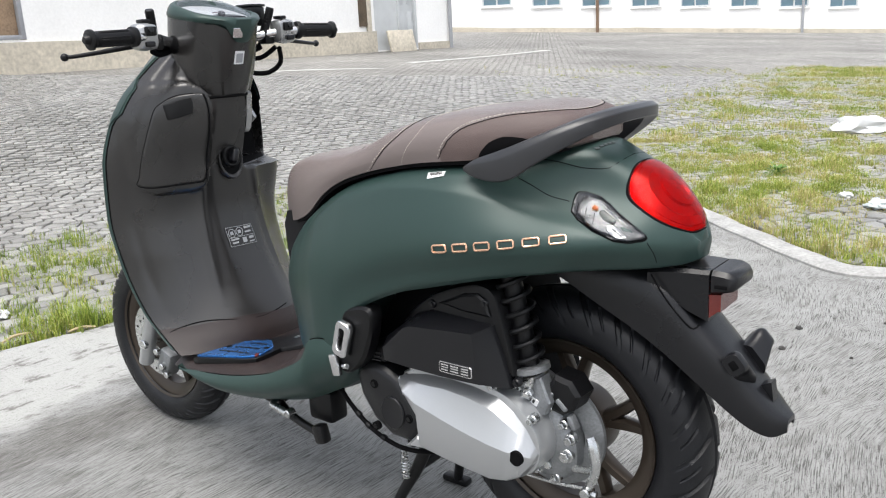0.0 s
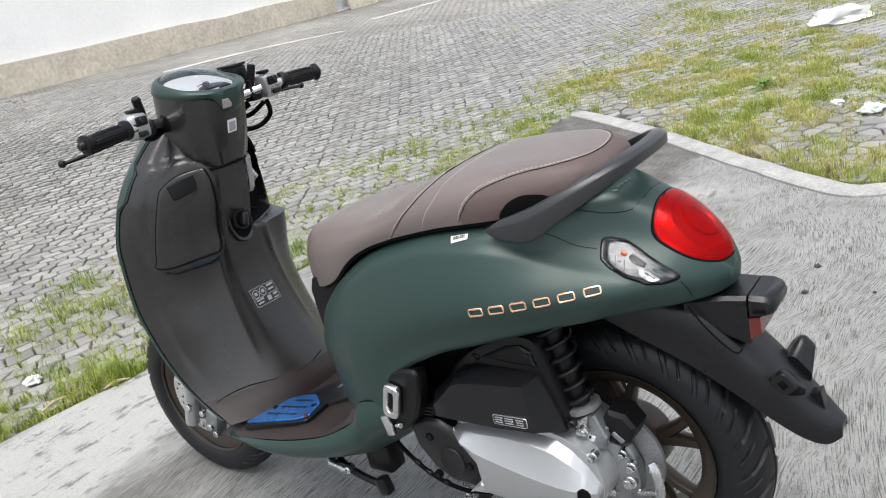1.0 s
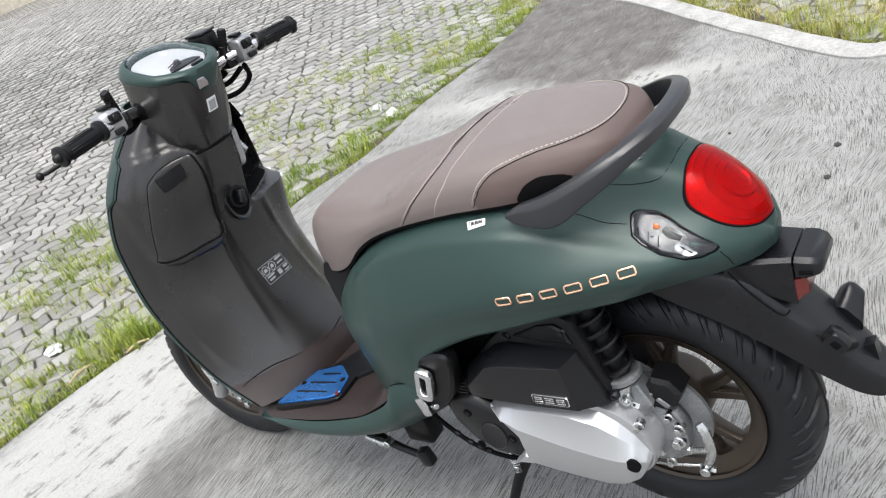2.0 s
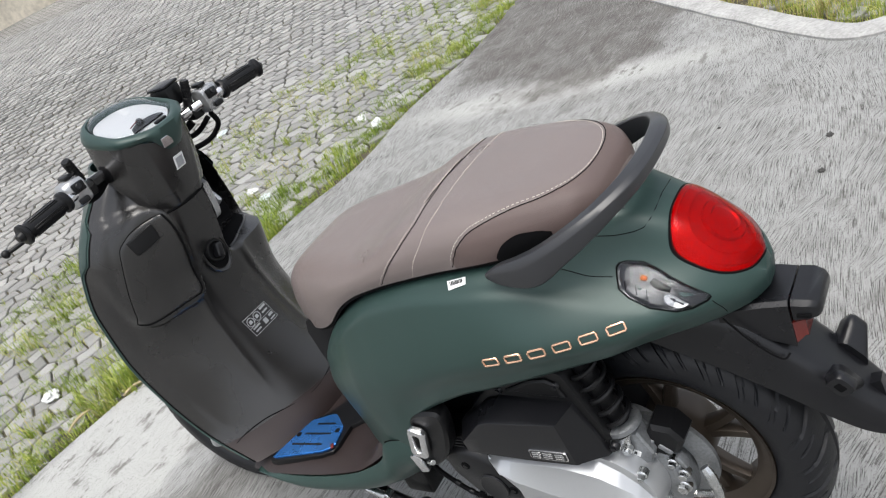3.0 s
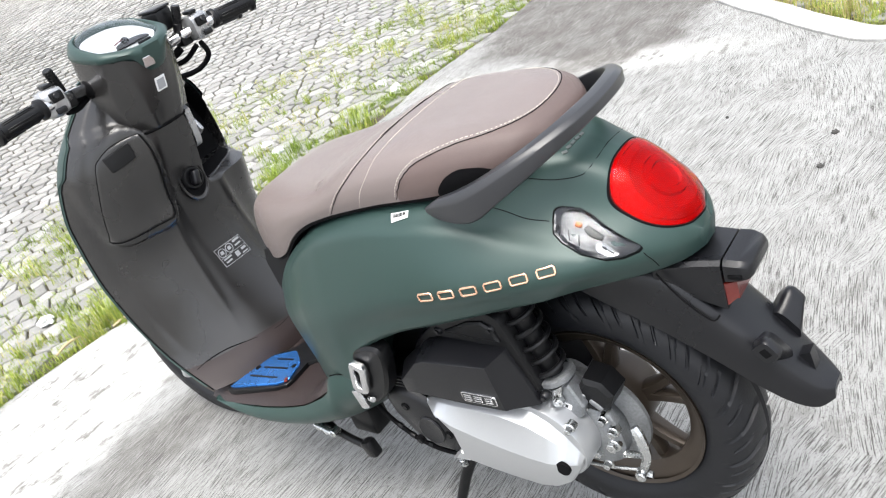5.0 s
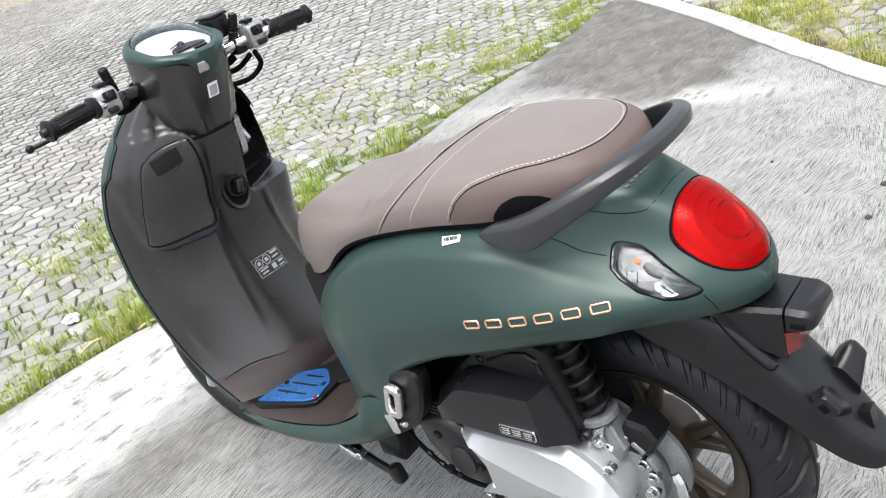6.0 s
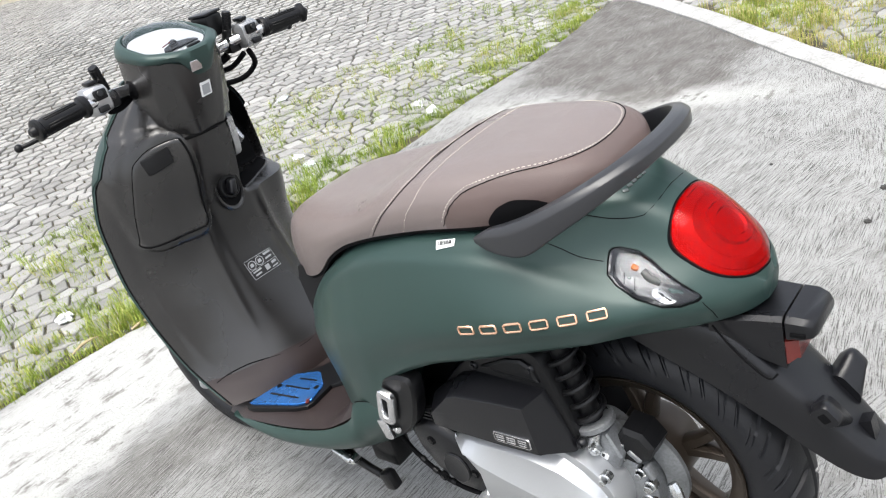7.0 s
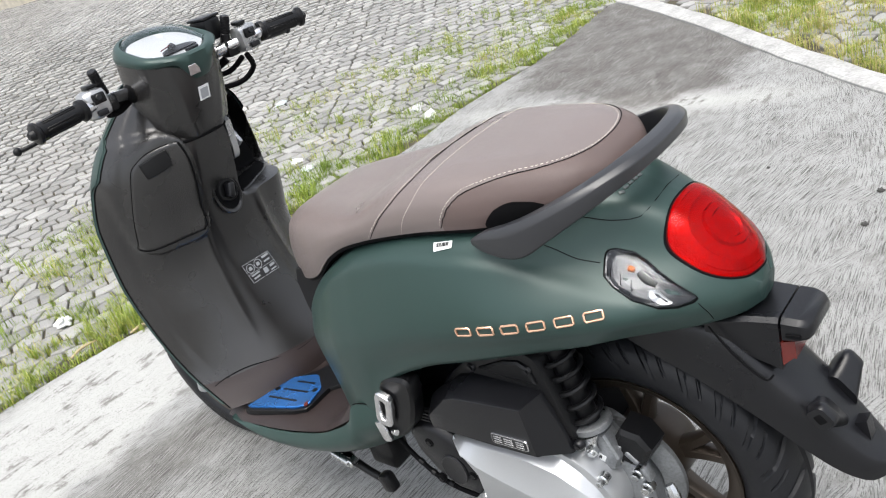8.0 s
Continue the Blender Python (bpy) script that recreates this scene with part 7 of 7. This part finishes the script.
# ---------------------------------------------------------------- stone setts
def sett_material():
    m = shader("worn_stone_sett", (0.2, 0.2, 0.2), 0.36, 0, 0.2, 2.2, 130, 0.6, 90)
    t = m.node_tree
    b = t.nodes["Principled BSDF"]
    info, geo = t.nodes.new("ShaderNodeObjectInfo"), t.nodes.new("ShaderNodeNewGeometry")
    add, fr = t.nodes.new("ShaderNodeMath"), t.nodes.new("ShaderNodeMath")
    add.operation, fr.operation = "ADD", "FRACT"
    t.links.new(info.outputs["Random"], add.inputs[0])
    t.links.new(geo.outputs["Random Per Island"], add.inputs[1])
    t.links.new(add.outputs[0], fr.inputs[0])
    ramp = t.nodes.new("ShaderNodeValToRGB")
    e = ramp.color_ramp.elements
    e[0].color, e[1].color = (0.175, 0.172, 0.161, 1), (0.295, 0.291, 0.276, 1)
    e.new(0.5).color = (0.228, 0.224, 0.211, 1)
    t.links.new(fr.outputs[0], ramp.inputs[0])
    old = b.inputs["Base Color"].links[0].from_node
    old.operation = "SCALE"
    t.links.new(ramp.outputs[0], old.inputs[0])
    old_range = old.inputs["Scale"].links[0].from_node
    old_range.inputs[3].default_value, old_range.inputs[4].default_value = 0.72, 1.3
    return m


SETT = sett_material()
SA = radians(28)
CU, CV = 0.118, 0.104


def sett_rings(i, j):
    """Six-cornered worn sett at row j, place i: its rings from foot to crown, in world metres."""
    def corner(a, b):
        w = Vector((a * CU * 0.5, b * CV, 0))
        o = Vector((noise.noise(Vector((a * 1.37, b * 2.11, 0.5))), noise.noise(Vector((a * 1.71, b * 1.93, 7.5))), 0)) * 0.040
        p = w + o
        return Vector((p.x * math.cos(SA) - p.y * math.sin(SA), p.x * math.sin(SA) + p.y * math.cos(SA), 0))
    k = 2 * i + (j % 2)
    cs = [corner(k - 1, j - 0.42), corner(k, j - 0.58), corner(k + 1, j - 0.42), corner(k + 1, j + 0.42), corner(k, j + 0.58), corner(k - 1, j + 0.42)]
    c = sum(cs, Vector()) / 6
    return c, cs


def sett_shape(c, cs, z, gap):
    rise = 0.006 * noise.noise(c * 9.0)
    tip = Vector((noise.noise(c * 7 + Vector((3, 0, 0))), noise.noise(c * 7 + Vector((0, 5, 0))), 0)) * 0.03
    def ring(r, h):
        out = []
        for p in cs:
            d = (p - c)
            q = d * (max(d.length - gap, 0.01) / d.length) * r
            out.append((q.x, q.y, h + rise + q.dot(tip)))
        return out
    return [ring(1.0, -0.035), ring(1.0, -0.0045), ring(0.955, -0.0005), ring(0.84, 0.0015)]


verts, faces, near_list = [], [], []
for j in range(-60, 170):
    for i in range(-110, 130):
        u0, v0 = (2 * i + (j % 2)) * CU * 0.5, j * CV
        x, y = u0 * math.cos(SA) - v0 * math.sin(SA), u0 * math.sin(SA) + v0 * math.cos(SA)
        if not (1.0 < y < 14.5 and max(-3.5 - 0.66 * y, -9.5) < x < min(3.5 + 0.66 * y, 11)):
            continue
        if y < 7 and outside(x, y) < 0.07 + (KERB_W if x > 1.1 else 0):
            continue
        near_list.append((math.hypot(x + 1.2, y - 4.2), i, j))
near_list.sort()
for n, (d, i, j) in enumerate(near_list):
    c, cs = sett_rings(i, j)
    z = terrain(c.x, c.y) - 0.003
    rings = sett_shape(c, cs, z, 0.0066 + 0.004 * abs(noise.noise(c * 5)))
    if n < 280:
        me = bpy.data.meshes.new("sett")
        vs = [p for r in rings for p in r]
        fs = [(a * 6 + k, a * 6 + (k + 1) % 6, a * 6 + 6 + (k + 1) % 6, a * 6 + 6 + k) for a in range(3) for k in range(6)] + [tuple(range(18, 24))]
        me.from_pydata(vs, [], fs)
        me.materials.append(SETT)
        ob = new("sett", me)
        ob.parent = ground
        ob.location = (c.x, c.y, z)
    else:
        s0 = len(verts)
        verts += [(p[0] + c.x, p[1] + c.y, p[2] + z) for r in rings for p in r]
        faces += [(s0 + a * 6 + k, s0 + a * 6 + (k + 1) % 6, s0 + a * 6 + 6 + (k + 1) % 6, s0 + a * 6 + 6 + k) for a in range(3) for k in range(6)] + [tuple(range(s0 + 18, s0 + 24))]
me = bpy.data.meshes.new("setts")
me.from_pydata(verts, [], faces)
me.materials.append(SETT)
rest = new("setts", me)
rest.parent = ground
tagged(rest, "worn grey stone setts with open joints", kind="stuff")
# bed of soil in the joints
bm = bmesh.new()
xs, ys = np.arange(-12, 12.1, 0.6), np.arange(1.6, 15.3, 0.6)
rows = [[bm.verts.new((x, y, terrain(x, y) - 0.0185)) for x in xs] for y in ys]
for a, b in zip(rows, rows[1:]):
    for i in range(len(xs) - 1):
        x, y = xs[i] + 0.3, a[i].co.y + 0.3
        if max(-3.5 - 0.66 * y, -9.5) + 0.3 < x < min(3.5 + 0.66 * y, 11) - 0.3 and y < 14.3:
            bm.faces.new((a[i], a[i + 1], b[i + 1], b[i]))
part("joint_bed", bm, SOIL, ground, "dark mossy soil in the joints")


# ---------------------------------------------------------------- grass and weeds
def grass_material(name, dry):
    m = shader(name, (0.1, 0.15, 0.03), 0.55, 0, 0.1, 2)
    t = m.node_tree
    b = t.nodes["Principled BSDF"]
    geo = t.nodes.new("ShaderNodeNewGeometry")
    ramp = t.nodes.new("ShaderNodeValToRGB")
    e = ramp.color_ramp.elements
    e[0].color, e[1].color = (0.12, 0.19, 0.020, 1), (0.44, 0.37, 0.17, 1)
    e.new(0.45).color = (0.23, 0.31, 0.035, 1)
    e.new(0.80).color = (0.38, 0.38, 0.09, 1)
    patch, mixed, co = t.nodes.new("ShaderNodeTexNoise"), t.nodes.new("ShaderNodeMath"), t.nodes.new("ShaderNodeTexCoord")
    patch.inputs["Scale"].default_value, patch.inputs["Detail"].default_value = 1.7, 4
    t.links.new(co.outputs["Object"], patch.inputs["Vector"])
    shift = t.nodes.new("ShaderNodeMapRange")
    shift.inputs[1].default_value, shift.inputs[2].default_value, shift.inputs[3].default_value, shift.inputs[4].default_value = 0.35, 0.65, -0.25 + dry, 0.35 + dry
    t.links.new(patch.outputs[0], shift.inputs[0])
    mixed.operation = "MULTIPLY_ADD"
    mixed.inputs[1].default_value = 0.8
    t.links.new(geo.outputs["Random Per Island"], mixed.inputs[0])
    t.links.new(shift.outputs[0], mixed.inputs[2])
    t.links.new(mixed.outputs[0], ramp.inputs[0])
    t.links.new(ramp.outputs[0], b.inputs["Base Color"])
    b.inputs["Subsurface Weight"].default_value = 0.0
    return m


GRASS, WEEDS = grass_material("grass_blades", 0.0), grass_material("dry_weed_blades", 0.24)
rnd = random.Random(5)


def wanted(x, y):
    """How thickly grass grows at a spot, 0 to 1, and how tall."""
    d = outside(x, y) if y < 7.4 else 5.0
    if d < (KERB_W if x > 1.05 else 0.0):
        return 0, 0
    n = noise.noise(Vector((x * 1.1, y * 1.1, 2.0))) + 0.5 * noise.noise(Vector((x * 3.3, y * 3.3, 5.0)))
    best, tall = 0.0, 0.05
    if x < 1.15:
        w = 0.55 if x > -1.25 else 0.30
        k = max(0, 1 - d / w)
        best = min(k * 1.5, 1) * (0.55 + 0.85 * n)
        far = max(0, 1 - d / 1.9) * (0.20 + 0.9 * max(n - 0.05, 0))
        if x < -1.2:
            best = max(best, max(0, 1 - d / 0.36) * 1.25)
            tall = 0.07
        best = max(best, far)
    lim = 1.35 if y < 7.6 else 1.6 + (y - 7.6) * 0.62
    if y > 3.1 and x > lim - 0.9:
        k = min(max((x - lim + 0.9) / 1.3, 0), 1)
        b2 = k * (0.60 + 0.85 * n)
        if d < 0.45 and x > 1.1:
            b2 = max(b2, 0.55 + 1.1 * n)
            tall = 0.075
        best = max(best, b2)
    elif y > 6 and x > 0:
        best = max(best, 0.12 * max(n, 0))
    return min(max(best, 0), 1), tall


def blades(name, spots, label, material):
    vs, fs = [], []
    for x, y, h, k in spots:
        z = terrain(x, y) - 0.015
        for _ in range(k):
            a = rnd.uniform(0, 2 * math.pi)
            ox, oy = rnd.gauss(0, 0.012), rnd.gauss(0, 0.012)
            L = h * rnd.uniform(0.5, 1.35)
            lean = rnd.uniform(0.15, 0.95)
            w = rnd.uniform(0.0008, 0.0019) * (1.0 if y < 7.4 else 1.6)
            dx, dy = math.cos(a), math.sin(a)
            px, py = -dy * w, dx * w
            s = len(vs)
            bx, by = x + ox, y + oy
            m1, m2 = lean * 0.25 * L, lean * L * 0.85
            vs += [(bx - px, by - py, z), (bx + px, by + py, z), (bx + dx * m1 + px * 0.8, by + dy * m1 + py * 0.8, z + L * 0.62), (bx + dx * m1 - px * 0.8, by + dy * m1 - py * 0.8, z + L * 0.62), (bx + dx * m2, by + dy * m2, z + L * (1 - 0.25 * lean))]
            fs += [(s, s + 1, s + 2, s + 3), (s + 3, s + 2, s + 4)]
    me = bpy.data.meshes.new(name)
    me.from_pydata(vs, [], fs)
    me.materials.append(material)
    return tagged(new(name, me), label, "grass", kind="stuff")


strip_spots, patch_spots = [], []
for _ in range(110000):
    y = rnd.uniform(2.2, 7.5)
    x = rnd.uniform(-3.4, 3.6)
    p, tall = wanted(x, y)
    if rnd.random() < p * 0.8:
        clump = 0.45 + 1.3 * max(0, noise.noise(Vector((x * 5.0, y * 5.0, 9.0))) + 0.25)
        (strip_spots if x < 1.15 else patch_spots).append((x, y, tall * clump * rnd.uniform(0.5, 1.3), 9))
for _ in range(150000):
    y = rnd.uniform(7.4, 17)
    x = rnd.uniform(0.8, 11.0)
    if x > 1.0 + 0.62 * y:
        continue
    p, tall = wanted(x, y)
    if rnd.random() < p * 0.8:
        patch_spots.append((x, y, tall * (0.5 + 1.2 * max(0, noise.noise(Vector((x * 2.5, y * 2.5, 4.0))) + 0.2)) * rnd.uniform(0.6, 1.4), 4))
blades("edge_grass", strip_spots, "bright green grass strip growing along the apron's edge", GRASS)
blades("weed_patch", patch_spots, "yellow-green weeds growing over the stone setts", WEEDS)
# broad-leaved weeds close to the kerb
LEAF = shader("weed_leaves", (0.10, 0.20, 0.03), 0.5, 0, 0.3, 12)
for k, (x, y, s) in enumerate(((2.75, 4.75, 0.16), (2.95, 5.15, 0.14), (2.25, 5.6, 0.10))):
    bm = bmesh.new()
    for _ in range(70):
        a, e, L = rnd.uniform(0, 6.283), rnd.uniform(0.1, 1.2), s * rnd.uniform(0.5, 1.1)
        d = Vector((math.cos(a) * math.cos(e), math.sin(a) * math.cos(e), math.sin(e)))
        side_v = d.cross(Vector((0, 0, 1))).normalized() * L * 0.13
        o = d * L * rnd.uniform(0.3, 0.7)
        q = [bm.verts.new(v) for v in (o, o + d * L * 0.2 + side_v, o + d * L * 0.45 - Vector((0, 0, 0.01)), o + d * L * 0.2 - side_v)]
        bm.faces.new(q)
        st = [bm.verts.new(v) for v in (Vector((0, 0, 0)), Vector((0.002, 0, 0)), o)]
        bm.faces.new(st)
    ob = part("weed", bm, LEAF)
    ob.location = (x, y, terrain(x, y) - 0.005)
    tagged(ob, "low leafy green weed between the setts", "weed", "weeds")
